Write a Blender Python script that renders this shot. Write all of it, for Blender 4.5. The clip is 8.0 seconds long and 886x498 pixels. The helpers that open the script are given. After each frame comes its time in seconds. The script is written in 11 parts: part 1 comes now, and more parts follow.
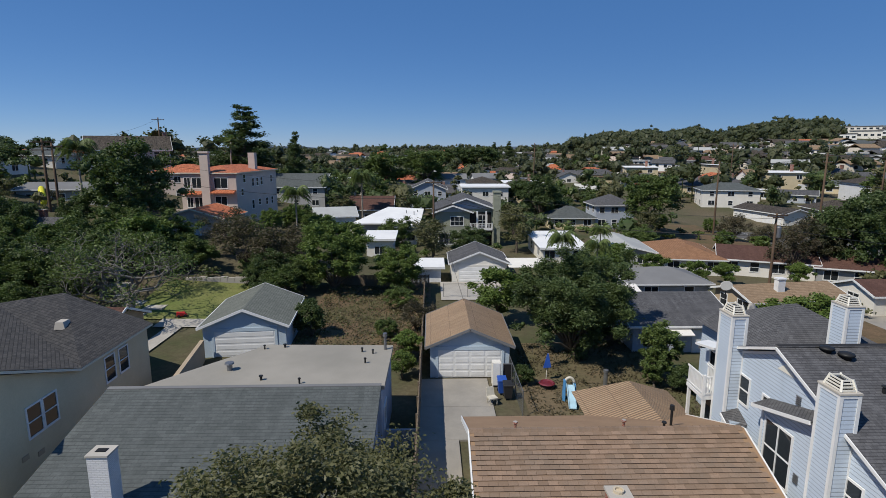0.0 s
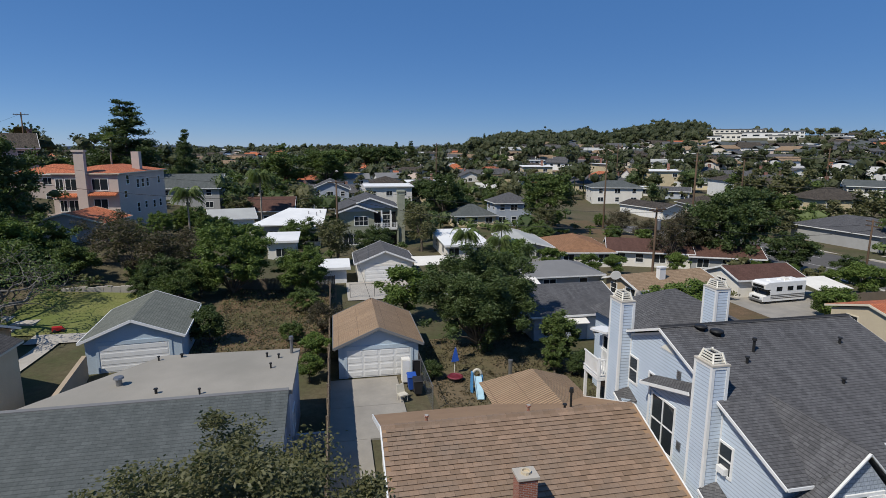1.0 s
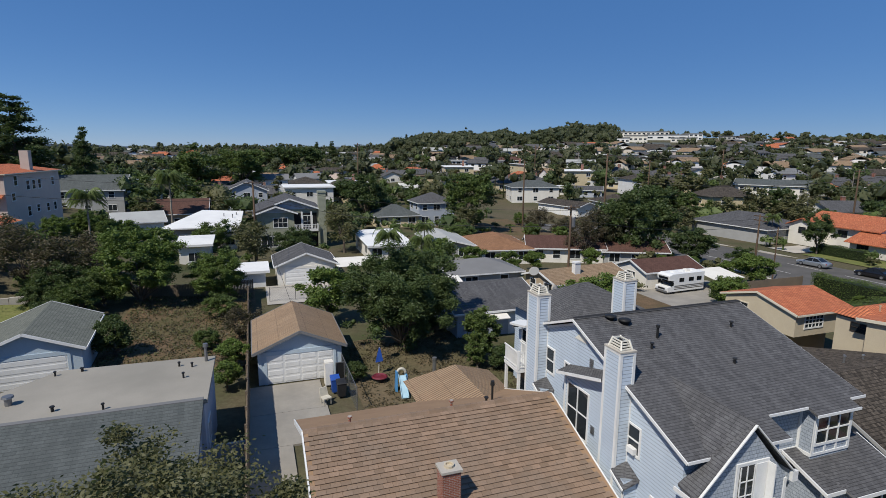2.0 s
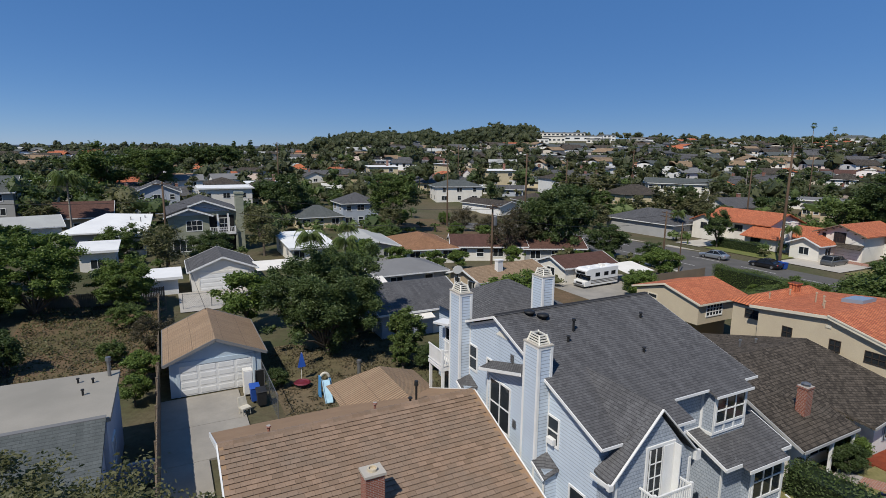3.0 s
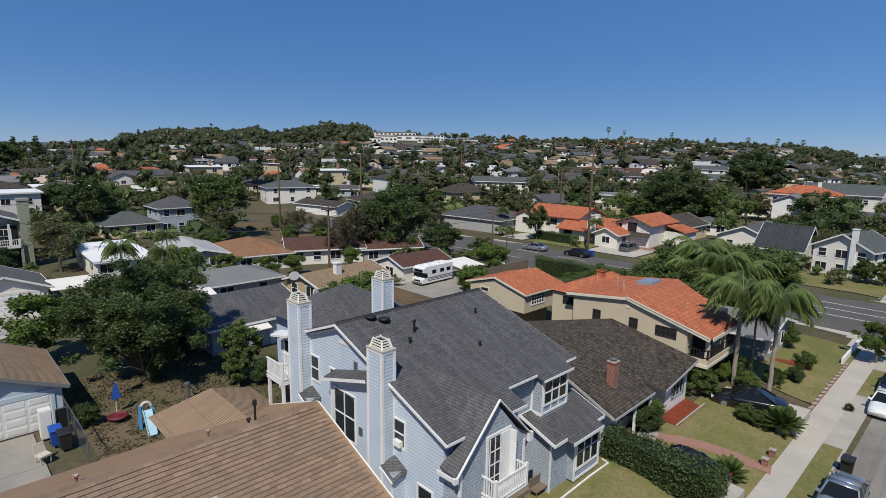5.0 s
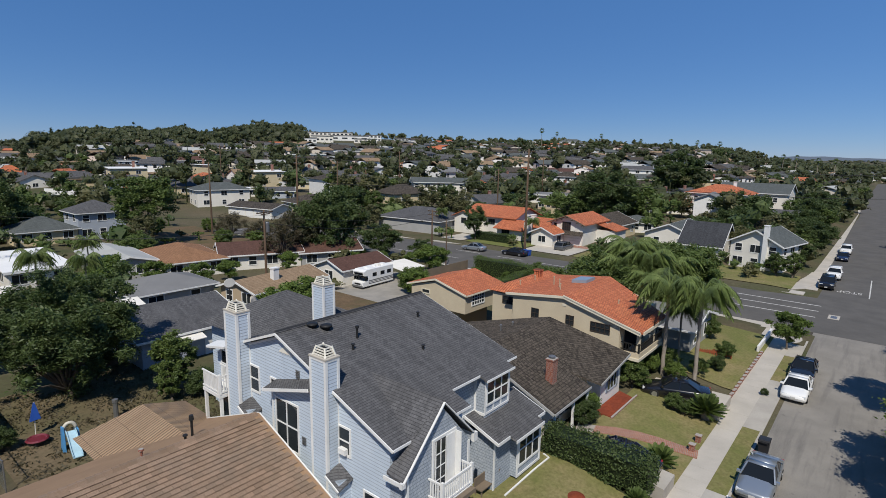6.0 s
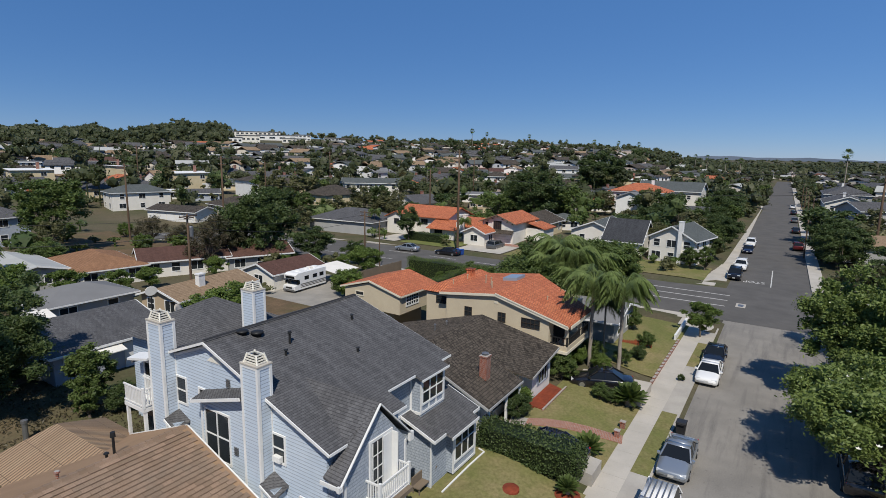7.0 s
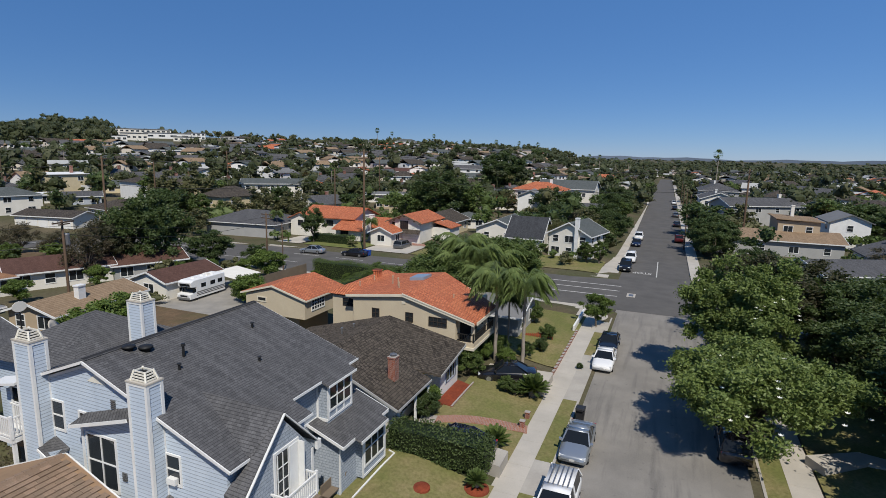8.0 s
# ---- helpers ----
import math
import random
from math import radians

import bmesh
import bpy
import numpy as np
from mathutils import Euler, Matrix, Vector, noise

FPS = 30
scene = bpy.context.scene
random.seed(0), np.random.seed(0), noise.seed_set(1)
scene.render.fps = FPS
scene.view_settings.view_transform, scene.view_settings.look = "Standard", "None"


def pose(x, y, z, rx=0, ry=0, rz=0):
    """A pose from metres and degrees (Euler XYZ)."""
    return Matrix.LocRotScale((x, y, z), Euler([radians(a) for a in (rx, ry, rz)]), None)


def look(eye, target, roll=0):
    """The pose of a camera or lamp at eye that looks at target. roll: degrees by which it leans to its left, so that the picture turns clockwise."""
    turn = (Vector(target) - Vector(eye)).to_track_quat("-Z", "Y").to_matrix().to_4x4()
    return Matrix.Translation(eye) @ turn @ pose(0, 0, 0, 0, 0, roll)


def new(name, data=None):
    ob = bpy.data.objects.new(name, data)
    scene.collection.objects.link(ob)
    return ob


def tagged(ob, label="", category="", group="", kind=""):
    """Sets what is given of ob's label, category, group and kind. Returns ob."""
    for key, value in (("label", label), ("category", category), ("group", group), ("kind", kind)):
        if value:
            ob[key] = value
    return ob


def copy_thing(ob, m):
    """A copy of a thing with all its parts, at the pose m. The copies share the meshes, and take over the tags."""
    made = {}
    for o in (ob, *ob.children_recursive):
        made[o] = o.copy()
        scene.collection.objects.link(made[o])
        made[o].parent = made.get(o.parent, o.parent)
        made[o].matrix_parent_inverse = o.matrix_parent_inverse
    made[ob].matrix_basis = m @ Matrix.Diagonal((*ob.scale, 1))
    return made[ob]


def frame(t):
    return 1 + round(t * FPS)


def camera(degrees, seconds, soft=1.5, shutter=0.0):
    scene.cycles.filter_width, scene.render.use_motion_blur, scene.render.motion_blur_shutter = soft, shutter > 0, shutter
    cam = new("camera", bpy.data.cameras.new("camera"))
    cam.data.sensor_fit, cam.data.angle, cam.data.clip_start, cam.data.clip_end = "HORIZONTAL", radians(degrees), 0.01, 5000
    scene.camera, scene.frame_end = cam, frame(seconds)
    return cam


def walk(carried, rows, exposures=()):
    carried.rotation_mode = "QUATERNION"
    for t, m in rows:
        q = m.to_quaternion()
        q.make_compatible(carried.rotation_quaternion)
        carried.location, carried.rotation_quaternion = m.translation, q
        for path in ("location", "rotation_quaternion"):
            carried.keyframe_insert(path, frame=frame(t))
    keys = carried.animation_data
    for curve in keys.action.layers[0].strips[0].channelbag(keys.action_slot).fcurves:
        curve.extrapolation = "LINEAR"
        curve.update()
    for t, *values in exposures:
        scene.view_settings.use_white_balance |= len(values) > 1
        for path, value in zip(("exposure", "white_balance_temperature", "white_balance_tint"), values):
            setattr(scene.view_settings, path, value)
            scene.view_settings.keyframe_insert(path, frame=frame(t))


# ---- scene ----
cam = camera(78.0, 8.0, 0.5)
PATH = [
    (0, (0.353, 0.588, 17.715), (0.394, 2.554, 17.351), 0.0),
    (0.5, (0.252, 0.462, 17.668), (0.475, 2.416, 17.305), 0.2),
    (1, (0.246, 0.353, 17.641), (0.631, 2.281, 17.277), 0.2),
    (1.5, (0.274, 0.185, 17.596), (0.801, 2.08, 17.233), 0.3),
    (3, (0.733, 0.166, 17.561), (1.629, 1.918, 17.202), 0.6),
    (3.5, (0.761, 0.177, 17.638), (1.797, 1.849, 17.278), 0.7),
    (4, (0.829, 0.271, 17.705), (1.992, 1.858, 17.345), 0.9),
    (4.5, (0.881, 0.346, 17.758), (2.158, 1.843, 17.4), 0.9),
    (6, (0.661, 0.342, 18.091), (2.184, 1.59, 17.74), 1.0),
    (6.5, (0.534, 0.251, 18.183), (2.125, 1.411, 17.833), 0.9),
    (7, (0.451, 0.114, 18.231), (2.115, 1.166, 17.884), 1.0),
    (7.5, (0.477, 0.013, 18.297), (2.216, 0.938, 17.952), 1.0),
    (8, (0.57, -0.07, 18.32), (2.389, 0.687, 17.977), 1.1),
]
walk(cam, [(t, look(eye, target, roll)) for t, eye, target, roll in PATH])

# ---- world and sun ----
SUN_ELEVATION = radians(52)
SUN_FROM = Vector((-0.83, -0.56, 0.0)).normalized()
world = bpy.data.worlds.new("sky")
scene.world = world
world.use_nodes = True
wt = world.node_tree
sky = wt.nodes.new("ShaderNodeTexSky")
sky.sky_type = "NISHITA"
sky.sun_disc = False
sky.sun_elevation = SUN_ELEVATION
sky.sun_rotation = -math.atan2(SUN_FROM.x, SUN_FROM.y)
sky.altitude = 1500
sky.air_density, sky.dust_density, sky.ozone_density = 0.75, 0.0, 4.0
deep = wt.nodes.new("ShaderNodeHueSaturation")
deep.inputs["Saturation"].default_value = 1.1
wt.links.new(sky.outputs[0], deep.inputs["Color"])
tint = wt.nodes.new("ShaderNodeMix")
tint.data_type, tint.blend_type = "RGBA", "MULTIPLY"
tint.inputs[0].default_value = 1.0
tint.inputs[7].default_value = (0.345, 0.338, 0.335, 1)
wt.links.new(deep.outputs[0], tint.inputs[6])
clear = wt.nodes.new("ShaderNodeMix")
clear.data_type, clear.blend_type = "RGBA", "ADD"
clear.inputs[0].default_value = 1.0
clear.inputs[7].default_value = (0.28, 0.93, 2.45, 1)
wt.links.new(tint.outputs[2], clear.inputs[6])
wt.links.new(clear.outputs[2], wt.nodes["Background"].inputs["Color"])
wt.nodes["Background"].inputs["Strength"].default_value = 0.115
sun_data = bpy.data.lights.new("sun", "SUN")
sun_data.energy = 4.2
sun_data.angle = radians(0.53)
sun_data.color = (1.0, 0.945, 0.85)
sun_ob = new("sun", sun_data)
sun_to = -(SUN_FROM * math.cos(SUN_ELEVATION) + Vector((0, 0, math.sin(SUN_ELEVATION))))
sun_ob.rotation_euler = sun_to.to_track_quat("-Z", "Y").to_euler()
sun_ob.location = (-60, -30, 80)


# ---- geometry kit ----
class Geo:
    """Collects the corners and faces of one mesh."""

    def __init__(self):
        self.v, self.f = [], []

    def poly(self, *pts):
        n = len(self.v)
        self.v += [tuple(p) for p in pts]
        self.f.append(tuple(range(n, n + len(pts))))
        return self

    def hull(self, low, top):
        """A closed body between two rings of as many corners, low ring counter-clockwise from above."""
        n, k = len(self.v), len(low)
        self.v += [tuple(p) for p in low] + [tuple(p) for p in top]
        self.f.append(tuple(range(n + k - 1, n - 1, -1)))
        self.f.append(tuple(range(n + k, n + 2 * k)))
        for i in range(k):
            j = (i + 1) % k
            self.f.append((n + i, n + j, n + k + j, n + k + i))
        return self

    def box(self, x0, y0, z0, x1, y1, z1):
        x0, x1, y0, y1, z0, z1 = min(x0, x1), max(x0, x1), min(y0, y1), max(y0, y1), min(z0, z1), max(z0, z1)
        return self.hull([(x0, y0, z0), (x1, y0, z0), (x1, y1, z0), (x0, y1, z0)],
                         [(x0, y0, z1), (x1, y0, z1), (x1, y1, z1), (x0, y1, z1)])

    def slab(self, pts, thick):
        """A plate: its upper face through pts (counter-clockwise from above), thick metres straight down."""
        return self.hull([(p[0], p[1], p[2] - thick) for p in pts], pts)

    def beam(self, a, b, w, h, up=(0, 0, 1)):
        """A bar of width w and height h from a to b."""
        a, b = Vector(a), Vector(b)
        d = (b - a).normalized()
        s = d.cross(Vector(up))
        s = s.normalized() if s.length > 1e-4 else Vector((1, 0, 0))
        u = s.cross(d)
        s, u = s * w / 2, u * h / 2
        return self.hull([a - s - u, a - s + u, a + s + u, a + s - u], [b - s - u, b - s + u, b + s + u, b + s - u])

    def tube(self, a, b, r0, r1=None, n=8):
        a, b = Vector(a), Vector(b)
        r1 = r0 if r1 is None else r1
        d = (b - a).normalized()
        s = d.orthogonal().normalized()
        u = d.cross(s)
        ring = [(math.cos(2 * math.pi * i / n), math.sin(2 * math.pi * i / n)) for i in range(n)]
        return self.hull([a + (s * c + u * k) * r0 for c, k in ring], [b + (s * c + u * k) * r1 for c, k in ring])

    def path(self, pts, radii, n=7):
        """A round limb through pts, tapering by radii."""
        rings = []
        base = len(self.v)
        for i, p in enumerate(pts):
            d = Vector(pts[min(i + 1, len(pts) - 1)]) - Vector(pts[max(i - 1, 0)])
            d = d.normalized() if d.length > 1e-6 else Vector((0, 0, 1))
            s = d.cross(Vector((0.31, 0.95, 0.05))).normalized()
            u = d.cross(s)
            for k in range(n):
                a = 2 * math.pi * k / n
                self.v.append(tuple(Vector(p) + (s * math.cos(a) + u * math.sin(a)) * radii[i]))
        for i in range(len(pts) - 1):
            for k in range(n):
                j = (k + 1) % n
                self.f.append((base + i * n + k, base + i * n + j, base + (i + 1) * n + j, base + (i + 1) * n + k))
        self.f.append(tuple(base + (len(pts) - 1) * n + k for k in range(n)))
        return self

    def lathe(self, x, y, prof, n=12):
        """A body turned about the upright through x, y; prof: radius, height from below up."""
        base = len(self.v)
        for r, z in prof:
            for k in range(n):
                a = 2 * math.pi * k / n
                self.v.append((x + r * math.cos(a), y + r * math.sin(a), z))
        for i in range(len(prof) - 1):
            for k in range(n):
                j = (k + 1) % n
                self.f.append((base + i * n + k, base + i * n + j, base + (i + 1) * n + j, base + (i + 1) * n + k))
        self.f.append(tuple(base + k for k in range(n - 1, -1, -1)))
        self.f.append(tuple(base + (len(prof) - 1) * n + k for k in range(n)))
        return self

    def moved(self, m, since=0):
        self.v[since:] = [tuple(m @ Vector(p)) for p in self.v[since:]]
        return self

    def mesh(self, name, mats=(), smooth=False):
        me = bpy.data.meshes.new(name)
        me.from_pydata(self.v, [], self.f)
        for m in mats if isinstance(mats, (list, tuple)) else [mats]:
            me.materials.append(m)
        if smooth:
            me.polygons.foreach_set("use_smooth", [True] * len(me.polygons))
        me.update()
        return me


ROOT = {}


def thing(name, x, y, z, rz=0, label="", category="", group="", kind=""):
    """An Empty at the base of a thing that has parts."""
    ob = new(name)
    ob.empty_display_size = 0.3
    ob.matrix_basis = pose(x, y, z, 0, 0, rz)
    ROOT[ob.name] = ob.matrix_basis.copy()
    return tagged(ob, label, category, group, kind)


def part(name, geo, material, parent, label="", local=True, smooth=False, kind=""):
    """Links a Geo as one mesh under a thing or a part. local: its corners are in the thing's own frame, else in the world's."""
    m = ROOT[parent.name]
    if not local:
        geo.moved(m.inverted())
    ob = new(name, geo.mesh(name, material, smooth))
    ob.parent = parent
    ROOT[ob.name] = m
    return tagged(ob, label, kind=kind)


def single(name, geo, material, label, category, group="", kind="", smooth=False):
    """A thing of one mesh, its corners in the world; the origin goes to its base."""
    vs = np.array(geo.v)
    c = (vs.min(0) + vs.max(0)) / 2
    c[2] = vs[:, 2].min()
    geo.v = [tuple(p) for p in vs - c]
    ob = new(name, geo.mesh(name, material, smooth))
    ob.location = c
    return tagged(ob, label, category, group, kind)


# ---- materials ----
def nodes_of(name):
    m = bpy.data.materials.new(name)
    m.use_nodes = True
    nt = m.node_tree
    return m, nt, nt.nodes["Principled BSDF"]


def N(nt, kind, **values):
    n = nt.nodes.new("ShaderNode" + kind)
    for k, v in values.items():
        if k in n.inputs:
            n.inputs[k].default_value = v
    return n


def op(nt, what, a, b=None):
    n = nt.nodes.new("ShaderNodeMath")
    n.operation = what
    for i, v in enumerate((a, b)):
        if v is None:
            continue
        if isinstance(v, (int, float)):
            n.inputs[i].default_value = v
        else:
            nt.links.new(v, n.inputs[i])
    return n.outputs[0]


def vec(nt, what, a, b=None, out=0):
    n = nt.nodes.new("ShaderNodeVectorMath")
    n.operation = what
    for i, v in enumerate((a, b)):
        if v is None:
            continue
        if isinstance(v, tuple):
            n.inputs[i].default_value = v
        else:
            nt.links.new(v, n.inputs[i])
    return n.outputs[out]


def mix(nt, fac, a, b, mode="MIX"):
    n = nt.nodes.new("ShaderNodeMix")
    n.data_type, n.blend_type = "RGBA", mode
    for i, v in ((0, fac), (6, a), (7, b)):
        if isinstance(v, (int, float)):
            n.inputs[i].default_value = v
        elif isinstance(v, tuple):
            n.inputs[i].default_value = (*v, 1)
        else:
            nt.links.new(v, n.inputs[i])
    return n.outputs[2]


def span(nt, v, lo, hi, a=0.0, b=1.0):
    n = nt.nodes.new("ShaderNodeMapRange")
    nt.links.new(v, n.inputs[0])
    for i, q in enumerate((lo, hi, a, b)):
        n.inputs[i + 1].default_value = q
    return n.outputs[0]


def noise_of(nt, where, scale, detail=3.0, rough=0.6):
    n = N(nt, "TexNoise", Scale=scale, Detail=detail, Roughness=rough)
    nt.links.new(where, n.inputs["Vector"])
    return n.outputs["Fac"]


def place(nt):
    return nt.nodes.new("ShaderNodeNewGeometry").outputs["Position"]


def along(nt):
    """Metres along a surface's level lines, and metres up its slope, on any wall or roof."""
    g = nt.nodes.new("ShaderNodeNewGeometry")
    side = vec(nt, "NORMALIZE", vec(nt, "CROSS_PRODUCT", (0.0, 0.0, 1.0), g.outputs["True Normal"]))
    u = vec(nt, "DOT_PRODUCT", g.outputs["Position"], side, out=1)
    up = vec(nt, "CROSS_PRODUCT", g.outputs["True Normal"], side)
    v = vec(nt, "DOT_PRODUCT", g.outputs["Position"], up, out=1)
    c = nt.nodes.new("ShaderNodeCombineXYZ")
    nt.links.new(u, c.inputs[0])
    nt.links.new(v, c.inputs[1])
    return u, v, c.outputs[0], g.outputs["Position"]


def bumped(nt, bsdf, height, dist, strength=1.0):
    b = N(nt, "Bump", Strength=strength, Distance=dist)
    nt.links.new(height, b.inputs["Height"])
    nt.links.new(b.outputs[0], bsdf.inputs["Normal"])


def plain(name, a, b=None, scale=1.2, rough=0.7, metal=0.0, bump=0.004, fine=14.0, spec=0.3):
    """Paint, plaster, concrete, metal: two tones by broad stains and fine grain."""
    m, nt, bs = nodes_of(name)
    p = place(nt)
    b = b or tuple(c * 0.8 for c in a)
    broad, grain = noise_of(nt, p, scale, 4), noise_of(nt, p, fine, 3)
    col = mix(nt, span(nt, broad, 0.35, 0.7), a, b)
    col = mix(nt, span(nt, grain, 0.3, 0.75, 0.0, 0.35), col, tuple(c * 0.72 for c in a))
    nt.links.new(col, bs.inputs["Base Color"])
    bs.inputs["Roughness"].default_value, bs.inputs["Metallic"].default_value = rough, metal
    bs.inputs["Specular IOR Level"].default_value = spec
    if bump:
        bumped(nt, bs, grain, bump)
    return m


def shingles(name, a, b, course=0.14, width=0.3, relief=0.02, streak=0.5, rough=0.9, edge=0.55):
    """Roof shingles in courses that follow the slope."""
    m, nt, bs = nodes_of(name)
    u, v, uv, p = along(nt)
    br = N(nt, "TexBrick", Scale=1.0)
    br.inputs["Color1"].default_value = (*a, 1)
    br.inputs["Color2"].default_value = (*b, 1)
    br.inputs["Mortar"].default_value = (*[c * 0.35 for c in a], 1)
    br.inputs["Mortar Size"].default_value = 0.006
    br.inputs["Bias"].default_value = 0.0
    br.inputs["Brick Width"].default_value = width
    br.inputs["Row Height"].default_value = course
    nt.links.new(uv, br.inputs["Vector"])
    broad = noise_of(nt, p, 0.45, 5, 0.65)
    stretch = vec(nt, "MULTIPLY", uv, (2.2, 0.25, 1.0))
    run = noise_of(nt, stretch, 1.0, 4)
    col = mix(nt, span(nt, broad, 0.35, 0.7, 0.0, streak), br.outputs["Color"], tuple(c * 0.62 for c in b))
    col = mix(nt, span(nt, run, 0.45, 0.75, 0.0, streak * 0.8), col, tuple(min(1, c * 1.25) for c in b))
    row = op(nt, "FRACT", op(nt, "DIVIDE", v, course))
    # lap shadow of each course painted in; edge sets its strength
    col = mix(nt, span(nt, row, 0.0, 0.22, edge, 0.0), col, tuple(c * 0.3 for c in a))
    col = mix(nt, span(nt, noise_of(nt, p, 11.0, 4, 0.75), 0.35, 0.7, 0.0, 0.42), col, tuple(c * 0.45 for c in a))
    nt.links.new(col, bs.inputs["Base Color"])
    bs.inputs["Roughness"].default_value = rough
    bs.inputs["Specular IOR Level"].default_value = 0.2
    tall = op(nt, "ADD", op(nt, "SUBTRACT", 1.0, row), op(nt, "MULTIPLY", noise_of(nt, p, 30.0, 2), 0.5))
    bumped(nt, bs, tall, relief)
    return m


def barrel(name, a, b, pitch=0.24, course=0.36):
    """Clay barrel tiles: ribs down the slope, in courses."""
    m, nt, bs = nodes_of(name)
    u, v, uv, p = along(nt)
    br = N(nt, "TexBrick", Scale=1.0)
    br.offset = 0.0
    for k, c in (("Color1", a), ("Color2", b), ("Mortar", tuple(x * 0.4 for x in a))):
        br.inputs[k].default_value = (*c, 1)
    br.inputs["Mortar Size"].default_value = 0.012
    br.inputs["Brick Width"].default_value = pitch
    br.inputs["Row Height"].default_value = course
    nt.links.new(uv, br.inputs["Vector"])
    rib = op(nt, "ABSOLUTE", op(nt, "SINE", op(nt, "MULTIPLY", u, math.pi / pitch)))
    row = op(nt, "FRACT", op(nt, "DIVIDE", v, course))
    broad = noise_of(nt, p, 0.5, 5)
    col = mix(nt, span(nt, broad, 0.4, 0.75, 0.0, 0.55), br.outputs["Color"], tuple(c * 0.6 for c in b))
    # shade in the troughs between the ribs, painted into the colour
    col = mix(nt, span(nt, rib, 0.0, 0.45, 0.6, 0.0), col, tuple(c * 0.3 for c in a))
    nt.links.new(col, bs.inputs["Base Color"])
    bs.inputs["Roughness"].default_value = 0.8
    bumped(nt, bs, op(nt, "ADD", rib, op(nt, "MULTIPLY", op(nt, "SUBTRACT", 1.0, row), 0.4)), 0.06)
    return m


def boards(name, a, b, course=0.15, relief=0.012, edge=0.5):
    """Lapped wall boards, level."""
    m, nt, bs = nodes_of(name)
    u, v, uv, p = along(nt)
    z = nt.nodes.new("ShaderNodeSeparateXYZ")
    nt.links.new(p, z.inputs[0])
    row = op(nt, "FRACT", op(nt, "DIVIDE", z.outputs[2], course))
    broad = noise_of(nt, p, 0.7, 4)
    streaks = noise_of(nt, vec(nt, "MULTIPLY", uv, (3.0, 0.3, 1.0)), 1.0, 4)
    col = mix(nt, span(nt, broad, 0.35, 0.7), a, b)
    col = mix(nt, span(nt, streaks, 0.55, 0.8, 0.0, 0.3), col, tuple(c * 0.7 for c in b))
    # shadow under each board's lap, drawn as a dark line by edge
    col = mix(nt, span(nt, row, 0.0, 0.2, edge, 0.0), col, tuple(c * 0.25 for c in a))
    nt.links.new(col, bs.inputs["Base Color"])
    bs.inputs["Roughness"].default_value = 0.6
    bumped(nt, bs, op(nt, "SUBTRACT", 1.0, row), relief)
    return m


def bricks(name, a, b, mortar=(0.35, 0.32, 0.29), w=0.21, h=0.075):
    m, nt, bs = nodes_of(name)
    u, v, uv, p = along(nt)
    br = N(nt, "TexBrick", Scale=1.0)
    for k, c in (("Color1", a), ("Color2", b), ("Mortar", mortar)):
        br.inputs[k].default_value = (*c, 1)
    br.inputs["Mortar Size"].default_value = 0.008
    br.inputs["Brick Width"].default_value = w
    br.inputs["Row Height"].default_value = h
    nt.links.new(uv, br.inputs["Vector"])
    soot = noise_of(nt, p, 1.5, 5)
    nt.links.new(mix(nt, span(nt, soot, 0.5, 0.8, 0.0, 0.5), br.outputs["Color"], tuple(c * 0.4 for c in a)), bs.inputs["Base Color"])
    bs.inputs["Roughness"].default_value = 0.9
    inv = op(nt, "SUBTRACT", 1.0, br.outputs["Fac"])
    bumped(nt, bs, inv, 0.008)
    return m


def foliage(name, a, b, c, glow=0.25, broad=0.55):
    """Leaves: three greens, leaf by leaf, a little light through them."""
    m, nt, bs = nodes_of(name)
    g = nt.nodes.new("ShaderNodeNewGeometry")
    info = nt.nodes.new("ShaderNodeObjectInfo")
    r = g.outputs["Random Per Island"]
    big = noise_of(nt, g.outputs["Position"], broad, 3)
    col = mix(nt, r, a, b)
    col = mix(nt, span(nt, big, 0.45, 0.72, 0.0, 0.8), col, c)
    col = mix(nt, span(nt, info.outputs["Random"], 0.0, 1.0, 0.0, 0.35), col, tuple(x * 0.6 for x in a))
    nt.links.new(col, bs.inputs["Base Color"])
    bs.inputs["Roughness"].default_value = 0.55
    bs.inputs["Specular IOR Level"].default_value = 0.35
    tr = nt.nodes.new("ShaderNodeBsdfTranslucent")
    nt.links.new(mix(nt, 0.5, col, (0.12, 0.2, 0.02)), tr.inputs["Color"])
    ms = nt.nodes.new("ShaderNodeMixShader")
    ms.inputs[0].default_value = glow
    nt.links.new(bs.outputs[0], ms.inputs[1])
    nt.links.new(tr.outputs[0], ms.inputs[2])
    nt.links.new(ms.outputs[0], nt.nodes["Material Output"].inputs["Surface"])
    return m


def glass(name, tint=(0.02, 0.025, 0.03), rough=0.06):
    m, nt, bs = nodes_of(name)
    bs.inputs["Base Color"].default_value = (*tint, 1)
    bs.inputs["Roughness"].default_value = rough
    bs.inputs["Specular IOR Level"].default_value = 0.4
    return m


def lacquer(name, col, metal=0.3, rough=0.25):
    m, nt, bs = nodes_of(name)
    g = noise_of(nt, place(nt), 60.0, 2)
    nt.links.new(mix(nt, span(nt, g, 0.3, 0.7, 0.0, 0.25), col, tuple(c * 0.8 for c in col)), bs.inputs["Base Color"])
    bs.inputs["Metallic"].default_value, bs.inputs["Roughness"].default_value = metal, rough
    bs.inputs["Coat Weight"].default_value = 0.6
    return m


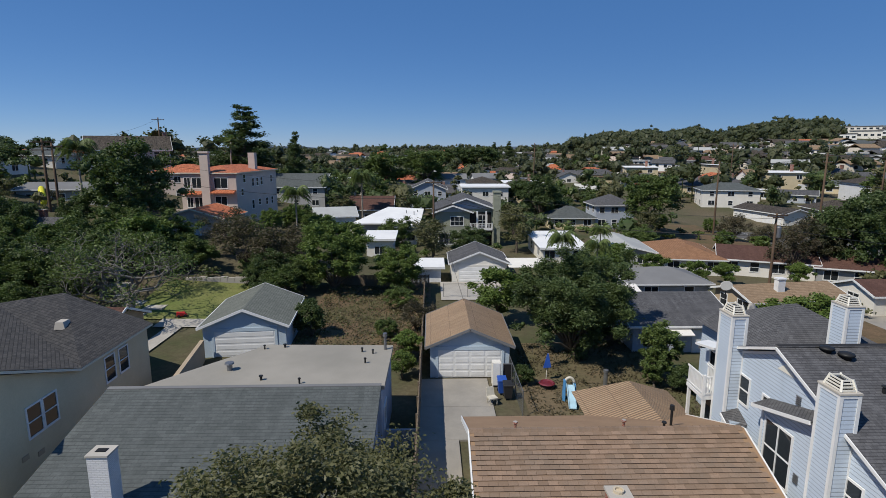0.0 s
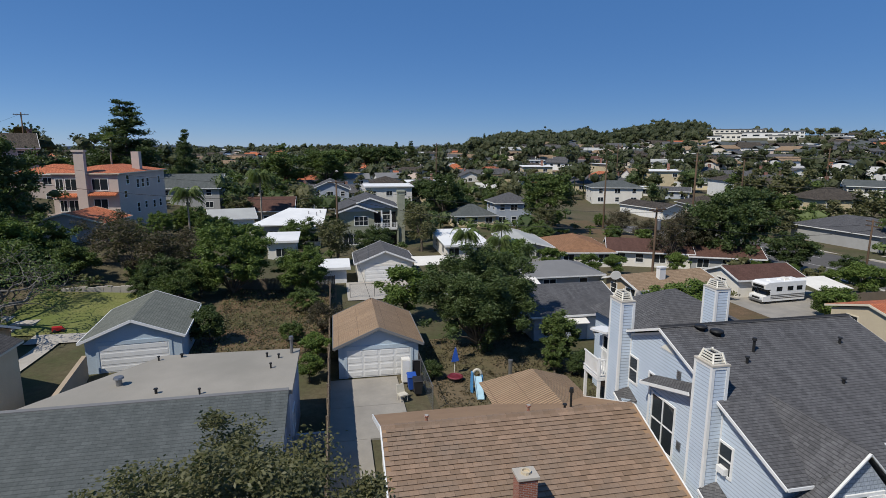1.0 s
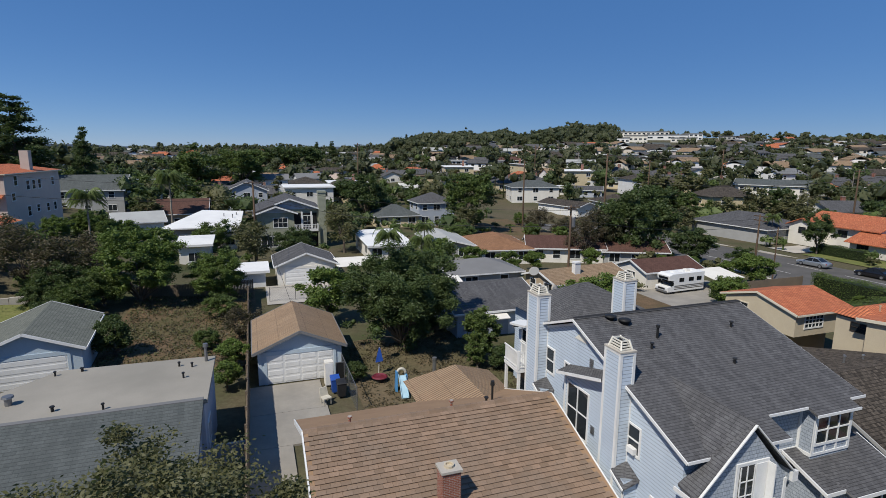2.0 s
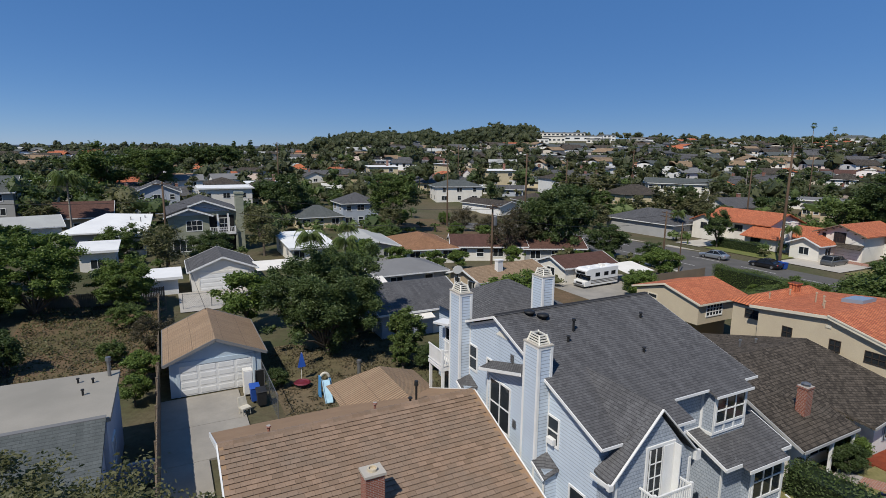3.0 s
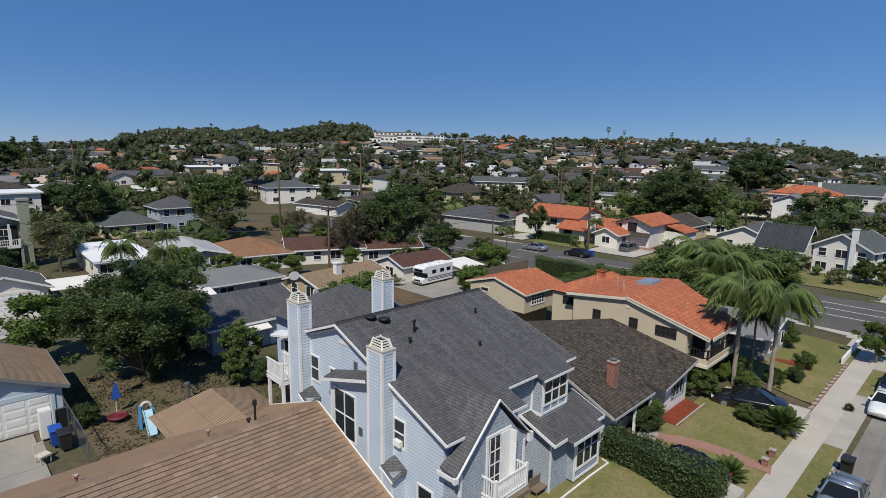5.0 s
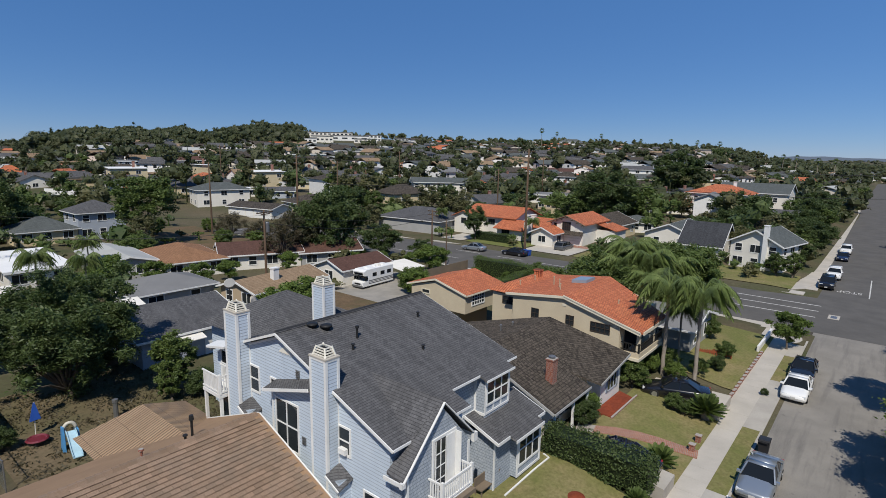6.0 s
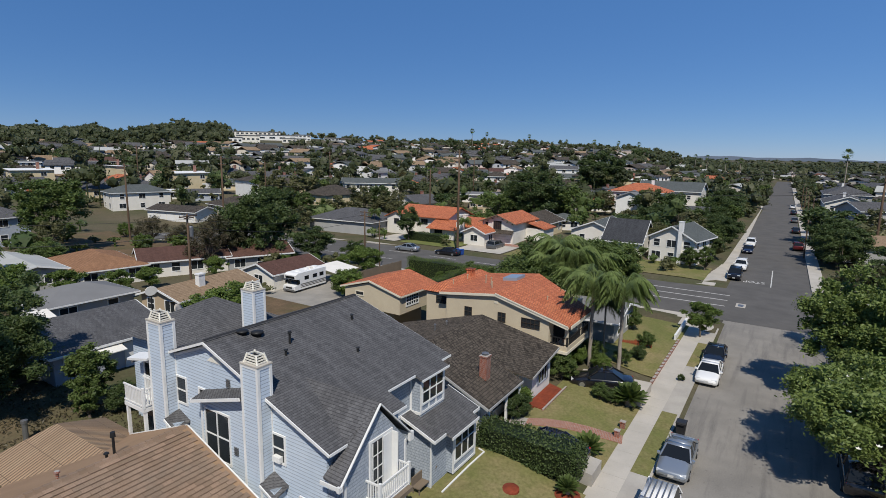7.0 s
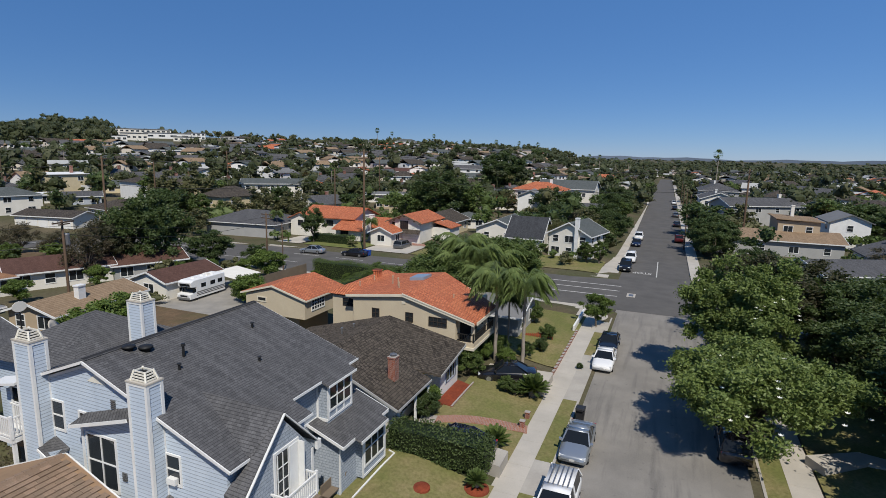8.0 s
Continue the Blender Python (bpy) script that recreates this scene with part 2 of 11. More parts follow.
def soil(name, tones, scale=0.35, fine=5.0, bump=0.03):
    """Grass, dry earth and leaf litter, in patches."""
    m, nt, bs = nodes_of(name)
    p = place(nt)
    n1, n2, n3 = noise_of(nt, p, scale, 6, 0.65), noise_of(nt, p, fine, 4), noise_of(nt, p, scale * 0.3, 3)
    col = mix(nt, span(nt, n1, 0.38, 0.62), tones[0], tones[1])
    col = mix(nt, span(nt, n3, 0.45, 0.65, 0.0, 0.8), col, tones[2])
    col = mix(nt, span(nt, n2, 0.35, 0.7, 0.0, 0.6), col, tuple(c * 0.5 for c in tones[0]))
    nt.links.new(col, bs.inputs["Base Color"])
    bs.inputs["Roughness"].default_value = 0.95
    bs.inputs["Specular IOR Level"].default_value = 0.1
    bumped(nt, bs, n2, bump)
    return m


ASPHALT = plain("asphalt", (0.125, 0.118, 0.11), (0.09, 0.086, 0.08), 0.35, 0.92, bump=0.006, fine=22, spec=0.2)
def worn_road():
    """Old sun-bleached asphalt: broad mottling, long dark streaks along the lanes, drips of oil."""
    m, nt, bs = nodes_of("worn_road")
    p = place(nt)
    flow = vec(nt, "MULTIPLY", p, (0.09, 1.1, 1.0))
    streak, broad, spots, grain = noise_of(nt, flow, 1.0, 4, 0.6), noise_of(nt, p, 0.25, 5), noise_of(nt, p, 1.7, 4, 0.7), noise_of(nt, p, 12.0, 3)
    col = mix(nt, span(nt, broad, 0.38, 0.64), (0.25, 0.232, 0.205), (0.18, 0.168, 0.15))
    col = mix(nt, span(nt, streak, 0.52, 0.68, 0.0, 0.6), col, (0.1, 0.095, 0.09))
    col = mix(nt, span(nt, spots, 0.62, 0.72, 0.0, 0.65), col, (0.085, 0.08, 0.076))
    col = mix(nt, span(nt, grain, 0.35, 0.7, 0.0, 0.3), col, (0.3, 0.28, 0.25))
    nt.links.new(col, bs.inputs["Base Color"])
    bs.inputs["Roughness"].default_value, bs.inputs["Specular IOR Level"].default_value = 0.92, 0.2
    bumped(nt, bs, grain, 0.005)
    return m


OLD_ROAD = worn_road()
CONCRETE = plain("concrete", (0.44, 0.41, 0.36), (0.34, 0.315, 0.28), 0.5, 0.9, bump=0.004, fine=10)
PALE_CONCRETE = plain("pale_concrete", (0.5, 0.46, 0.4), (0.4, 0.37, 0.32), 0.4, 0.9)
WHITE = plain("white_paint", (0.8, 0.8, 0.78), (0.7, 0.7, 0.68), 1.0, 0.5, bump=0.001)
CREAM_TRIM = plain("cream_trim", (0.72, 0.66, 0.52), (0.62, 0.57, 0.46), 1.0, 0.6)
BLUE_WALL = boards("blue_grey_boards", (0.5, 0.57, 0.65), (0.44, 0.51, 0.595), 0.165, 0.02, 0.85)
BLUE_STUCCO = plain("pale_blue_stucco", (0.5, 0.59, 0.66), (0.44, 0.53, 0.6), 0.7, 0.85, bump=0.006)
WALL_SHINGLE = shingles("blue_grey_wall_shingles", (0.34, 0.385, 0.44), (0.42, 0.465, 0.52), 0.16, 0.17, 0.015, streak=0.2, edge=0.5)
GREY_BLUE = plain("grey_blue_stucco", (0.42, 0.46, 0.52), (0.36, 0.4, 0.46), 0.7, 0.85, bump=0.006)
BEIGE = plain("beige_stucco", (0.58, 0.5, 0.36), (0.52, 0.44, 0.32), 0.6, 0.85, bump=0.006)
CREAM = plain("cream_stucco", (0.66, 0.56, 0.37), (0.58, 0.49, 0.32), 0.6, 0.85, bump=0.006)
PINKISH = plain("pinkish_stucco", (0.56, 0.47, 0.41), (0.5, 0.42, 0.37), 0.6, 0.85, bump=0.006)
OFF_WHITE = plain("off_white_stucco", (0.78, 0.75, 0.68), (0.7, 0.67, 0.6), 0.6, 0.85, bump=0.006)
GREY_WALL = plain("grey_stucco", (0.4, 0.4, 0.39), (0.34, 0.34, 0.33), 0.6, 0.85)
SAGE = boards("sage_boards", (0.3, 0.31, 0.23), (0.26, 0.27, 0.2), 0.2)
TAN_WALL = plain("tan_stucco", (0.46, 0.36, 0.25), (0.4, 0.32, 0.22), 0.6, 0.85)
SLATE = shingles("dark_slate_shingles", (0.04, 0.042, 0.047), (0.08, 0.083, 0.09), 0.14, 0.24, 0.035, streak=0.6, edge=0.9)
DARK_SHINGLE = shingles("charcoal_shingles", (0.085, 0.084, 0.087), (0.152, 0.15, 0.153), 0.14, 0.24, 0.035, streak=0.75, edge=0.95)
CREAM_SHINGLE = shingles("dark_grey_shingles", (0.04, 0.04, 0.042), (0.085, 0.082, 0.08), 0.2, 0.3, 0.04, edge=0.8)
GREY_SHINGLE = shingles("slate_grey_shingles", (0.092, 0.103, 0.1), (0.13, 0.142, 0.138), 0.22, 0.45, 0.025, edge=0.45)
GREEN_SHINGLE = shingles("green_grey_shingles", (0.14, 0.15, 0.13), (0.2, 0.21, 0.18), 0.2, 0.3, 0.03)
TAN_SHINGLE = shingles("tan_shingles", (0.27, 0.185, 0.115), (0.35, 0.25, 0.16), 0.3, 0.4, 0.03)
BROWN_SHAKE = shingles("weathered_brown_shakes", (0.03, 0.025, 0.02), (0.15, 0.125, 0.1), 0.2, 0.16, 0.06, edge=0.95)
ORANGE_SHINGLE = shingles("orange_brown_shingles", (0.27, 0.14, 0.075), (0.35, 0.19, 0.105), 0.24, 0.35, 0.03)
RED_SHINGLE = shingles("red_brown_shingles", (0.1, 0.052, 0.04), (0.14, 0.075, 0.058), 0.2, 0.3, 0.02)
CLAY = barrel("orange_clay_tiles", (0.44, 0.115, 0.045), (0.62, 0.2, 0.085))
DRIVE_MIX = plain("stained_drive_concrete", (0.33, 0.305, 0.265), (0.24, 0.225, 0.2), 0.5, 0.9, bump=0.005, fine=9)
TAN_TILE = plain("tan_concrete_tile", (0.33, 0.215, 0.13), (0.27, 0.175, 0.105), 0.8, 0.9, bump=0.006)
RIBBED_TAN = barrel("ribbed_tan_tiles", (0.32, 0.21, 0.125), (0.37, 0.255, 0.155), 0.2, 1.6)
WHITE_ROOF = plain("white_roof_coating", (0.8, 0.8, 0.78), (0.7, 0.7, 0.69), 0.3, 0.7)
PALE_ROOF = plain("pale_roof", (0.42, 0.43, 0.41), (0.36, 0.36, 0.35), 0.4, 0.9)
TERRACOTTA = plain("orange_stucco", (0.5, 0.26, 0.15), (0.44, 0.23, 0.13), 0.6, 0.85)
BEIGE_ROOF = plain("beige_roll_roofing", (0.33, 0.305, 0.26), (0.25, 0.235, 0.2), 0.25, 0.9, bump=0.004)
GREY_ROOF = plain("grey_roll_roofing", (0.2, 0.2, 0.2), (0.16, 0.16, 0.16), 0.3, 0.9)
RED_BRICK = bricks("red_brick", (0.3, 0.1, 0.06), (0.24, 0.075, 0.045))
PAVER = bricks("red_pavers", (0.36, 0.16, 0.1), (0.3, 0.13, 0.085), w=0.2, h=0.1)
WHITE_BRICK = bricks("white_painted_brick", (0.72, 0.72, 0.72), (0.66, 0.66, 0.67), (0.5, 0.5, 0.5))
PANE = glass("window_glass")
# near-black that paints the shade inside openings
SHADE_BLACK = plain("shade_black", (0.015, 0.015, 0.016), None, 1.0, 0.8, bump=0)
DARK_TRIM = plain("dark_brown_bars", (0.05, 0.038, 0.03), None, 2.0, 0.6, bump=0)
BLACK_METAL = plain("black_metal", (0.03, 0.03, 0.03), None, 2.0, 0.5, 0.3, bump=0)
GREY_METAL = plain("grey_metal", (0.3, 0.3, 0.3), None, 2.0, 0.45, 0.7, bump=0)
WOOD_POLE = plain("creosoted_wood", (0.13, 0.085, 0.055), (0.09, 0.06, 0.04), 1.5, 0.9)
FENCE_WOOD = plain("fence_wood", (0.2, 0.155, 0.11), (0.15, 0.12, 0.09), 1.0, 0.9)
BARK = plain("bark", (0.14, 0.115, 0.09), (0.09, 0.075, 0.06), 2.0, 0.95, bump=0.02)
PALM_BARK = plain("palm_bark", (0.33, 0.29, 0.24), (0.22, 0.19, 0.16), 2.0, 0.95, bump=0.02)
LAWN = soil("lawn", ((0.19, 0.185, 0.068), (0.27, 0.22, 0.11), (0.14, 0.16, 0.05)), 0.5)
GREEN_LAWN = soil("green_lawn", ((0.17, 0.19, 0.06), (0.22, 0.215, 0.085), (0.12, 0.16, 0.045)), 0.5)
EARTH = soil("yard_earth", ((0.17, 0.13, 0.08), (0.11, 0.105, 0.055), (0.07, 0.085, 0.035)), 0.22)
DRY = soil("dry_weeds", ((0.18, 0.122, 0.074), (0.125, 0.092, 0.056), (0.1, 0.098, 0.045)), 0.6)
MULCH = soil("red_mulch", ((0.26, 0.06, 0.03), (0.19, 0.05, 0.03), (0.22, 0.06, 0.035)), 1.0)
LEAF_DARK = foliage("dark_leaves", (0.058, 0.09, 0.028), (0.1, 0.135, 0.044), (0.042, 0.066, 0.022))
LEAF_MID = foliage("green_leaves", (0.08, 0.122, 0.03), (0.14, 0.185, 0.05), (0.06, 0.092, 0.026))
LEAF_BRIGHT = foliage("bright_leaves", (0.1, 0.155, 0.03), (0.16, 0.22, 0.05), (0.075, 0.115, 0.028))
LEAF_OLIVE = foliage("olive_leaves", (0.115, 0.118, 0.05), (0.18, 0.172, 0.08), (0.08, 0.084, 0.038))
LEAF_BROWN = foliage("dry_leaves", (0.085, 0.065, 0.04), (0.12, 0.1, 0.06), (0.06, 0.055, 0.03))
LEAF_SMOKY = foliage("browning_leaves", (0.05, 0.055, 0.026), (0.085, 0.08, 0.04), (0.06, 0.045, 0.026))
LEAF_PALM = foliage("palm_leaflets", (0.12, 0.172, 0.048), (0.215, 0.27, 0.09), (0.085, 0.125, 0.036))
LEAF_MAGNOLIA = foliage("glossy_magnolia_leaves", (0.13, 0.185, 0.045), (0.22, 0.275, 0.08), (0.095, 0.135, 0.036))
LEAF_FAR = foliage("far_green_leaves", (0.054, 0.066, 0.026), (0.09, 0.102, 0.04), (0.036, 0.046, 0.02), 0.2, 0.07)
LEAF_FAR_B = foliage("far_olive_leaves", (0.07, 0.078, 0.034), (0.105, 0.108, 0.05), (0.036, 0.052, 0.02), 0.2, 0.07)
PETAL = plain("white_petals", (0.8, 0.8, 0.72), None, 3.0, 0.6, bump=0)

# ---- lie of the land ----
def ease(v, lo, hi):
    t = min(1.0, max(0.0, (v - lo) / (hi - lo)))
    return t * t * (3 - 2 * t)


def cross_mid(y):
    """The middle of the cross street at y: straight, then bending away to the west."""
    return 77.0 - 0.13 * max(0.0, y - 62) - 0.0006 * max(0.0, y - 62) ** 2


def east_mid(x):
    return 1.6 + 0.012 * (x - 93)


STREET_S, STREET_N = -6.1, 5.1
CROSS_HALF, EAST_HALF = 8.8, 5.3


def road_depth(x, y):
    """How far inside a carriageway a spot lies, negative outside."""
    a = min(y - STREET_S, STREET_N - y, 70 - x, x + 120)
    b = min(CROSS_HALF - abs(x - cross_mid(y)), 230 - y, y + 160)
    c = min(EAST_HALF - abs(y - east_mid(x)), x - 80, 520 - x)
    return max(a, b, c)


def terrain(x, y):
    r, az = math.hypot(x, y), math.degrees(math.atan2(x, y))
    near = 0.11 + 0.69 * ease(y, 8.0, 13.0) if y > 0 else 0.11 + 0.5 * ease(-y, 9.0, 14.0)
    near = 0.11 + (near - 0.11) * (1 - ease(x, 52, 64) * (1 - ease(x, 92, 110)) * 0.7)
    w = 0.35 + 0.65 * ease(az, 8, 22) - 0.2 * ease(az, 66, 76) - 0.8 * ease(az, 76, 86)
    w += 0.17 * ease(az, 12, 20) * (1 - ease(az, 44, 56))
    if az > 100 or az < -110:
        w = 0.0
    rise = 0.045 * max(0.0, min(r, 760) - 130) * w
    knoll = (1 + 1.5 * ease(az, 17, 35)) * ease(az, 12, 17) * (1 - ease(az, 36.2, 38.6)) * math.exp(-((r - 640) / 130) ** 2)
    west = 0.0
    if y > 20:
        west = ease(y, 48, 84) * max(0.0, min(-x - 6, 90)) * 0.17 * (1 - ease(r, 140, 270))
    fall = 1 - ease(r, 820, 1500)
    return near + (rise + knoll) * fall + west


def ladder(lo, hi, step, far, grow=1.16):
    vals = list(np.arange(lo, hi + 0.01, step))
    s, v = step, hi
    while v < far:
        s *= grow
        v += s
        vals.append(v)
    s, v = step, lo
    while v > -far:
        s *= grow
        v -= s
        vals.insert(0, v)
    return vals


def build_ground():
    xs, ys = ladder(-50, 110, 1.6, 4400), ladder(-30, 110, 1.6, 4400)
    verts, faces = [], []
    for y in ys:
        for x in xs:
            z = terrain(x, y)
            z -= 0.45 if road_depth(x, y) > 0.2 else 0.0
            verts.append((x, y, z))
    n = len(xs)
    for j in range(len(ys) - 1):
        for i in range(n - 1):
            a = j * n + i
            faces.append((a, a + 1, a + n + 1, a + n))
    g = Geo()
    g.v, g.f = verts, faces
    ob = new("ground", g.mesh("ground", TOWN, True))
    tagged(ob, "dry earth, weeds and rough grass of the back yards and hills", "ground", kind="structure")


TOWN = soil("town_ground", ((0.12, 0.1, 0.062), (0.065, 0.08, 0.034), (0.15, 0.125, 0.085)), 0.12, 3.0)
build_ground()


def strip(name, pts, half, z, thick, material, label, category="road", kind="structure"):
    """A flat ribbon along pts, half metres to each side."""
    g = Geo()
    sides = []
    for i, p in enumerate(pts):
        d = Vector(pts[min(i + 1, len(pts) - 1)]) - Vector(pts[max(i - 1, 0)])
        s = Vector((-d.y, d.x)).normalized() * half
        sides.append(((p[0] - s.x, p[1] - s.y), (p[0] + s.x, p[1] + s.y)))
    for (a, b), (c, d) in zip(sides, sides[1:]):
        g.slab([(*a, z), (*c, z), (*d, z), (*b, z)], thick)
    return single(name, g, material, label, category, kind=kind)


street_g = Geo()
for x0 in range(-120, 69, 9):
    street_g.slab([(x0, STREET_S, 0), (min(x0 + 9, 68.6), STREET_S, 0), (min(x0 + 9, 68.6), STREET_N, 0), (x0, STREET_N, 0)], 0.3)
single("road", street_g, OLD_ROAD, "worn pale grey residential street with oil stains", "road", kind="structure")
cross_pts = [(cross_mid(y), y) for y in range(-160, 231, 10)]
strip("road", cross_pts, CROSS_HALF, 0.012, 0.3, ASPHALT, "dark asphalt cross street with painted lanes")
east_pts = [(x, east_mid(x)) for x in range(84, 521, 12)]
strip("road", east_pts, EAST_HALF, 0.006, 0.3, ASPHALT, "long straight asphalt street past the crossing")

# painted lines of the cross street and the crossing
PAINT = plain("road_paint", (0.6, 0.59, 0.55), (0.42, 0.41, 0.39), 3.0, 0.8, bump=0)
for off, label in ((-1.2, "white painted lane line"), (1.4, "white painted lane line")):
    for y0 in range(30, 150, 9):
        pts = [(cross_mid(y) + off * 2.4, y) for y in (y0, y0 + 3, y0 + 5.5)]
        strip("lane_line", pts, 0.07, 0.018, 0.004, PAINT, label, "road marking")
for xo in (-2.0, 1.2, 4.2):
    strip("lane_line", [(cross_mid(9) + xo, 5.6), (cross_mid(9) + xo, 26.0)], 0.11, 0.018, 0.004, PAINT, "white painted lane line", "road marking")
strip("lane_line", [(90, east_mid(90) - 0.4), (104, east_mid(104) - 0.4)], 0.07, 0.013, 0.004, PAINT, "worn white centre line", "road marking")
stop_curve = bpy.data.curves.new("road_lettering", "FONT")
stop_curve.body, stop_curve.size, stop_curve.align_x, stop_curve.extrude = "STOP", 1.2, "CENTER", 0.004
stop_curve.materials.append(PAINT)
stop_word = new("road_lettering", stop_curve)
stop_word.matrix_basis = Matrix.LocRotScale((93.0, 3.4, 0.03), Euler((0, 0, radians(90))), (1.0, 1.7, 1.0))
tagged(stop_word, "worn white painted word STOP on the asphalt", "road marking")
grate = Geo().box(75.4, 3.4, 0.014, 77.4, 4.5, 0.03)
single("manhole_cover", grate, PALE_CONCRETE, "pale concrete utility cover in the asphalt", "manhole cover")
iron = Geo().box(75.8, 3.65, 0.031, 77.0, 4.25, 0.035)
single("drain_plate", iron, GREY_METAL, "dark iron plate set in the pale cover", "drain cover")

# kerbs and pavements of the near street
def kerb_run(x0, x1, ya, yb, label="grey concrete kerb"):
    g = Geo()
    x = x0
    while x < x1:
        e = min(x + 3.0, x1)
        g.box(x, ya, -0.3, e - 0.012, yb, 0.15)
        x = e
    single("kerb", g, CONCRETE, label, "kerb", kind="structure")


kerb_run(-120, 64.0, STREET_N, STREET_N + 0.16)
kerb_run(-120, 64.0, STREET_S - 0.16, STREET_S)


def paved(x0, x1, y0, y1, z, material, label, name="pavement", step=1.5):
    g = Geo()
    x = x0
    while x < x1 - 0.01:
        e = min(x + step, x1)
        dz = random.uniform(-0.004, 0.004)
        g.box(x + 0.006, y0, z - 0.5, e - 0.006, y1, z + dz)
        x = e
    return single(name, g, material, label, "pavement", kind="structure")


paved(-60, 64.5, 6.3, 7.9, 0.16, PALE_CONCRETE, "pale concrete pavement in square bays")
paved(-60, 64.5, -9.1, -7.5, 0.16, PALE_CONCRETE, "pale concrete pavement in square bays")
APRON = ((27.4, 31.0), (40.2, 50.5), (57.8, 61.9), (13.0, 16.5), (-1.0, 2.4))
edge = -60
for a, b in sorted(APRON):
    g = Geo().box(edge, STREET_N + 0.16, -0.3, a, 6.3, 0.15)
    single("grass_verge", g, LAWN, "strip of mown grass between kerb and pavement", "grass", kind="structure")
    g = Geo().hull([(a, 5.262, -0.3), (b, 5.262, -0.3), (b, 6.3, -0.3), (a, 6.3, -0.3)], [(a, 5.262, 0.155), (b, 5.262, 0.155), (b, 6.3, 0.158), (a, 6.3, 0.158)])
    single("driveway_apron", g, CONCRETE, "concrete driveway apron across the verge", "driveway", kind="structure")
    edge = b
single("grass_verge", Geo().box(edge, STREET_N + 0.16, -0.3, 62, 6.3, 0.15), LAWN, "strip of mown grass between kerb and pavement", "grass", kind="structure")
single("grass_verge", Geo().box(-60, -7.5, -0.3, 62, STREET_S - 0.16, 0.15), LAWN, "strip of mown grass between kerb and pavement", "grass", kind="structure")

# pavements along the cross street and the far street
for side, label in ((-1, "near"), (1, "far")):
    for y0, y1 in ((8, 200), (-140, -9)):
        pts = [(cross_mid(y) + side * (CROSS_HALF + 1.0), y) for y in range(y0, y1, 8)]
        strip("pavement", pts, 1.0, 0.17, 0.5, PALE_CONCRETE, "pale concrete pavement along the cross street", "pavement")
for side in (-1, 1):
    pts = [(x, east_mid(x) + side * (EAST_HALF + 0.9)) for x in range(90, 520, 10)]
    strip("pavement", pts, 0.9, 0.16, 0.5, PALE_CONCRETE, "pale concrete pavement along the far street", "pavement")
corner = Geo()
corner.lathe(64.0, 8.2, [(2.6, -0.3), (2.6, 0.145)], 20)
single("pavement", corner, PALE_CONCRETE, "rounded concrete street corner", "pavement", kind="structure")


def patch(name, pts, z, material, label, category, thick=0.25):
    """A flat piece of ground, its outline counter-clockwise."""
    g = Geo().slab([(x, y, z) for x, y in pts], thick)
    return single(name, g, material, label, category, kind="structure")


def draped(name, x0, y0, x1, y1, lift, material, label, category, step=1.0):
    """A sheet that follows the land, lift metres above it."""
    g = Geo()
    nx, ny = max(1, round((x1 - x0) / step)), max(1, round((y1 - y0) / step))
    for j in range(ny + 1):
        for i in range(nx + 1):
            x, y = x0 + (x1 - x0) * i / nx, y0 + (y1 - y0) * j / ny
            g.v.append((x, y, terrain(x, y) + lift))
    for j in range(ny):
        for i in range(nx):
            a = j * (nx + 1) + i
            g.f.append((a, a + 1, a + nx + 2, a + nx + 1))
    return single(name, g, material, label, category, kind="structure")


outer = [(85.6, 26.0), (85.6, 15.5), (86.2, 12.2), (87.6, 9.9), (90.0, 8.3), (94.0, 7.6), (104.0, 7.6)]
inner = [(87.7, 26.0), (87.7, 15.8), (88.3, 13.2), (89.5, 11.4), (91.4, 10.2), (94.6, 9.6), (104.0, 9.6)]
g = Geo()
for (a, b), (c, d) in zip(zip(outer, inner), zip(outer[1:], inner[1:])):
    g.slab([(*a, 0.185), (*c, 0.185), (*d, 0.185), (*b, 0.185)], 0.5)
single("pavement", g, PALE_CONCRETE, "rounded concrete street corner", "pavement", kind="structure")
# front lawns and yards
draped("lawn", 15.5, 7.7, 27.3, 15.6, 0.09, LAWN, "mown front lawn with dry patches", "lawn")
draped("lawn", 29.0, 7.7, 39.8, 13.6, 0.09, LAWN, "mown front lawn with dry patches", "lawn")
draped("lawn", 46.0, 7.9, 63.0, 16.0, 0.09, LAWN, "front lawn on the corner lot", "lawn")
draped("lawn", 87.8, 9.7, 98.0, 22.5, 0.1, LAWN, "dry corner lawn before a white house", "lawn")
draped("lawn", 87.8, 53.2, 94.8, 66.0, 0.1, GREEN_LAWN, "front gardens along the cross street", "lawn")
draped("driveway", 87.75, 43.2, 98.0, 52.6, 0.11, PALE_CONCRETE, "wide pale concrete forecourt before a garage", "driveway")
draped("driveway", 87.75, 67.0, 95.5, 72.5, 0.11, PALE_CONCRETE, "pale concrete drive", "driveway")
draped("driveway", 96.0, 43.5, 98.1, 52.4, 0.125, PAVER, "strip of red pavers before the garage", "driveway")
draped("lawn", 87.8, 28.0, 94.5, 42.6, 0.1, LAWN, "front gardens along the cross street", "lawn")
draped("lawn", -30.5, 53.0, -20.6, 63.6, 0.12, GREEN_LAWN, "green lawn in a back yard", "lawn")
draped("patio", -26.2, 50.8, -20.8, 53.0, 0.14, CONCRETE, "worn concrete terrace at the lawn's edge", "patio")
draped("garden_path", -24.9, 41.0, -23.4, 50.8, 0.13, CONCRETE, "narrow concrete garden path", "path")
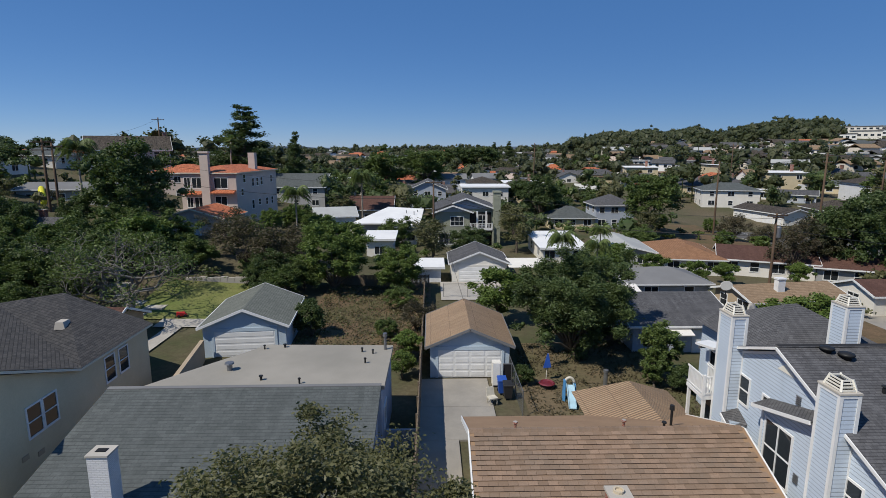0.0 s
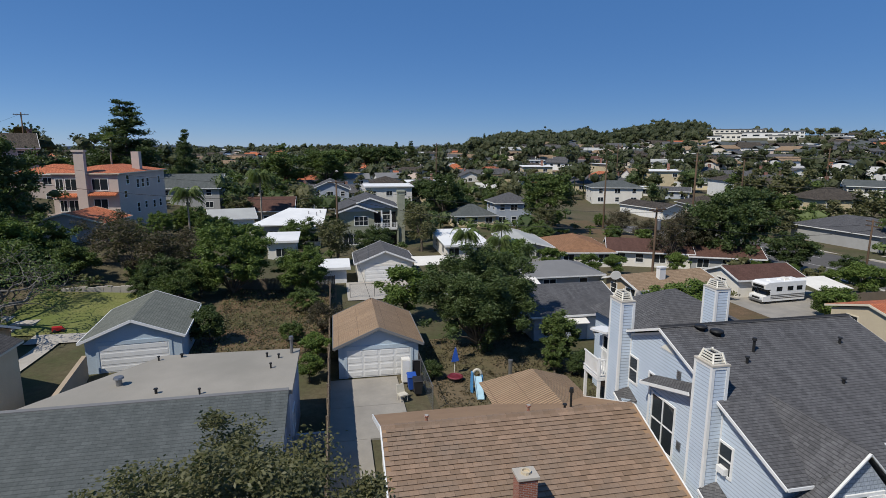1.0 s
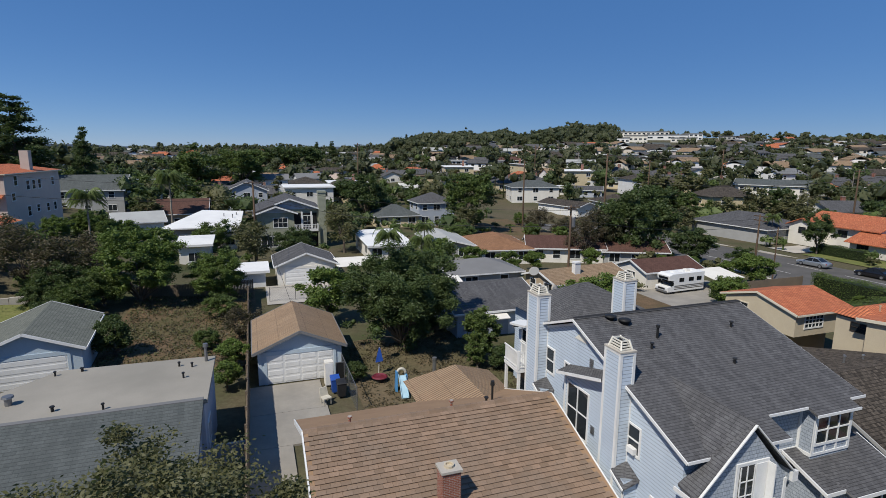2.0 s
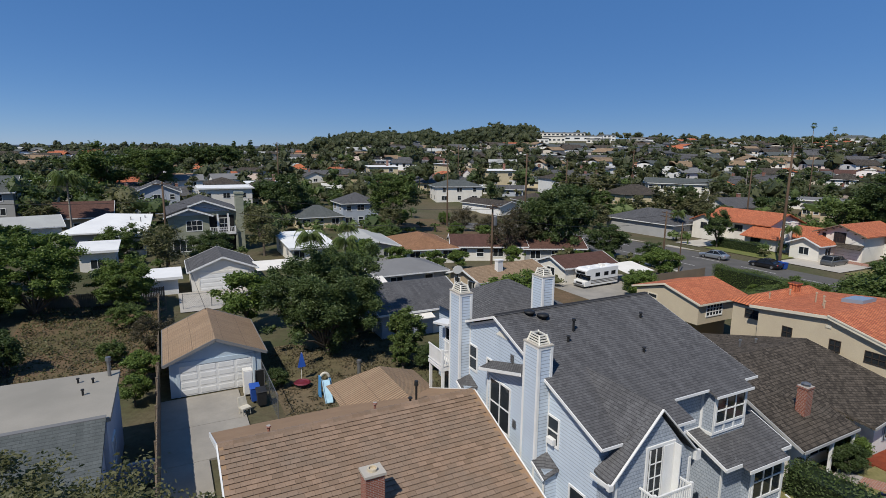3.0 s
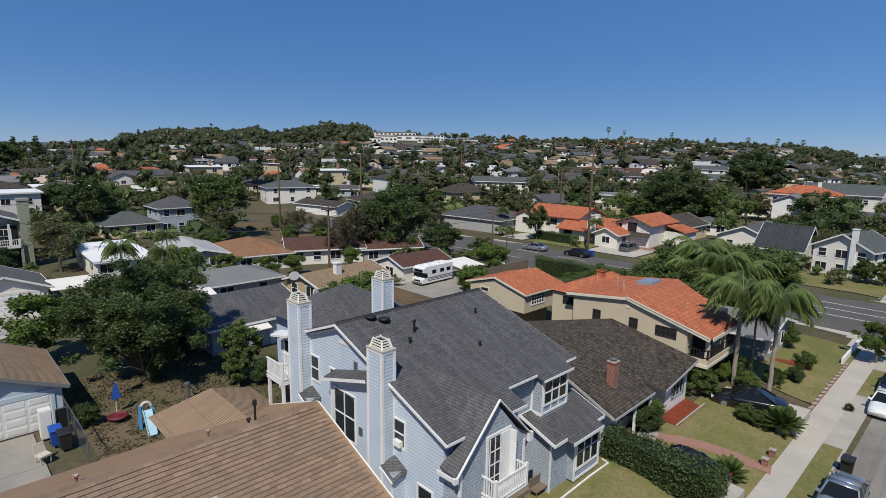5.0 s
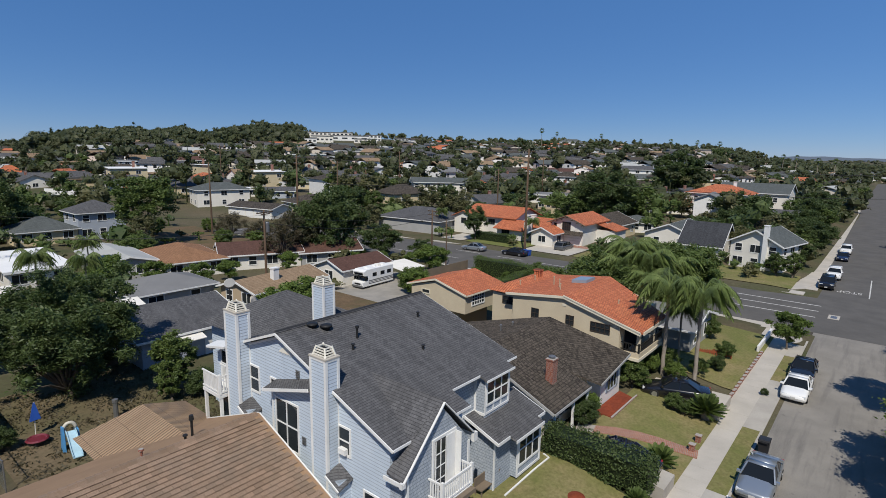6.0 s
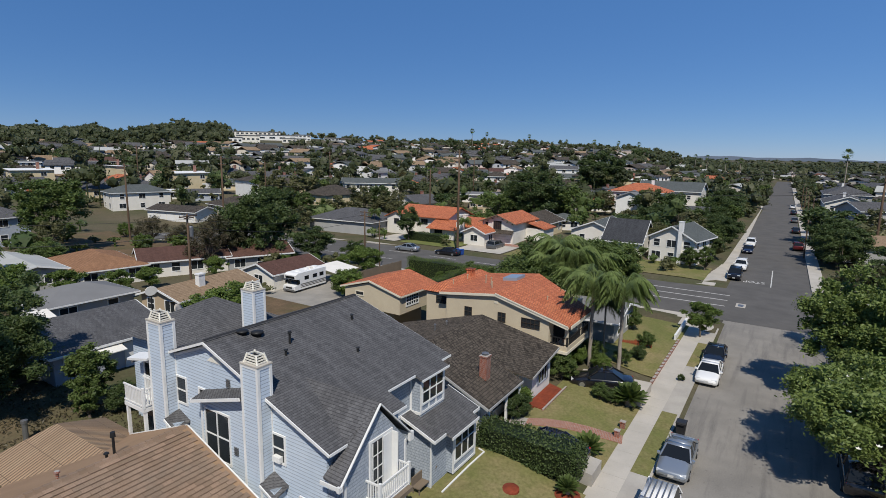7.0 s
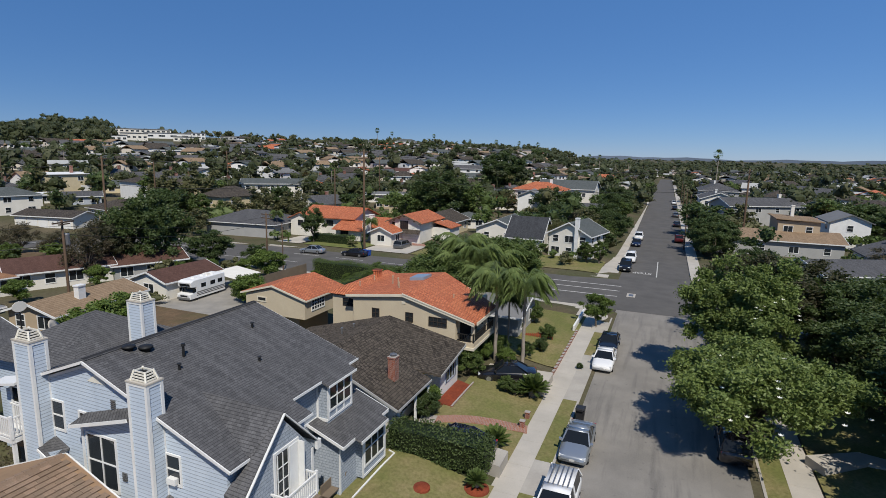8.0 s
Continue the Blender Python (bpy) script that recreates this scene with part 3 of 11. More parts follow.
draped("lawn", 15.0, -20, 64, -9.2, 0.09, LAWN, "front lawns in the shade of the street trees", "lawn")
draped("yard", 43.0, 42.0, 56.5, 55.0, 0.1, DRIVE_MIX, "dusty concrete yard round a motorhome", "yard")
draped("yard", 26.0, 40.0, 43.0, 52.0, 0.1, DRY, "dry bare back yard", "yard")
draped("yard", 1.4, 60.0, 9.5, 68.4, 0.1, CONCRETE, "pale concrete drive before a garage", "driveway")
draped("bare_lot", 43.5, 81.0, 59.0, 120.0, 0.1, DRY, "bare brown lot beside the cross street", "yard")
draped("dry_yard", -12.0, 43, 0.2, 66, 0.1, DRY, "dry weedy back yard", "yard")
draped("dry_yard", 6.6, 29, 19, 46, 0.1, EARTH, "dusty back yard with leaf litter", "yard")
drive = Geo()
for j, y0 in enumerate((8.0, 14, 19.5, 25, 30, 34.2)):
    y1 = (13.97, 19.47, 24.97, 29.97, 34.17, 38.6)[j]
    za, zb = terrain(1, y0) + 0.12, terrain(1, y1) + 0.12
    drive.slab([(-0.6, y0, za), (1.9 if y0 < 28 else 4.4, y0, za), (1.9 if y0 < 28 else 4.4, y1, zb), (-0.6, y1, zb)], 0.3)
single("driveway", drive, DRIVE_MIX, "long cracked concrete driveway to the garage", "driveway", kind="structure")

# ---- windows, roofs, houses ----
MESHES = {}


def lattice(xs, zs, solid, y0, y1):
    """One welded frame: a grid with open cells, extruded from y0 (outside) to y1."""
    g = Geo()
    nx, nz = len(xs), len(zs)
    g.v = [(x, y, z) for y in (y0, y1) for z in zs for x in xs]

    def at(s, i, k):
        return s * nx * nz + k * nx + i

    def full(i, k):
        return 0 <= i < nx - 1 and 0 <= k < nz - 1 and solid(i, k)
    for i in range(nx - 1):
        for k in range(nz - 1):
            if not full(i, k):
                continue
            g.f.append((at(0, i, k), at(0, i + 1, k), at(0, i + 1, k + 1), at(0, i, k + 1)))
            for (di, dk), (a, b) in (((-1, 0), ((i, k), (i, k + 1))), ((1, 0), ((i + 1, k + 1), (i + 1, k))), ((0, -1), ((i + 1, k), (i, k))), ((0, 1), ((i, k + 1), (i + 1, k + 1)))):
                if not full(i + di, k + dk):
                    g.f.append((at(0, *a), at(0, *b), at(1, *b), at(1, *a)))
    return g


def window_meshes(w, h, cols, rows, trim):
    key = (round(w, 2), round(h, 2), cols, rows, trim.name)
    if key not in MESHES:
        t, b = (0.045, 0.018) if trim is DARK_TRIM else (0.09, 0.028)
        xs, zs = [-w / 2 - t], [-h / 2 - t * 1.3]
        for line, size, n in ((xs, w, cols), (zs, h, rows)):
            line.append(-size / 2)
            for i in range(1, n):
                line += [-size / 2 + size * i / n - b, -size / 2 + size * i / n + b]
            line += [size / 2, size / 2 + t]
        g = lattice(xs, zs, lambda i, k: i % 2 == 0 or k % 2 == 0, -0.05, 0.02)
        p = Geo().box(-w / 2, -0.012, -h / 2, w / 2, 0.015, h / 2)
        MESHES[key] = (g.mesh("window_frame", trim), p.mesh("pane", PANE))
    return MESHES[key]


def window(parent, x, y, z, w, h, turn=0, cols=1, rows=2, trim=None):
    """A window on a wall: its middle, its size, and the turn of its outer face (0 looks to -y, 90 to +x)."""
    frame_me, pane_me = window_meshes(w, h, cols, rows, trim or WHITE)
    ob = new("window", frame_me)
    ob.parent = parent
    ob.matrix_basis = pose(x, y, z, 0, 0, turn)
    pane = new("pane", pane_me)
    pane.parent = ob
    return ob


def each(name, geo, material, parent, label="", local=True, size=8):
    """Links every bar or board of a Geo as a part of its own."""
    for i in range(0, len(geo.v), size):
        g = Geo()
        g.v = geo.v[i:i + size]
        g.f = [tuple(k - i for k in f) for f in geo.f if i <= f[0] < i + size]
        part(name, g, material, parent, label, local)


def gable_wall(w, d, h, rise):
    """Walls of a house with its ridge along x: a five-sided body."""
    g = Geo()
    ring = [(-d / 2, 0), (d / 2, 0), (d / 2, h), (0, h + rise), (-d / 2, h)]
    g.hull([(-w / 2, y, z) for y, z in ring][::-1], [(w / 2, y, z) for y, z in ring][::-1])
    return g


def gable_roof(w, d, h, rise, over, thick=0.16, side=None):
    side = over if side is None else side
    s = rise / (d / 2)
    lo = h - s * over + thick
    top = h + rise + thick
    g = Geo()
    x0, x1, y0, y1 = -w / 2 - side, w / 2 + side, -d / 2 - over, d / 2 + over
    g.slab([(x0, y0, lo), (x1, y0, lo), (x1, 0, top), (x0, 0, top)], thick)
    g.slab([(x0, 0, top), (x1, 0, top), (x1, y1, lo), (x0, y1, lo)], thick)
    f = Geo()
    for x in (x0 - 0.03, x1 + 0.03):
        for ya in (y0, y1):
            f.beam((x, ya, lo - thick / 2), (x, 0, top - thick / 2), 0.06, thick * 1.25)
    for ya in (y0 - 0.03, y1 + 0.03):
        f.beam((x0, ya, lo - thick / 2), (x1, ya, lo - thick / 2), 0.06, thick * 1.1)
    return g, f


def hip_roof(w, d, h, rise, over, thick=0.16):
    s = rise / (d / 2)
    lo = h - s * over + thick
    x0, x1, y0, y1 = -w / 2 - over, w / 2 + over, -d / 2 - over, d / 2 + over
    run = min((y1 - y0) / 2, (x1 - x0) / 2 - 0.05)
    top = lo + s * run
    g = Geo()
    a, b, c, e = (x0, y0, lo), (x1, y0, lo), (x1, y1, lo), (x0, y1, lo)
    r, q = (x0 + run, 0, top), (x1 - run, 0, top)
    g.poly(a, b, q, r).poly(b, c, q).poly(c, e, r, q).poly(e, a, r)
    g.poly(e, c, b, a)
    f = Geo()
    f.box(x0 - 0.03, y0 - 0.03, lo - thick, x1 + 0.03, y0 + 0.04, lo - 0.004).box(x0 - 0.03, y1 - 0.04, lo - thick, x1 + 0.03, y1 + 0.03, lo - 0.004)
    f.box(x0 - 0.03, y0 + 0.04, lo - thick, x0 + 0.04, y1 - 0.04, lo - 0.004).box(x1 - 0.04, y0 + 0.04, lo - thick, x1 + 0.03, y1 - 0.04, lo - 0.004)
    return g, f


def chimney_geo(x, y, z0, z1, w=0.8, d=0.6):
    g = Geo().box(x - w / 2, y - d / 2, z0, x + w / 2, y + d / 2, z1)
    g.box(x - w / 2 - 0.06, y - d / 2 - 0.06, z1, x + w / 2 + 0.06, y + d / 2 + 0.06, z1 + 0.14)
    return g


def house(label, cx, cy, w, d, h, rz=0, roof="gable", rise=1.6, over=0.5, wall=OFF_WHITE, cover=DARK_SHINGLE, trim=WHITE,
          z=None, front=3, back=0, left=2, right=2, storeys=1, chimney=None, garage=None, group="houses", name="house", bargeboards=True):
    """A house with its ridge along its own x and its front to -y. front, back, left, right: windows a storey."""
    z = min(terrain(cx + a * w / 2, cy + b * d / 2) for a in (-1, 1) for b in (-1, 1)) - 0.05 if z is None else z
    ho = thing(name, cx, cy, z, rz, label, "house" if name == "house" else name.replace("_", " "), group)
    if roof == "gable":
        body, (cov, fas) = gable_wall(w, d, h, rise), gable_roof(w, d, h, rise, over)
    elif roof == "hip":
        body, (cov, fas) = Geo().box(-w / 2, -d / 2, 0, w / 2, d / 2, h), hip_roof(w, d, h, rise, over)
    else:
        body = Geo().box(-w / 2, -d / 2, 0, w / 2, d / 2, h)
        cov = Geo().slab([(-w / 2 - over, -d / 2 - over, h + 0.15), (w / 2 + over, -d / 2 - over, h + 0.15), (w / 2 + over, d / 2 + over, h + 0.15 + rise * 0.2), (-w / 2 - over, d / 2 + over, h + 0.15 + rise * 0.2)], 0.15)
        fas = Geo().box(-w / 2 - over - 0.03, -d / 2 - over - 0.06, h - 0.12, w / 2 + over + 0.03, -d / 2 - over - 0.003, h + 0.19)
    part("wall", body, wall, ho)
    part("roof", cov, cover, ho)
    if bargeboards:
        each("fascia", fas, trim, ho)
    per = h / storeys
    for s in range(storeys):
        zc = per * s + min(1.55, per * 0.58)
        for n, along_x, off, turn, length in ((front, True, -d / 2, 0, w), (back, True, d / 2, 180, w), (left, False, -w / 2, -90, d), (right, False, w / 2, 90, d)):
            for i in range(n):
                if garage and turn == 0 and s == 0 and i >= n - 1:
                    continue
                t = (i + 0.5) / n * length - length / 2
                ww, hh = (1.5, 1.15) if (i + s) % 2 == 0 else (1.0, 1.15)
                x, y = (t, off) if along_x else (off, t)
                window(ho, x, y, zc, ww, hh, turn, 2 if ww > 1.2 else 1, 2 if ww < 1.2 else 1, trim)
    if garage:
        gd = Geo()
        gw = garage
        x0 = w / 2 - gw - 0.5
        for i in range(4):
            gd.box(x0, -d / 2 - 0.05, 0.05 + i * 0.53, x0 + gw, -d / 2 + 0.02, 0.56 + i * 0.53)
        part("garage_door", gd, WHITE, ho, "white panelled garage door")
    if chimney:
        x, y, mat = chimney
        part("chimney", chimney_geo(x, y, 0, h + rise + 0.9), mat, ho)
    return ho

# ---- the blue two-storey house ----
def rails(x0, x1, y0, y1, z0, z1, step=0.13, w=0.05):
    """Balusters and rails of a balcony along its open sides (front y0, ends)."""
    g = Geo()
    for z in (z0 + 0.08, z1 - 0.05):
        g.box(x0, y0, z, x1, y0 + 0.07, z + 0.08).box(x0, y0 + 0.07, z, x0 + 0.07, y1, z + 0.08).box(x1 - 0.07, y0 + 0.07, z, x1, y1, z + 0.08)
    n = int((x1 - x0) / step)
    for i in range(1, n):
        x = x0 + (x1 - x0) * i / n
        g.box(x - w / 2, y0 + 0.01, z0 + 0.16, x + w / 2, y0 + 0.06, z1 - 0.05)
    m = int((y1 - y0) / step)
    for i in range(1, m):
        y = y0 + (y1 - y0) * i / m
        for x in (x0, x1 - 0.07):
            g.box(x + 0.01, y - w / 2, z0 + 0.16, x + 0.06, y + w / 2, z1 - 0.05)
    for x in (x0 - 0.02, x1 - 0.1):
        g.box(x, y0 - 0.02, z0, x + 0.12, y0 + 0.1, z1 + 0.12)
    return g


def boxed_chimney(ho, x0, x1, y0, y1, z0, z1):
    g = Geo().box(x0, y0, z0, x1, y1, z1)
    ch = part("chimney", g, BLUE_WALL, ho, "boarded chimney with white corner boards", local=False)
    t = Geo()
    for x in (x0, x1):
        for y in (y0, y1):
            sx, sy = (-1 if x == x0 else 1), (-1 if y == y0 else 1)
            t.box(x + sx * 0.03, y + sy * 0.03, z0 + 0.01, x - sx * 0.1, y + sy * 0.003, z1 - 0.02)
            t.box(x + sx * 0.03, y + sy * 0.003, z0 + 0.01, x + sx * 0.003, y - sy * 0.1, z1 - 0.02)
    t.box(x0 - 0.025, y0 - 0.028, z1 - 0.14, x1 + 0.025, y0 - 0.004, z1 - 0.02).box(x0 - 0.028, y0 - 0.004, z1 - 0.14, x0 - 0.004, y1 + 0.02, z1 - 0.02)
    each("corner_board", t, WHITE, ch, local=False)
    part("cap", Geo().box(x0 - 0.05, y0 - 0.05, z1 - 0.02, x1 + 0.05, y1 + 0.05, z1 + 0.05), PALE_CONCRETE, ch, local=False)
    cx, cy, hx_, hy_ = (x0 + x1) / 2, (y0 + y1) / 2, (x1 - x0) / 2 * 0.8, (y1 - y0) / 2 * 0.8
    core = Geo().hull([(cx - hx_ * 0.8, cy - hy_ * 0.8, z1 + 0.05), (cx + hx_ * 0.8, cy - hy_ * 0.8, z1 + 0.05), (cx + hx_ * 0.8, cy + hy_ * 0.8, z1 + 0.05), (cx - hx_ * 0.8, cy + hy_ * 0.8, z1 + 0.05)],
                      [(cx - hx_ * 0.5, cy - hy_ * 0.5, z1 + 0.36), (cx + hx_ * 0.5, cy - hy_ * 0.5, z1 + 0.36), (cx + hx_ * 0.5, cy + hy_ * 0.5, z1 + 0.36), (cx - hx_ * 0.5, cy + hy_ * 0.5, z1 + 0.36)])
    # dark core paints the shade seen between the slats
    part("flue", core, SHADE_BLACK, ch, local=False)
    s = Geo()
    for k in range(4):
        z, q = z1 + 0.07 + k * 0.105, 1.0 - 0.1 * k
        a, b = hx_ * q, hy_ * q
        s.box(cx - a, cy - b, z, cx + a, cy - b + 0.03, z + 0.06).box(cx - a, cy + b - 0.03, z, cx + a, cy + b, z + 0.06)
        s.box(cx - a, cy - b + 0.03, z, cx - a + 0.03, cy + b - 0.03, z + 0.06).box(cx + a - 0.03, cy - b + 0.03, z, cx + a, cy + b - 0.03, z + 0.06)
    each("slat", s, LOUVRE, ch, local=False)
    p = Geo()
    for sx in (-1, 1):
        for sy in (-1, 1):
            p.beam((cx + sx * hx_ * 0.99, cy + sy * hy_ * 0.99, z1 + 0.05), (cx + sx * hx_ * 0.68, cy + sy * hy_ * 0.68, z1 + 0.46), 0.07, 0.07)
    each("cap_post", p, LOUVRE, ch, local=False)
    return ch


LOUVRE = plain("cream_white_louvres", (0.78, 0.75, 0.66), (0.7, 0.67, 0.58), 1.0, 0.6, bump=0.001)


def blue_house():
    B = 0.75
    ho = thing("house", 20.4, 22, B, 0, "two-storey blue-grey boarded house with white trim and charcoal shingle roof", "house", "houses on the near street")
    s = 0.388
    RY, RZ = 22.4, 9.42

    def roof_z(y):
        return RZ - (RY - y) * s if y < RY else RZ - (y - RY) * 0.37
    # walls: main body, seen on its gable end
    ring = [(14.95, B), (28.6, B), (28.6, 6.85), (RY, RZ - 0.22), (14.95, roof_z(14.95) - 0.2)]
    part("wall", Geo().hull([(15.3, y, z) for y, z in ring][::-1], [(20.15, y, z) for y, z in ring][::-1]), BLUE_WALL, ho, local=False)
    ring = [(16.1, B), (28.6, B), (28.6, 6.85), (RY, RZ - 0.22), (16.1, roof_z(16.1) - 0.2)]
    part("wall", Geo().hull([(20.153, y, z) for y, z in ring][::-1], [(25.45, y, z) for y, z in ring][::-1]), WALL_SHINGLE, ho, local=False)
    # main roof: west part down to the front gable, east part set back
    r = Geo()
    r.slab([(15.0, 14.45, roof_z(14.45)), (16.05, 14.45, roof_z(14.45)), (17.42, 18.3, roof_z(18.3)), (17.42, RY, RZ), (15.0, RY, RZ)], 0.13)
    r.slab([(17.42, 18.3, roof_z(18.3)), (18.75, 14.5, roof_z(14.5)), (20.18, 14.5, roof_z(14.5)), (20.18, RY, RZ), (17.42, RY, RZ)], 0.13)
    r.slab([(20.18, 15.62, roof_z(15.62)), (22.5, 15.62, roof_z(15.62)), (22.5, 15.15, roof_z(15.15)), (25.05, 15.15, roof_z(15.15)), (25.05, 15.66, roof_z(15.66)), (26.02, 15.66, roof_z(15.66)), (25.5, RY, RZ), (20.18, RY, RZ)], 0.13)
    part("roof", r, DARK_SHINGLE, ho, "charcoal shingle roof with faint streaks", local=False)
    part("rear_slope", Geo().slab([(15.0, RY, RZ), (25.5, RY, RZ), (25.6, 28.9, roof_z(28.9)), (15.0, 28.9, roof_z(28.9))], 0.13), DARK_SHINGLE, ho, local=False)
    part("ridge_cap", Geo().beam((15.0, RY, RZ + 0.015), (25.5, RY, RZ + 0.015), 0.26, 0.05), DARK_SHINGLE, ho, local=False)
    f = Geo()
    f.beam((14.97, 14.45, roof_z(14.45) - 0.09), (14.97, RY, RZ - 0.09), 0.05, 0.12).beam((14.97, RY, RZ - 0.09), (14.97, 27.6, roof_z(27.6) - 0.09), 0.05, 0.12)
    f.beam((15.25, 15.2, roof_z(15.2) - 0.3), (15.25, RY, RZ - 0.3), 0.06, 0.12).beam((15.25, RY, RZ - 0.3), (15.25, 27.6, roof_z(27.6) - 0.3), 0.06, 0.12)
    f.beam((26.04, 15.66, roof_z(15.66) - 0.09), (25.53, RY, RZ - 0.09), 0.05, 0.12)
    f.box(14.98, 14.41, roof_z(14.45) - 0.11, 16.0, 14.447, roof_z(14.45) + 0.01).box(18.8, 14.46, roof_z(14.5) - 0.11, 20.2, 14.497, roof_z(14.5) + 0.01)
    f.box(20.22, 15.58, roof_z(15.62) - 0.11, 22.47, 15.617, roof_z(15.62) + 0.01).box(22.46, 15.11, roof_z(15.15) - 0.11, 25.09, 15.147, roof_z(15.15) + 0.01)
    f.box(25.1, 15.62, roof_z(15.66) - 0.11, 26.06, 15.657, roof_z(15.66) + 0.01)
    each("fascia", f, WHITE, ho, local=False)
    # front gable wing with its balcony
    w = Geo().box(15.32, 14.02, B, 19.45, 14.94, 5.2)
    w.hull([(15.32, 14.02, 5.2), (19.45, 14.02, 5.2), (17.42, 14.02, 7.5)], [(15.32, 16.5, 5.2), (19.45, 16.5, 5.2), (17.42, 16.5, 7.5)])
    part("gable_wing", w, WALL_SHINGLE, ho, local=False)
    gr = Geo()
    gr.slab([(14.88, 13.88, 5.18), (17.42, 13.88, 7.78), (17.42, 18.3, 7.82), (15.98, 14.5, 6.36), (15.0, 14.85, 5.26)], 0.12)
    gr.slab([(17.42, 13.88, 7.78), (19.75, 13.88, 5.4), (19.75, 14.9, 5.42), (18.76, 14.52, 6.4), (17.42, 18.3, 7.82)], 0.12)
    part("gable_roof", gr, DARK_SHINGLE, ho, local=False)
    gf = Geo()
    gf.beam((14.9, 13.85, 5.1), (17.42, 13.85, 7.7), 0.05, 0.12, (0, -1, 0)).beam((17.42, 13.85, 7.7), (19.75, 13.85, 5.31), 0.05, 0.12, (0, -1, 0))
    gf.box(19.72, 13.9, 5.16, 19.78, 14.9, 5.34).box(14.84, 13.9, 4.98, 14.9, 14.9, 5.14)
    gf.box(15.28, 13.98, B, 15.42, 14.1, 5.1).box(19.37, 13.98, B, 19.5, 14.1, 5.1)
    gf.box(19.56, 13.8, 5.0, 19.84, 13.95, 5.42).box(14.8, 13.8, 4.95, 15.02, 13.95, 5.2)
    each("gable_trim", gf, WHITE, ho, local=False)
    part("door_frame", Geo().box(16.85, 13.96, 3.62, 18.45, 14.03, 6.15), WHITE, ho, local=False)
    part("curtain", Geo().box(17.78, 13.93, 3.66, 18.33, 13.955, 6.03), WHITE, ho, "white curtain behind the balcony door", local=False)
    do = part("door", Geo().box(16.97, 13.93, 3.66, 17.7, 13.955, 6.03), PANE, ho, "glazed double door, one leaf ajar", local=False)
    part("leaf", Geo().box(18.35, 13.62, 3.66, 18.4, 13.95, 6.05), WHITE, do, local=False)
    mu = Geo()
    for x in (16.97, 17.3, 17.65):
        mu.box(x, 13.9, 3.66, x + 0.04, 13.928, 6.03)
    for z in (4.2, 4.8, 5.4):
        mu.box(16.97, 13.905, z, 17.7, 13.929, z + 0.04)
    each("glazing_bar", mu, WHITE, do, local=False)
    ba = part("balcony", Geo().box(16.6, 13.2, 3.4, 18.7, 14.0, 3.58), WHITE, ho, "small white front balcony", local=False)
    each("baluster", rails(16.6, 18.7, 13.2, 14.0, 3.58, 4.5), WHITE, ba, local=False)
    part("flower_box", Geo().box(17.2, 12.95, 3.35, 18.6, 13.19, 3.55), FENCE_WOOD, ba, "wooden flower box with dry plants", local=False)
    # upper bay with its three-light window
    part("upper_bay", Geo().box(22.72, 15.42, 4.4, 24.98, 16.1, roof_z(15.42) - 0.16), WALL_SHINGLE, ho, local=False)
    bt = Geo()
    for x in (22.69, 24.87):
        bt.box(x, 15.38, 4.55, x + 0.14, 15.418, 6.45)
    bt.box(22.83, 15.38, 4.55, 24.87, 15.418, 4.67).box(22.83, 15.38, 5.0, 24.87, 15.418, 5.1).box(22.83, 15.38, 6.35, 24.87, 15.418, 6.47)
    for x in (23.45, 24.15):
        bt.box(x, 15.385, 4.67, x + 0.1, 15.418, 5.0)
    bt.box(22.68, 15.42, 4.5, 22.717, 16.1, 4.66).box(22.68, 15.98, 4.66, 22.717, 16.095, 6.4)
    bt.box(20.2, 16.06, 4.55, 22.68, 16.097, 4.68)
    each("bay_trim", bt, WHITE, ho, local=False)
    window(ho, 23.85 - 20.4, 15.41 - 22, 5.72 - B, 1.95, 1.2, 0, 3, 2)
    # low front wing with the big bay window
    part("low_wing", Geo().box(22.25, 14.45, B, 26.3, 16.1, 3.85), WALL_SHINGLE, ho, local=False)
    part("low_bay", Geo().box(23.85, 14.05, 1.02, 26.3, 14.45, 3.6), WALL_SHINGLE, ho, local=False)
    lr = Geo()
    lr.slab([(21.9, 13.95, 3.85), (22.95, 13.95, 3.85), (22.95, 13.55, 3.7), (25.75, 13.55, 3.7), (25.75, 13.95, 3.85), (26.5, 13.95, 3.87), (26.5, 16.1, 4.7), (21.9, 16.1, 4.65)], 0.12)
    part("low_roof", lr, DARK_SHINGLE, ho, local=False)
    lf = Geo().box(21.88, 13.91, 3.69, 22.93, 13.947, 3.86).box(22.93, 13.51, 3.54, 25.78, 13.547, 3.71).box(25.79, 13.91, 3.69, 26.52, 13.947, 3.87)
    lf.beam((21.87, 13.93, 3.76), (21.87, 16.1, 4.57), 0.05, 0.15).beam((26.53, 13.93, 3.78), (26.53, 16.1, 4.62), 0.05, 0.15)
    for x, y in ((22.22, 14.41), (26.2, 14.41)):
        lf.box(x, y, B + 0.1, x + 0.13, y + 0.038, 3.6)
    for x in (23.83, 26.2):
        lf.box(x, 14.01, 1.0, x + 0.13, 14.047, 3.55)
    lf.box(23.96, 14.01, 1.0, 26.2, 14.047, 1.14).box(23.96, 14.01, 1.5, 26.2, 14.047, 1.6)
    each("low_trim", lf, WHITE, ho, local=False)
    window(ho, 25.08 - 20.4, 14.04 - 22, 2.52 - B, 2.05, 1.7, 0, 3, 2)
    # recessed entrance between the wings
    part("porch_wall", Geo().box(20.2, 16.02, B, 22.2, 16.096, 3.2), GREY_WALL, ho, local=False)
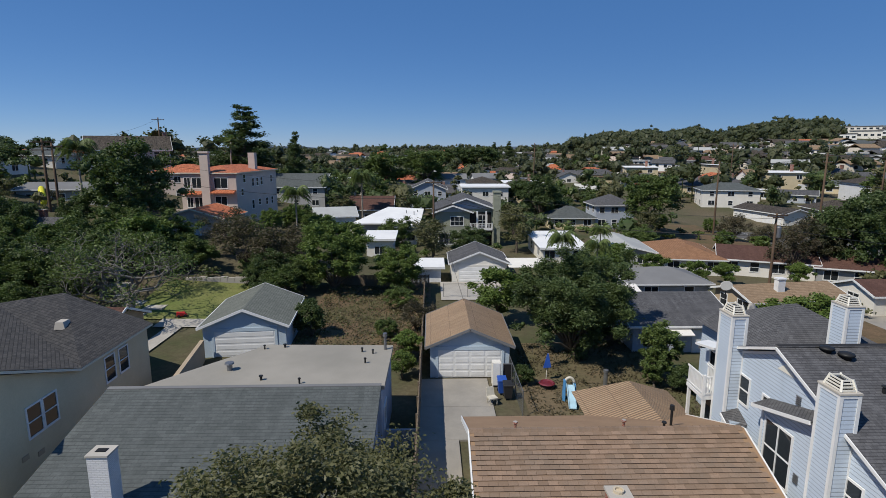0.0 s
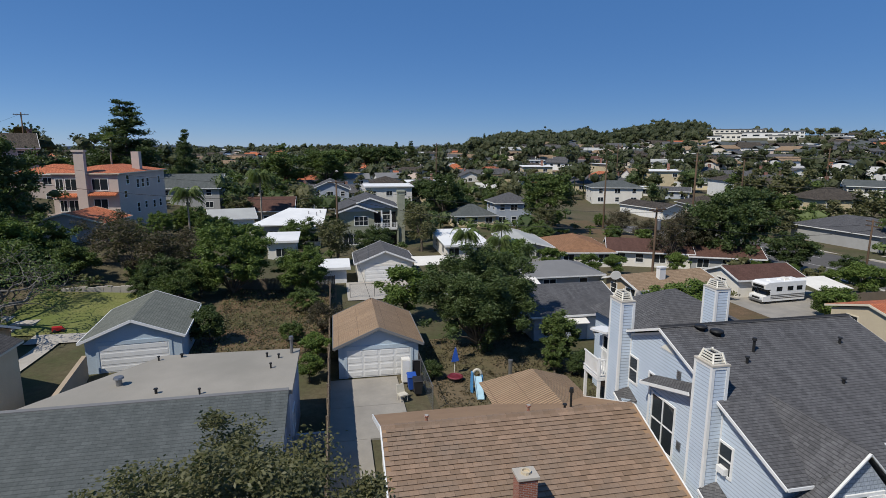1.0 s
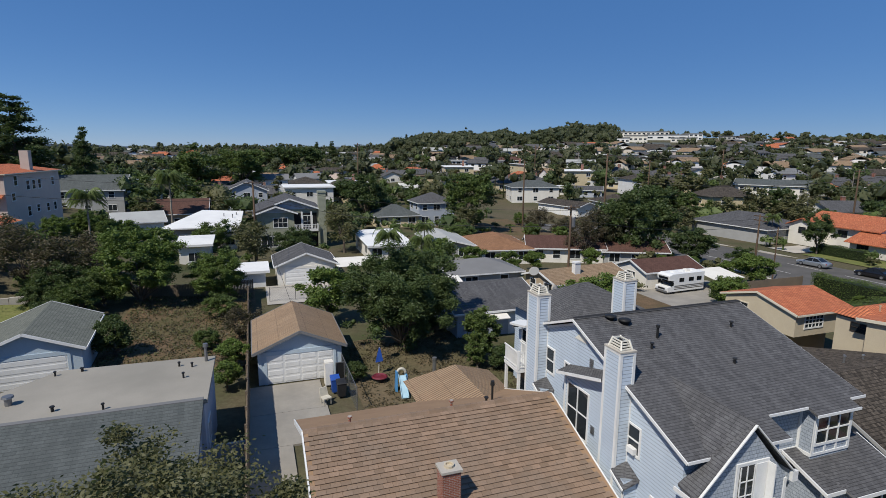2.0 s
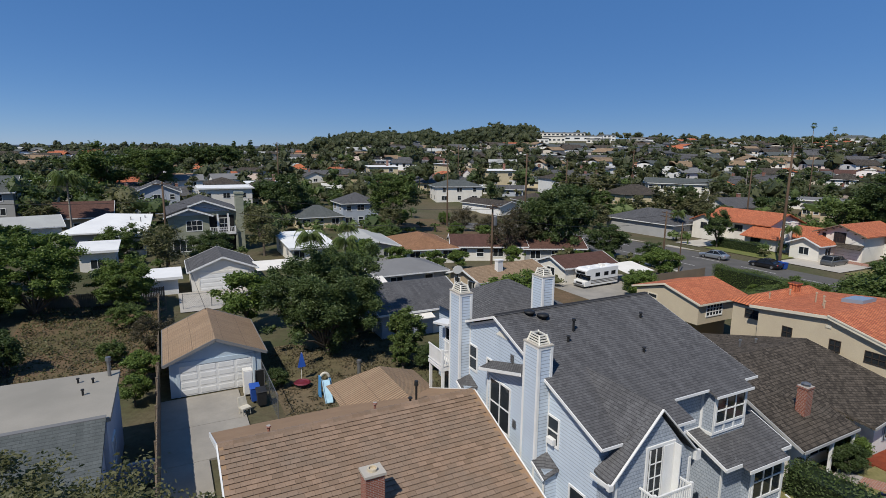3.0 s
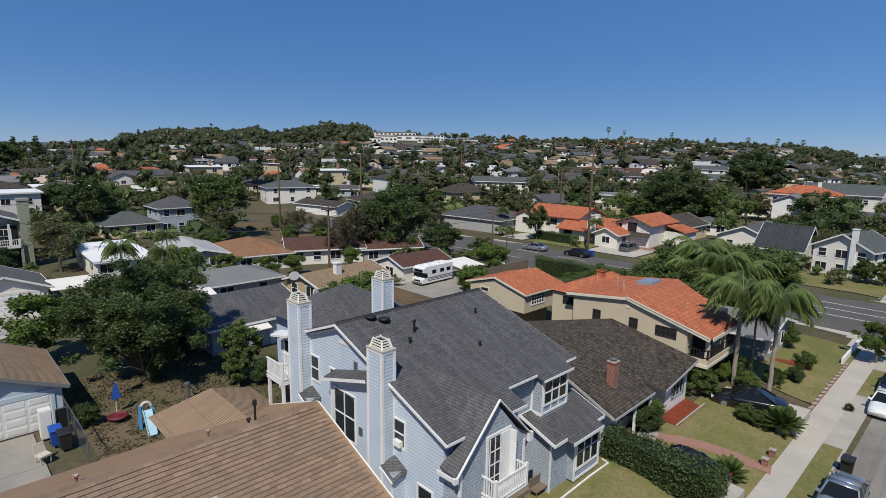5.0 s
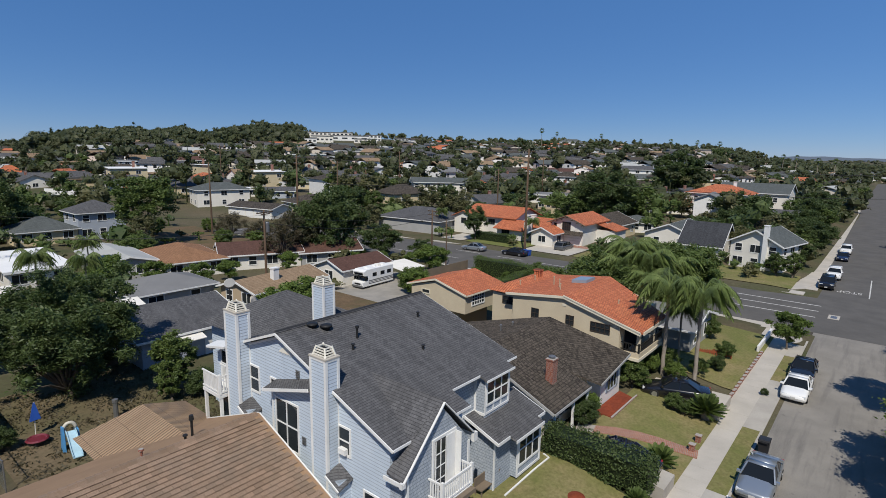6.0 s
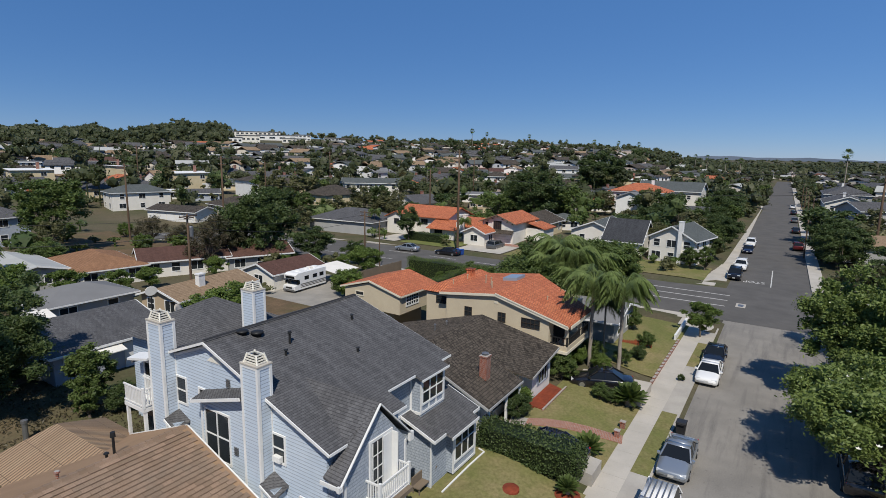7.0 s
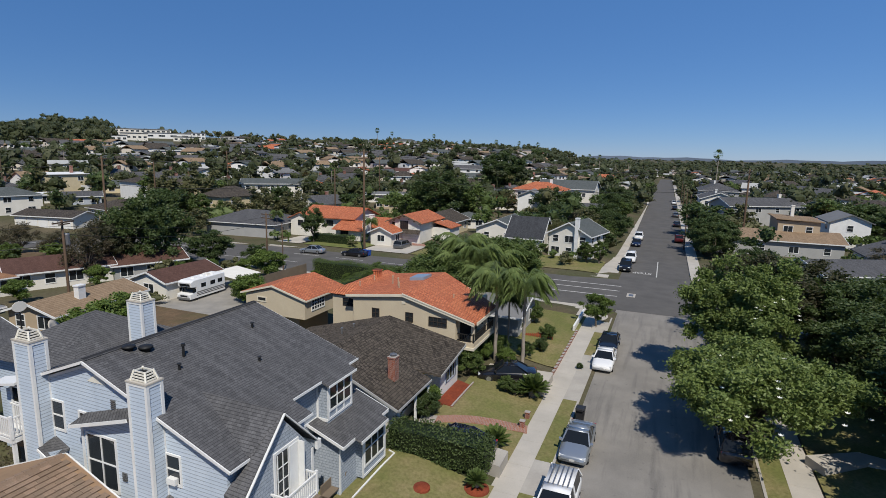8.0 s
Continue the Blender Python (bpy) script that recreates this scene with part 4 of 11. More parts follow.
    part("front_door", Geo().box(20.5, 15.95, B, 21.45, 16.015, 2.9), FENCE_WOOD, ho, "brown front door in the shaded porch", local=False)
    # side bump-out with the four-light window, under its own lean-to roof
    part("side_bay", Geo().hull([(14.95, 19.3, B), (15.3, 19.3, B), (15.3, 22.75, B), (14.95, 22.75, B)], [(14.95, 19.3, 7.45), (15.3, 19.3, 7.5), (15.3, 22.75, 6.5), (14.95, 22.75, 6.45)]), BLUE_WALL, ho, local=False)
    part("side_roof", Geo().slab([(14.55, 19.3, 7.62), (15.3, 19.3, 7.85), (15.3, 22.95, 6.8), (14.55, 22.95, 6.57)], 0.1), DARK_SHINGLE, ho, local=False)
    st = Geo().beam((14.52, 19.3, 7.55), (14.52, 22.95, 6.5), 0.05, 0.14).beam((14.92, 19.3, 7.38), (14.92, 22.75, 6.38), 0.05, 0.1)
    st.box(14.91, 22.65, B, 14.948, 22.78, 6.4).box(14.55, 22.95, 6.43, 15.29, 22.99, 6.6)
    each("side_trim", st, WHITE, ho, local=False)
    window(ho, 14.95 - 20.4, 21.55 - 22, 4.97 - B, 1.7, 2.35, -90, 2, 2)
    window(ho, 15.3 - 20.4, 24.85 - 22, 6.3 - B, 0.8, 1.3, -90, 1, 2)
    window(ho, 15.3 - 20.4, 17.78 - 22, 5.4 - B, 0.7, 1.2, -90, 1, 2)
    window(ho, 15.3 - 20.4, 23.15 - 22, 6.55 - B, 0.35, 0.4, -90, 1, 1)
    window(ho, 15.3 - 20.4, 16.05 - 22, 2.85 - B, 0.85, 1.3, -90, 1, 2)
    part("air_conditioner", Geo().box(15.08, 17.55, 4.82, 15.29, 18.0, 5.08), WHITE, ho, "white window air conditioner", local=False)
    part("gable_vent", Geo().hull([(15.27, 21.4, 8.35), (15.29, 21.4, 8.35), (15.29, 22.6, 8.35), (15.27, 22.6, 8.35)], [(15.27, 21.9, 8.72), (15.29, 21.9, 8.72), (15.29, 22.1, 8.72), (15.27, 22.1, 8.72)]), LOUVRE, ho, "triangular gable vent", local=False)
    for x, y, z in ((15.29, 21.05, 7.57), (14.94, 20.2, 4.63)):
        v = Geo()
        for k in range(5):
            v.box(x - 0.05, y - 0.11, z - 0.2 + k * 0.085, x, y + 0.16, z - 0.15 + k * 0.085)
        part("wall_vent", v, GREY_METAL, ho, "louvred wall vent", local=False)
    boxed_chimney(ho, 14.62, 15.34, 18.15, 19.22, B, 9.22)
    boxed_chimney(ho, 14.62, 15.34, 25.2, 26.35, B, 9.85)
    boxed_chimney(ho, 21.45, 22.3, 26.9, 28.0, 7.2, 9.75)
    for y, z in ((18.05, 3.9), (25.1, 4.9)):
        part("chimney_shoulder", Geo().box(14.62, y - 0.65, B, 15.3, y + 0.098, z - 0.1), BLUE_WALL, ho, local=False)
        part("shoulder_roof", Geo().slab([(14.48, y - 0.8, z - 0.35), (15.3, y - 0.8, z - 0.1), (15.3, y + 0.095, z + 0.3), (14.48, y + 0.095, z + 0.08)], 0.08), DARK_SHINGLE, ho, local=False)
        each("shoulder_trim", Geo().beam((14.45, y - 0.8, z - 0.41), (14.45, y + 0.09, z + 0.02), 0.05, 0.1).box(14.58, y - 0.69, B, 14.617, y - 0.58, z - 0.45), WHITE, ho, local=False)
    # rear wing: hipped roof, side balcony
    part("rear_wing", Geo().box(18.2, 28.6, B, 25.0, 34.8, 6.58), BLUE_WALL, ho, local=False)
    rr = Geo()
    a, b, c, e = (17.6, 27.4, 6.9), (25.6, 27.4, 6.7), (25.6, 35.2, 6.6), (17.6, 35.2, 6.6)
    p, q = (20.75, 30.7, 8.82), (21.6, 30.9, 8.8)
    rr.poly(a, b, q, p).poly(b, c, q).poly(c, e, p, q).poly(e, a, p).poly(e, c, b, a)
    part("rear_roof", rr, DARK_SHINGLE, ho, local=False)
    part("side_roof", Geo().slab([(14.6, 26.6, 7.75), (15.29, 26.6, 7.9), (15.29, 28.5, 7.5), (14.6, 28.5, 7.38)], 0.12), WHITE, ho, local=False)
    window(ho, 15.3 - 20.4, 27.75 - 22, 6.3 - B, 0.7, 1.5, -90, 1, 2)
    window(ho, 15.3 - 20.4, 26.9 - 22, 3.2 - B, 0.4, 0.9, -90, 1, 2)
    bl = part("rear_balcony", Geo().box(14.2, 26.5, 5.0, 15.29, 28.3, 5.2), WHITE, ho, "white side balcony at the back", local=False)
    each("baluster", rails(14.2, 15.29, 26.5, 28.3, 5.2, 6.2), WHITE, bl, local=False)
    part("rear_door", Geo().box(15.26, 27.4, 2.6, 15.29, 28.2, 4.8), PANE, ho, local=False)
    for y in (26.6, 28.2):
        part("post", Geo().box(14.25, y - 0.07, B, 14.4, y + 0.07, 5.0), WHITE, bl, local=False)
    # roof fittings
    for x, y, r_, h_ in ((16.95, 22.1, 0.3, 0.22), (17.5, 21.7, 0.32, 0.26)):
        z = roof_z(y)
        v = Geo().lathe(x, y, [(r_ * 0.6, z - 0.15), (r_ * 0.6, z + h_ * 0.45), (r_, z + h_ * 0.5), (r_ * 0.9, z + h_ * 0.8), (r_ * 0.3, z + h_)], 14)
        part("roof_vent", v, BLACK_METAL, ho, "round black roof vent", local=False, smooth=True)
    for x, y, h_ in ((18.5, 20.5, 0.65), (17.7, 19.9, 0.3), (23.2, 20.6, 0.3), (21.2, 18.4, 0.25)):
        z = roof_z(y)
        v = Geo().lathe(x, y, [(0.06, z - 0.1), (0.06, z + h_ * 0.8), (0.11, z + h_ * 0.82), (0.09, z + h_)], 8)
        part("vent_pipe", v, BLACK_METAL, ho, local=False)
    return ho


blue_house()


# ---- the tan-roofed house beside it ----


def tan_house():
    B = 0.75
    ho = thing("house", 8.0, 22.5, B, 0, "single-storey house with a low roof of tan concrete tiles", "house", "houses on the near street")
    rx0, rx1 = 1.95, 14.1
    s = (5.6 - 3.1) / (22.65 - 16.4)
    ring = [(17.0, B), (27.4, B), (27.4, 3.45), (22.65, 5.4), (17.0, 3.15)]
    part("wall", Geo().hull([(2.35, y, z) for y, z in ring][::-1], [(13.7, y, z) for y, z in ring][::-1]), OFF_WHITE, ho, local=False)
    r = Geo()
    r.slab([(rx0, 16.3, 3.02), (rx1, 16.3, 3.02), (rx1, 22.65, 5.55), (rx0, 22.65, 5.55)], 0.14)
    r.slab([(rx0, 22.65, 5.55), (rx1, 22.65, 5.55), (rx1, 28.0, 3.42), (rx0, 28.0, 3.42)], 0.14)
    roof = part("roof", r, TAN_TILE, ho, "roof of lapped tan tiles with a capped ridge", local=False)
    f = Geo().beam((rx0 - 0.03, 16.3, 2.94), (rx0 - 0.03, 22.65, 5.46), 0.06, 0.24).beam((rx0 - 0.03, 22.65, 5.46), (rx0 - 0.03, 28.0, 3.34), 0.06, 0.24)
    f.beam((rx1 + 0.03, 16.3, 2.94), (rx1 + 0.03, 22.65, 5.46), 0.06, 0.22).beam((rx1 + 0.03, 22.65, 5.46), (rx1 + 0.03, 28.0, 3.34), 0.06, 0.22)
    each("fascia", f, WHITE, ho, local=False)
    window(ho, 2.35 - 8, 20.0 - 22.5, 1.5, 1.2, 1.1, -90, 2, 1)
    window(ho, 2.35 - 8, 25.0 - 22.5, 1.5, 1.0, 1.1, -90, 1, 2)
    # rear wing, hipped
    part("rear_wing", Geo().box(9.4, 27.4, B, 13.9, 30.6, 3.1), OFF_WHITE, ho, local=False)
    g = Geo()
    a, b, c, e = (8.7, 26.8, 3.3), (14.5, 26.8, 3.3), (14.5, 31.2, 3.3), (8.7, 31.2, 3.3)
    p, q = (11.7, 25.2, 4.5), (11.7, 30.0, 4.5)
    g.poly(a, b, p).poly(b, c, q, p).poly(c, e, q).poly(e, a, p, q).poly(e, c, b, a)
    part("rear_roof", g, RIBBED_TAN, ho, local=False)
    # tan chimney of red brick
    ch = Geo().box(6.75, 18.1, 3.2, 7.5, 18.75, 5.3)
    cp = part("chimney", ch, RED_BRICK, ho, "short red brick chimney with a concrete cap", local=False)
    c2 = Geo().box(6.69, 18.04, 5.3, 7.56, 18.81, 5.4)
    part("cap", c2, PALE_CONCRETE, cp, local=False)
    fl = Geo().lathe(7.12, 18.42, [(0.2, 5.4), (0.2, 5.5), (0.14, 5.5), (0.14, 5.42)], 10)
    part("flue", fl, BEIGE, cp, local=False)
    for x, y, h_, m in ((4.1, 23.4, 0.3, RED_BRICK), (9.0, 23.3, 0.35, RED_BRICK), (11.3, 23.6, 1.0, BLACK_METAL), (10.8, 23.2, 0.25, BLACK_METAL)):
        z = 5.55 - (y - 22.65) * 0.398
        part("vent_pipe", Geo().lathe(x, y, [(0.06, z - 0.1), (0.06, z + h_ * 0.75), (0.12, z + h_ * 0.78), (0.1, z + h_)], 8), m, ho, local=False)
    return roof


TAN_ROOF = tan_house()


# ---- the grey house with a flat rear roof ----
def grey_house():
    B = 0.7
    ho = thing("house", -9, 24, B, 0, "grey-blue stucco house with slate-grey shingles and a flat beige rear roof", "house", "houses on the near street")
    ring = [(15.5, B), (27.6, B), (27.6, 5.1), (15.5, 2.2)]
    part("wall", Geo().hull([(-16.4, y, z) for y, z in ring][::-1], [(-2.55, y, z) for y, z in ring][::-1]), GREY_BLUE, ho, local=False)
    r = Geo().slab([(-17.0, 15.0, 2.1), (-2.35, 15.0, 2.1), (-2.35, 27.75, 5.36), (-16.6, 27.65, 5.34)], 0.16)
    part("roof", r, GREY_SHINGLE, ho, "slate-grey shingle slope", local=False)
    part("ridge_flashing", Geo().beam((-16.6, 27.75, 5.35), (-2.35, 27.85, 5.36), 0.3, 0.06), GREY_ROOF, ho, local=False)
    lowr = [(-14.9, 27.65), (-2.35, 27.7), (-2.3, 34.0), (-10.1, 34.25), (-12.7, 31.0)]
    part("flat_wall", Geo().hull([(x, y, B) for x, y in lowr], [(x, y, 5.0) for x, y in lowr]), GREY_BLUE, ho, local=False)
    fr = [(-15.3, 27.95), (-2.2, 28.0), (-2.15, 34.15), (-10.18, 34.4), (-12.86, 31.08)]
    part("flat_roof", Geo().slab([(x, y, 5.22) for x, y in fr], 0.2), BEIGE_ROOF, ho, "flat beige roll roof with vent pipes", local=False)
    ch = Geo().box(-12.95, 20.05, 3.0, -12.15, 20.78, 6.02)
    cp = part("chimney", ch, WHITE_BRICK, ho, "white painted brick chimney", local=False)
    part("cap", Geo().box(-12.99, 20.01, 6.02, -12.11, 20.82, 6.1), PALE_CONCRETE, cp, local=False)
    # thin dark plate for the shade down the flue
    part("flue", Geo().box(-12.75, 20.3, 6.1, -12.35, 20.55, 6.13), SHADE_BLACK, cp, local=False)
    for x, y, h_, r_ in ((-2.6, 33.4, 1.1, 0.09), (-4.0, 33.0, 0.3, 0.05), (-3.3, 32.7, 0.3, 0.05), (-3.6, 31.2, 0.35, 0.05), (-11.2, 30.3, 0.5, 0.16), (-9.0, 28.9, 0.3, 0.07), (-6.8, 28.4, 0.35, 0.05), (-10.2, 33.6, 0.3, 0.05), (-9.0, 33.9, 0.25, 0.07)):
        g = Geo().lathe(x, y, [(r_, 5.2), (r_, 5.2 + h_ * 0.8), (r_ * 1.7, 5.2 + h_ * 0.82), (r_ * 1.5, 5.2 + h_)], 9)
        part("vent_pipe", g, GREY_METAL if r_ > 0.08 else BLACK_METAL, ho, local=False)
    window(ho, -2.55 + 9, 21.5 - 24, 1.7, 1.2, 1.2, 90, 2, 1)
    window(ho, -2.33 + 9, 29.5 - 24, 2.2, 1.2, 1.2, 90, 2, 1)
    return ho


grey_house()


def cream_house():
    B = -0.6
    ho = thing("house", -25.5, 32, B, 0, "cream stucco house with a hipped dark grey shingle roof", "house", "houses on the near street")
    low, high = (25.0, 7.3), (29.9, 5.42)
    ring = [(21.5, B), (37.6, B), (37.6, 5.42), high, low, (21.5, 8.7)]
    part("wall", Geo().hull([(-32.0, y, z) for y, z in ring][::-1], [(-19.6, y, z) for y, z in ring][::-1]), CREAM, ho, local=False)
    r = Geo()
    a, b, c = (-19.3, 29.9, 5.6), (-19.3, 37.9, 5.6), (-26.0, 39.1, 7.5)
    r.poly((-19.3, 21.3, 8.98), a, c, (-31.5, 40.0, 6.5), (-33.0, 36.0, 6.3), (-33.0, 21.3, 8.98))
    r.poly(a, b, c).poly(b, (-31.5, 45.0, 5.6), (-31.5, 40.0, 6.5), c)
    part("roof", r, CREAM_SHINGLE, ho, "dark shingle hipped roof", local=False)
    f = Geo().beam((-19.34, 29.9, 5.5), (-19.34, 37.9, 5.5), 0.08, 0.13).beam((-19.34, 21.3, 8.88), (-19.34, 29.9, 5.5), 0.08, 0.13)
    each("fascia", f, CREAM_TRIM, ho, local=False)
    for y in (26.45, 27.6, 33.0, 34.5):
        window(ho, -19.6 + 25.5, y - 32, 4.32 - B, 0.95, 1.5, 90, 1, 2)
    for y, z in ((25.5, 2.75), (26.55, 2.46)):
        g = Geo().box(-19.6, y - 0.22, z - 0.13, -19.55, y + 0.22, z + 0.13)
        part("wall_vent", g, TAN_WALL, ho, "small rusty wall vent", local=False)
    for x, y, z in ((-23.3, 34.6, 6.55), (-25.4, 30.5, 6.8)):
        g = Geo().hull([(x - 0.35, y - 0.3, z - 0.2), (x + 0.35, y - 0.3, z - 0.2), (x + 0.35, y + 0.4, z - 0.1), (x - 0.35, y + 0.4, z - 0.1)], [(x - 0.25, y - 0.25, z + 0.28), (x + 0.25, y - 0.25, z + 0.28), (x + 0.25, y + 0.35, z + 0.3), (x - 0.25, y + 0.35, z + 0.3)])
        part("roof_vent", g, PALE_CONCRETE, ho, "hooded roof vent", local=False)
    return ho


cream_house()


# ---- garages ----
def panel_door(ho, x0, x1, y, z0, z1, cols, rows, mat=WHITE):
    base = part("garage_door", Geo().box(x0, y, z0, x1, y + 0.05, z1), mat, ho, "white panelled roll-up garage door")
    g = Geo()
    cw, rh = (x1 - x0) / cols, (z1 - z0) / rows
    for i in range(cols):
        for j in range(rows):
            g.hull([(x0 + i * cw + 0.06, y, z0 + j * rh + 0.05), (x0 + i * cw + 0.06, y, z0 + (j + 1) * rh - 0.05), (x0 + (i + 1) * cw - 0.06, y, z0 + (j + 1) * rh - 0.05), (x0 + (i + 1) * cw - 0.06, y, z0 + j * rh + 0.05)],
                   [(x0 + i * cw + 0.12, y - 0.015, z0 + j * rh + 0.11), (x0 + i * cw + 0.12, y - 0.015, z0 + (j + 1) * rh - 0.11), (x0 + (i + 1) * cw - 0.12, y - 0.015, z0 + (j + 1) * rh - 0.11), (x0 + (i + 1) * cw - 0.12, y - 0.015, z0 + j * rh + 0.11)])
    each("door_panel", g, mat, base)
    return base


def garage(label, cx, cy, z, rz, w, d, h, rise, over, wall, cover, door_w, trim, cols=4):
    """A garage with its door to -y and its ridge along y."""
    ho = thing("garage", cx, cy, z, rz, label, "garage", "garages")
    g = gable_wall(d, w, h, rise).moved(pose(0, 0, 0, 0, 0, 90))
    part("wall", g, wall, ho)
    cov, fas = gable_roof(d, w, h, rise, over)
    part("roof", cov.moved(pose(0, 0, 0, 0, 0, 90)), cover, ho)
    each("fascia", fas.moved(pose(0, 0, 0, 0, 0, 90)), trim, ho)
    fr = Geo().box(-door_w / 2 - 0.2, -d / 2 - 0.06, 0, -door_w / 2, -d / 2 + 0.02, 2.45).box(door_w / 2, -d / 2 - 0.06, 0, door_w / 2 + 0.2, -d / 2 + 0.02, 2.45).box(-door_w / 2, -d / 2 - 0.06, 2.15, door_w / 2, -d / 2 + 0.02, 2.45)
    part("door_frame", fr, wall, ho)
    panel_door(ho, -door_w / 2, door_w / 2, -d / 2 - 0.03, 0.02, 2.15, cols, 4)
    return ho


ribbed = garage("pale blue garage with a ribbed tan roof and white panelled door", 3.15, 42.7, 0.85, 0, 5.9, 7.4, 2.5, 1.25, 0.35, BLUE_STUCCO, RIBBED_TAN, 4.7, GREY_ROOF)
for i in range(27):
    for sx in (-1, 1):
        y = -3.95 + 7.9 * i / 26
        part("rib", Geo().beam((sx * 0.06, y, 3.78), (sx * 3.28, y, 2.39), 0.055, 0.05), RIBBED_TAN, ribbed)
garage("pale blue-grey garage with weathered green-grey shingles", -15.35, 47.8, 0.8, 5, 6.6, 8.2, 2.6, 1.35, 0.35, BLUE_STUCCO, GREEN_SHINGLE, 4.8, WHITE, 1)
garage("white garage with a dark shingle roof behind a wire gate", 6.4, 72.0, 0.7, 0, 7.0, 7.0, 2.6, 1.4, 0.4, OFF_WHITE, DARK_SHINGLE, 5.2, WHITE, 1)


# ---- the brown shake-roofed house ----
def shake_house():
    B = 0.7
    ho = thing("house", 33, 20, B, 0, "low white house under a weathered brown shake roof", "house", "houses on the near street")
    ring = [(15.2, B), (26.3, B), (26.3, 3.6), (19.8, 5.35), (15.2, 3.2)]
    part("wall", Geo().hull([(28.7, y, z) for y, z in ring][::-1], [(37.2, y, z) for y, z in ring][::-1]), OFF_WHITE, ho, local=False)
    r = Geo()
    r.slab([(28.1, 14.1, 3.02), (33.25, 14.2, 3.02), (33.15, 15.7, 3.62), (37.6, 19.8, 5.62), (28.0, 19.8, 5.62)], 0.16)
    r.slab([(33.15, 15.7, 3.62), (33.83, 13.75, 3.1), (38.6, 13.7, 3.9), (37.6, 19.8, 5.62)], 0.16)
    r.slab([(28.0, 19.8, 5.62), (37.6, 19.8, 5.62), (37.8, 27.6, 3.5), (28.0, 27.6, 3.5)], 0.16)
    part("roof", r, BROWN_SHAKE, ho, "weathered brown shake roof", local=False)
    fw = Geo().hull([(35.0, 14.25, B), (38.4, 14.25, B), (38.4, 15.2, B), (35.0, 15.2, B)], [(35.0, 14.25, 3.05), (38.4, 14.25, 3.6), (38.4, 15.2, 3.7), (35.0, 15.2, 3.2)])
    part("front_wing", fw, WHITE, ho, local=False)
    window(ho, 36.9 - 33, 14.25 - 20, 2.25 - B, 1.7, 1.15, 0, 3, 1, GREY_BLUE)
    for x in (36.0, 37.8):
        part("shutter", Geo().box(x - 0.15, 14.2, 1.6, x + 0.15, 14.247, 2.9), GREY_BLUE, ho, "blue-grey wooden shutter", local=False)
    window(ho, 31.5 - 33, 15.2 - 20, 2.1 - B, 1.6, 1.2, 0, 2, 1)
    for x in (28.5, 31.0, 33.0):
        part("porch_post", Geo().box(x, 14.3, B, x + 0.14, 14.44, 2.95), WHITE, ho, local=False)
    f = Geo().beam((28.1, 14.07, 2.93), (33.25, 14.17, 2.93), 0.05, 0.15).beam((33.83, 13.72, 3.0), (38.6, 13.67, 3.8), 0.05, 0.15).beam((38.63, 13.7, 3.8), (37.63, 19.8, 5.52), 0.05, 0.15).beam((28.02, 14.1, 2.93), (27.97, 19.8, 5.5), 0.06, 0.16)
    each("fascia", f, GREY_WALL, ho, local=False)
    ch = Geo().box(30.35, 15.55, 3.4, 30.95, 16.05, 5.2).box(30.31, 15.51, 5.2, 30.99, 16.09, 5.3)
    cp = part("chimney", ch, RED_BRICK, ho, "red brick chimney with a metal cowl", local=False)
    part("cowl", Geo().lathe(30.65, 15.8, [(0.16, 5.3), (0.16, 5.4), (0.24, 5.43), (0.1, 5.5)], 10), GREY_METAL, cp, local=False)
    for x, y, h_ in ((33.2, 21.4, 0.5), (31.0, 22.0, 0.4), (35.0, 21.5, 0.3), (30.0, 23.2, 0.35)):
        z = 5.62 - (y - 19.8) * 0.272
        part("vent_pipe", Geo().lathe(x, y, [(0.06, z - 0.1), (0.06, z + h_ * 0.8), (0.1, z + h_ * 0.82), (0.08, z + h_)], 8), GREY_METAL, ho, local=False)
    return ho


shake_house()


